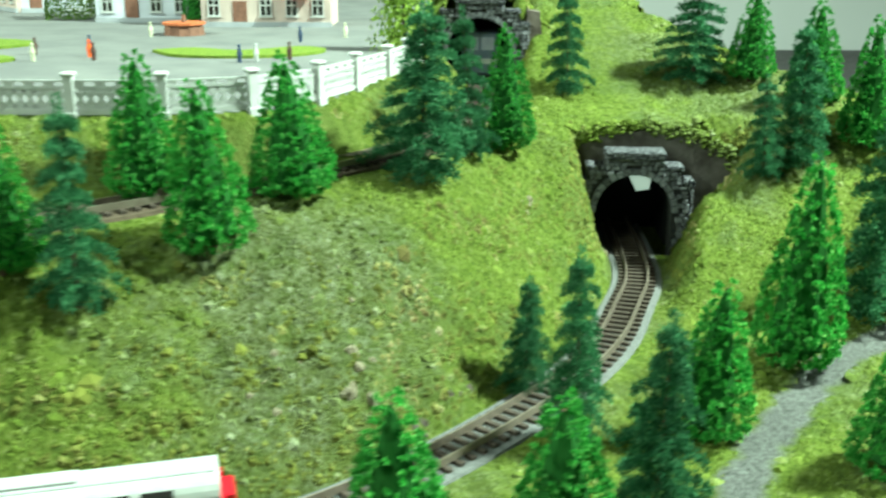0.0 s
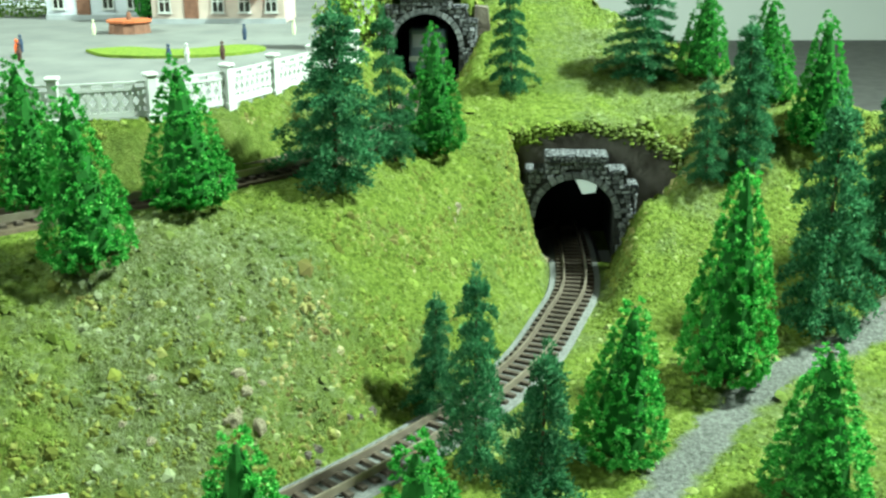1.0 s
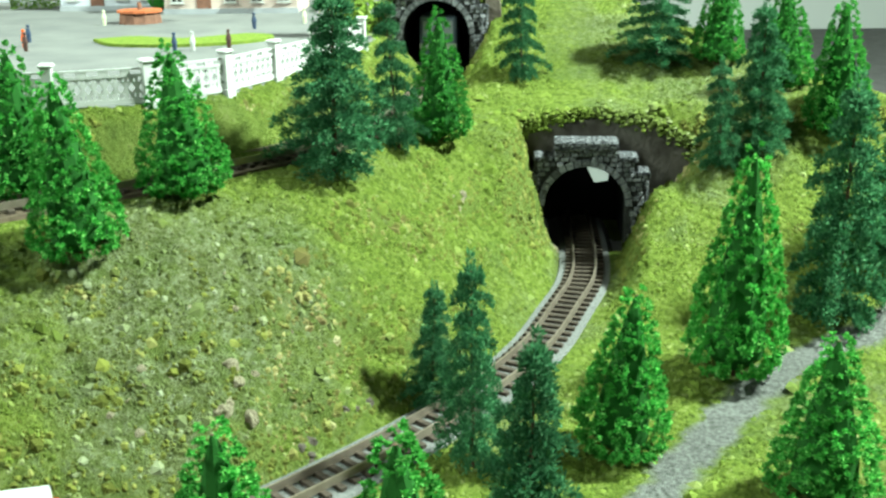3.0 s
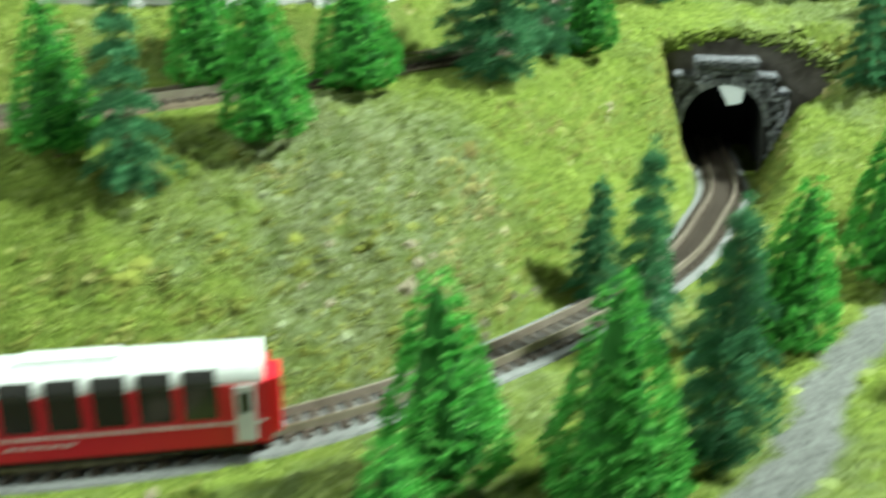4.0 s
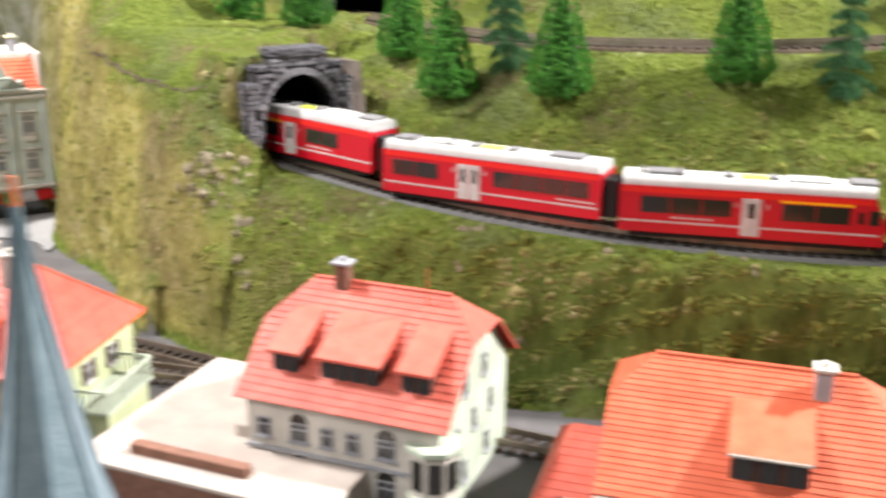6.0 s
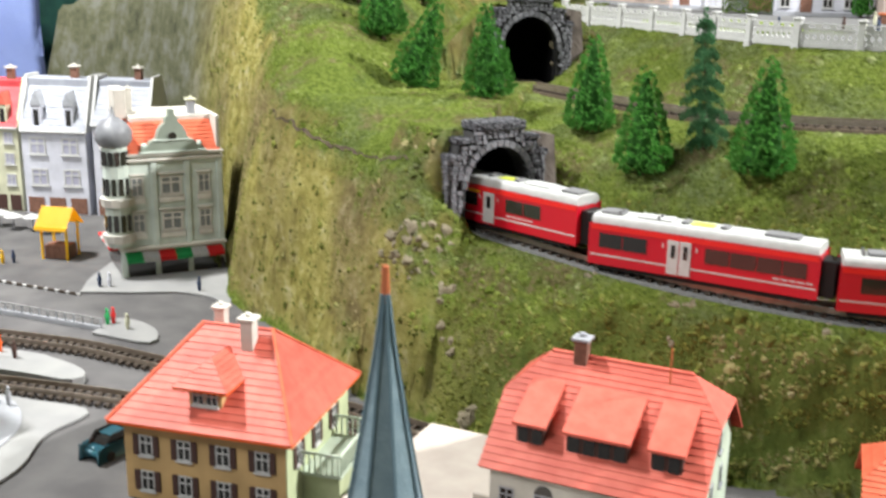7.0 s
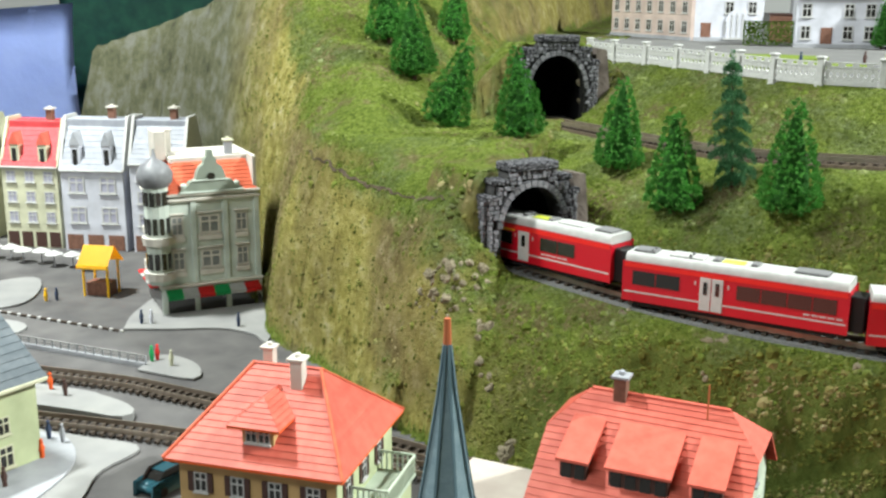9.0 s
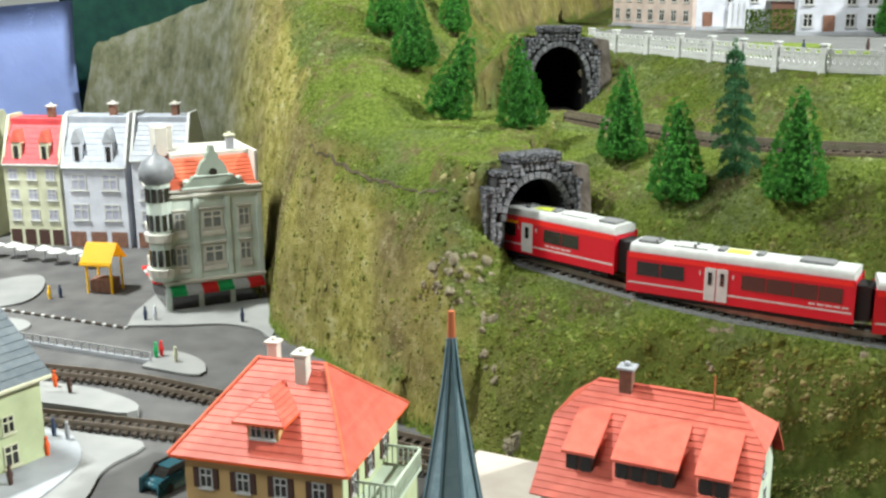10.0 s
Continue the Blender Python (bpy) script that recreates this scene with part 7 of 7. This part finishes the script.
def terrace():
    top = thing("terrace", pose(-0.374, 0.126, 0, 0, 0, -12.0), "raised cream-paved terrace with brown brick edge", "terrace")
    z = 0.0170
    part("paving", boxed(-0.058, 0.040, -0.032, 0.056, 0, z, 0.0004), TERRACE, top)
    part("brick_edge", boxed(-0.0585, 0.0405, -0.0345, -0.0320, 0, z - 0.001), BRICK, top, "brown brick retaining wall")
    part("edge_coping", boxed(-0.0590, 0.0410, -0.0350, -0.0315, z - 0.001, z + 0.0008, 0.0003), TERRACE, top)
    part("bed_wall", boxed(-0.040, 0.006, -0.0250, -0.0205, z, z + 0.0038, 0.0003), BRICK, top, "low brown planting wall")
    part("step", boxed(-0.014, 0.002, 0.000, 0.012, z, z + 0.0050, 0.0006), TERRACE, top)


terrace()


def stall():
    top = thing("market_stall", pose(-0.748, 0.425, 0, 0, 0, 4.0), "yellow market stall with a slatted canopy", "market stall")
    for x in (-0.0125, 0.0125):
        for y in (-0.008, 0.008):
            part("post", boxed(x - 0.0008, x + 0.0008, y - 0.0008, y + 0.0008, 0, 0.022), AMBER, top)
    for i, (y0, z0, y1, z1) in enumerate(((-0.013, 0.0195, 0.0, 0.0315), (0.013, 0.0195, 0.0, 0.0315))):
        bm = bmesh.new()
        v = [bm.verts.new(p) for p in ((-0.016, y0, z0), (0.016, y0, z0), (0.016, y1, z1), (-0.016, y1, z1))]
        bm.faces.new(v)
        bmesh.ops.solidify(bm, geom=bm.faces[:], thickness=0.0008)
        part("canopy", bm, AMBER, top, "yellow sloping canopy")
    part("counter", boxed(-0.012, 0.012, -0.006, 0.006, 0, 0.0085, 0.0003), BRICK, top)
    top.scale = (0.74, 1.0, 1.15)
    part("canopy_band", boxed(-0.0162, 0.0162, -0.0126, -0.0118, 0.0185, 0.0210), AMBER, top)


stall()


def sunshade(x, y):
    top = thing("sunshade", pose(x, y, 0), "small white cafe sunshade", "sunshade", "white cafe sunshades")
    bm = bmesh.new()
    cone(bm, 0.0004, 0.0004, 0, 0.012, 6)
    part("pole", bm, STONE_GREY, top)
    bm = bmesh.new()
    cone(bm, 0.0075, 0.0006, 0.0105, 0.0135, 8)
    part("canopy", bm, WHITE, top)


for i in range(7):
    sunshade(-0.888 + 0.0155 * i, 0.490 - 0.002 * i + 0.004 * (i % 2))


def figure(x, y, z, coat):
    """A plain painted peg standing for a tiny figure."""
    bm = bmesh.new()
    cone(bm, 0.0013, 0.0016, 0.0, 0.0052, 7)
    cone(bm, 0.0020, 0.0010, 0.0052, 0.0095, 7)
    bmesh.ops.create_icosphere(bm, subdivisions=1, radius=0.0013, matrix=Matrix.Translation((0, 0, 0.0108)))
    ob = part("figurine", bm, coat)
    ob.matrix_world = pose(x, y, z)
    ob.scale = (0.8, 0.8, 0.8)
    tagged(ob, "tiny painted model railway figurine standing on the ground", "figurine", "model figurines")


for x, y, z, c in ((-0.618, 0.377, 0.0016, NAVY), (-0.653, 0.237, 0.0042, SHUTTER), (-0.666, 0.243, 0.0042, ORANGE), (-0.621, 0.170, 0.0024, ORANGE), (-0.776, 0.398, 0, AMBER), (-0.770, 0.402, 0, NAVY),
                   (-0.682, 0.366, 0.0016, NAVY), (-0.676, 0.368, 0.0016, LILAC), (-0.639, 0.303, 0.0018, GREEN_SIGN), (-0.637, 0.306, 0.0018, RED_SIGN), (-0.624, 0.299, 0.0018, SAND), (-0.619, 0.140, 0.0024, SHUTTER),
                   (-0.631, 0.190, 0.0024, NAVY), (-0.622, 0.188, 0.0024, STONE_GREY),
                   (-0.107, 0.552, PLATEAU, NAVY), (-0.099, 0.556, PLATEAU, WHITE), (-0.083, 0.565, PLATEAU, SHUTTER), (-0.185, 0.56, PLATEAU, SHUTTER), (-0.192, 0.575, PLATEAU, ORANGE), (-0.20, 0.60, PLATEAU, NAVY),
                   (-0.09, 0.66, PLATEAU, NAVY), (-0.065, 0.69, PLATEAU, SAND), (-0.19, 0.69, PLATEAU, SAND), (-0.225, 0.585, PLATEAU, SHUTTER), (-0.27, 0.56, PLATEAU, NAVY), (-0.215, 0.555, PLATEAU, SAND)):
    figure(x, y, z, c)


def parked_car():
    top = thing("car", pose(-0.552, 0.164, 0, 0, 0, 74.0), "dark teal model car parked on the street", "car")
    bm = bmesh.new()
    prism(bm, [(-0.0145, 0.0016), (0.0145, 0.0016), (0.0148, 0.0042), (0.0135, 0.0056), (0.0075, 0.0062), (-0.0105, 0.0064), (-0.0142, 0.0058)], 0.0118, Matrix.Translation((0, -0.0059, 0)))
    bmesh.ops.bevel(bm, geom=list(bm.edges), offset=0.0013, segments=3, affect="EDGES")
    part("body", bm, CAR_TEAL, top, "", True)
    bm = bmesh.new()
    prism(bm, [(-0.0105, 0.0060), (0.0072, 0.0060), (0.0030, 0.0095), (-0.0065, 0.0097)], 0.0100, Matrix.Translation((0, -0.005, 0)))
    bmesh.ops.bevel(bm, geom=list(bm.edges), offset=0.0012, segments=3, affect="EDGES")
    part("cabin", bm, GLASS, top, "dark glazed cabin")
    part("roof_panel", boxed(-0.0058, 0.0026, -0.0044, 0.0044, 0.0093, 0.0100, 0.0003), CAR_TEAL, top)
    for x in (-0.009, 0.009):
        for y in (-0.0056, 0.0056):
            bm = bmesh.new()
            cone(bm, 0.0021, 0.0021, -0.0008, 0.0008, 12)
            bmesh.ops.transform(bm, matrix=Matrix.Translation((x, y, 0.0021)) @ Matrix.Rotation(math.radians(90), 4, "X"), verts=bm.verts)
            part("wheel", bm, UNDER, top)


parked_car()


# ---- plateau village ----
d = np.gradient(EDGE, axis=0)
d /= np.linalg.norm(d, axis=1)[:, None]
inner = (EDGE + np.stack([-d[:, 1], d[:, 0]], 1) * 0.0115)[EDGE[:, 1] < 0.66]
path = new("footpath", mesh_from("footpath", *ribbon(inner, lambda x: PLATEAU, (0.0055, 0.0060), -0.002, 0.0012), ROAD))
tagged(path, "dark grey asphalt footpath along the white fence", "footpath", kind="structure")

def village_house(x, y, w, d, h, wall, turn, bays, label, door_at=None, roof=ROOF_SLATE):
    top = thing("village_house", pose(x, y, PLATEAU, 0, 0, turn), label, "house", "village houses")
    part("wall", boxed(-w / 2, w / 2, 0, d, 0, h, 0.0003), wall, top)
    rf = part("roof", boxed(-w / 2 - 0.002, w / 2 + 0.002, -0.003, d, h, h + 0.002, 0.0004), roof, top)
    courses(rf, (-w / 2 - 0.002, -0.004, h), (w / 2 + 0.002, -0.004, h), (w / 2 + 0.002, d / 2, h + d * 0.4), (-w / 2 - 0.002, d / 2, h + d * 0.4), 9, roof, 0.0005)
    for b in range(bays):
        cx = -w / 2 + (b + 0.5) * w / bays
        if door_at == b:
            part("door", boxed(cx - 0.005, cx + 0.005, -0.0006, 0.0004, 0, 0.018, 0.0003), BRICK, top, "brown panelled door")
            continue
        window(top, cx, -0.0003, 0.0135, 0.0085, 0.0120, 0, None, WHITE)
        window(top, cx, -0.0003, 0.0330, 0.0085, 0.0120, 0, None, WHITE)
    part("plinth", boxed(-w / 2 - 0.0006, w / 2 + 0.0006, -0.0010, 0.001, 0, 0.0035), STONE_GREY, top)
    return top


village_house(-0.2240, 0.800, 0.072, 0.05, 0.046, LILAC, 0.0, 4, "pale blue-grey village house with white windows", 1)
village_house(-0.128, 0.765, 0.092, 0.05, 0.046, PINK, 0.0, 5, "pinkish-brown village house with door and shop awning", 1)
village_house(-0.400, 0.945, 0.14, 0.06, 0.05, PINK, -50.0, 7, "pale pink village house with tall windows")
village_house(-0.318, 0.900, 0.068, 0.05, 0.05, LILAC, 10.0, 3, "white village house with arched entrance", 0)
village_house(-0.20, 1.02, 0.10, 0.05, 0.05, STONE_GREY, 0.0, 4, "grey village house behind a garden", None)

aw = thing("shop_awning", pose(-0.104, 0.7645, PLATEAU + 0.018), "cream and orange striped shop awning over a dark window", "awning")
for k in range(6):
    bm = bmesh.new()
    x0, x1 = -0.012 + k * 0.004, -0.012 + (k + 1) * 0.004
    vs = [bm.verts.new(v) for v in ((x0, 0.0, 0.008), (x0, -0.009, 0.002), (x1, -0.009, 0.002), (x1, 0.0, 0.008))]
    bm.faces.new(vs)
    bmesh.ops.solidify(bm, geom=bm.faces[:], thickness=0.0006)
    part("stripe", bm, CREAM if k % 2 else ORANGE, aw)
part("support", boxed(-0.012, 0.012, -0.0008, 0.0006, 0.0068, 0.0082), BRICK, aw)

slab("lawn", [(-0.165, 0.60), (-0.145, 0.612), (-0.115, 0.60), (-0.085, 0.622), (-0.068, 0.606), (-0.080, 0.582), (-0.11, 0.570), (-0.145, 0.575)], PLATEAU + 0.0016, LAWN, "small rounded lawn on the village square", "lawn", thick=0.003)
slab("lawn", [(-0.36, 0.56), (-0.27, 0.60), (-0.245, 0.64), (-0.29, 0.66), (-0.36, 0.64)], PLATEAU + 0.0016, LAWN, "lawn with figurines on the village square", "lawn", thick=0.003)
slab("lawn", [(-0.33, 0.50), (-0.26, 0.525), (-0.225, 0.555), (-0.26, 0.575), (-0.33, 0.55)], PLATEAU + 0.0016, LAWN, "lawn near the fence", "lawn", thick=0.003)

fo = thing("fountain", pose(-0.172, 0.705, PLATEAU), "round reddish-brown stone fountain", "fountain")
bm = bmesh.new()
cone(bm, 0.0135, 0.0125, 0, 0.0075, 12)
part("basin", bm, BRICK, fo)
bm = bmesh.new()
cone(bm, 0.0142, 0.0142, 0.0068, 0.0082, 12)
part("rim", bm, COPPER, fo)
bm = bmesh.new()
cone(bm, 0.0018, 0.0012, 0.0075, 0.0130, 8)
part("column", bm, BRICK, fo)

sh = thing("willow_shrub", pose(-0.024, 0.615, PLATEAU - 0.004), "tall pale yellow-green willow shrub", "shrub")
rs = random.Random(8)
vv, ff = [], []
for _ in range(1500):
    a, r, z = rs.uniform(0, 6.28), rs.uniform(0.004, 0.022), rs.uniform(0.002, 0.055)
    r *= math.sin(min(1, (0.062 - z) / 0.05) * 1.5)
    leaf(vv, ff, Vector((r * math.cos(a), r * math.sin(a), z)), Vector((math.cos(a), math.sin(a), 0.3)), rs.uniform(0.001, 0.0024), rs)
me = mesh_from("foliage", vv, ff, leaf_material("willow_leaf", ((0.0, (0.10, 0.16, 0.03)), (0.6, (0.26, 0.38, 0.06)), (1.0, (0.42, 0.52, 0.14)))))
ob = new("foliage", me)
ob.parent = sh
bm = bmesh.new()
cone(bm, 0.002, 0.001, 0, 0.03, 6)
part("trunk", bm, BARK, sh)

# ---- behind the layout ----
def hanging(name, mat, x0, y0, x1, y1, top0, top1, label, category, wave=0.004):
    """A sheet of cloth or plastic hanging in soft folds between two upright edges."""
    bm, cols = bmesh.new(), []
    for i in range(41):
        f = i / 40
        x, y = x0 + (x1 - x0) * f, y0 + (y1 - y0) * f + wave * math.sin(23 * f) * f * (1 - f) * 4
        h = top0 + (top1 - top0) * f
        cols.append([bm.verts.new((x, y + 0.004 * math.sin(7 * f + k), h * k / 6)) for k in range(7)])
    for p, q in zip(cols, cols[1:]):
        for k in range(6):
            bm.faces.new((p[k], q[k], q[k + 1], p[k + 1]))
    bmesh.ops.solidify(bm, geom=bm.faces[:], thickness=0.002)
    return tagged(part(name, bm, mat, None, "", True), label, category)


hanging("plastic_sheet", BLUE_SHEET, -1.60, 0.86, -1.012, 0.815, 0.155, 0.198, "pale blue plastic sheet hanging behind the houses", "plastic sheet")
hanging("cloth", DARK_CLOTH, -1.060, 0.865, -0.64, 1.02, 0.34, 0.36, "dark green cloth behind the hillside", "cloth", 0.012)
# Ceiling and grey walls are unseen; their grey keeps bounced light low.
for nm, args in (("wall_north", (-2.6, 2.2, 2.25, 2.35, -0.8, 2.0)), ("wall_south", (-2.6, 2.2, -1.75, -1.65, -0.8, 2.0)), ("wall_west", (-2.7, -2.6, -1.75, 2.35, -0.8, 2.0)), ("wall_east", (2.2, 2.3, -1.75, 2.35, -0.8, 2.0))):
    tagged(part(nm, boxed(*args), ROOM_WHITE if nm == "wall_north" else ROOM), "plain painted wall of the exhibition room", "wall", kind="structure")
tagged(part("ceiling", boxed(-2.7, 2.3, -1.75, 2.35, 2.0, 2.1), ROOM), "unseen grey ceiling, added over the room to keep ambient light out", "ceiling", kind="structure")

# ---- more of the village, behind the fence ----
hv = thing("garden_wall", pose(-0.279, 0.905, PLATEAU, 0, 0, -56.0), "dark brown brick garden wall beside the white house", "wall")
part("masonry", boxed(0.0, 0.040, 0.0, 0.006, 0, 0.026, 0.0008), BRICK, hv)
part("wall_coping", boxed(-0.001, 0.041, -0.001, 0.007, 0.026, 0.028, 0.0006), SHUTTER, hv)
rs = random.Random(21)
vv, ff = [], []
for _ in range(2600):
    x, y, z = rs.uniform(-0.022, 0.022), rs.uniform(-0.005, 0.005), rs.uniform(0.001, 0.022)
    f = rs.choice((0, 1, 2))
    if f == 0:
        y = -0.005
    elif f == 1:
        z = 0.022
    else:
        x = 0.022 if x > 0 else -0.022
    leaf(vv, ff, Vector((x, y, z)), Vector((rs.uniform(-0.6, 0.6), -0.6 if f == 0 else 0.0, 1.0 if f == 1 else 0.3)), rs.uniform(0.0007, 0.0015), rs)
hedge = new("hedge", mesh_from("hedge", vv, ff, leaf_material("hedge_leaf", ((0.0, (0.05, 0.10, 0.015)), (0.6, (0.11, 0.19, 0.03)), (1.0, (0.19, 0.27, 0.06))))))
hedge.matrix_world = pose(-0.282, 0.822, PLATEAU, 0, 0, 4.0)
tagged(hedge, "clipped yellow-green hedge behind the village square", "hedge")
vt = tree_of(bright_tree(7), "bright green bushy cone-shaped model conifer", 0.022)
vt.matrix_world = pose(-0.186, 0.800, PLATEAU)
vt.scale = (0.042, 0.042, 0.046)
ar = thing("arched_window", pose(-0.318, 0.900, PLATEAU, 0, 0, 10.0), "pale lilac arched window in the white village house", "window")
bm = bmesh.new()
prism(bm, [(0.011, 0.003)] + [(0.011 * math.cos(t), 0.020 + 0.011 * math.sin(t)) for t in np.linspace(0, math.pi, 11)] + [(-0.011, 0.003)], 0.0016, Matrix.Translation((0.008, -0.0022, 0)))
part("pane", bm, LILAC, ar)
for k in range(3):
    part("glazing_bar", boxed(0.0025 + k * 0.0055 - 0.0004, 0.0025 + k * 0.0055 + 0.0004, -0.0030, -0.0020, 0.003, 0.027), WHITE, ar)
part("sill", boxed(-0.005, 0.021, -0.0034, -0.0004, 0.0015, 0.0032), WHITE, ar)
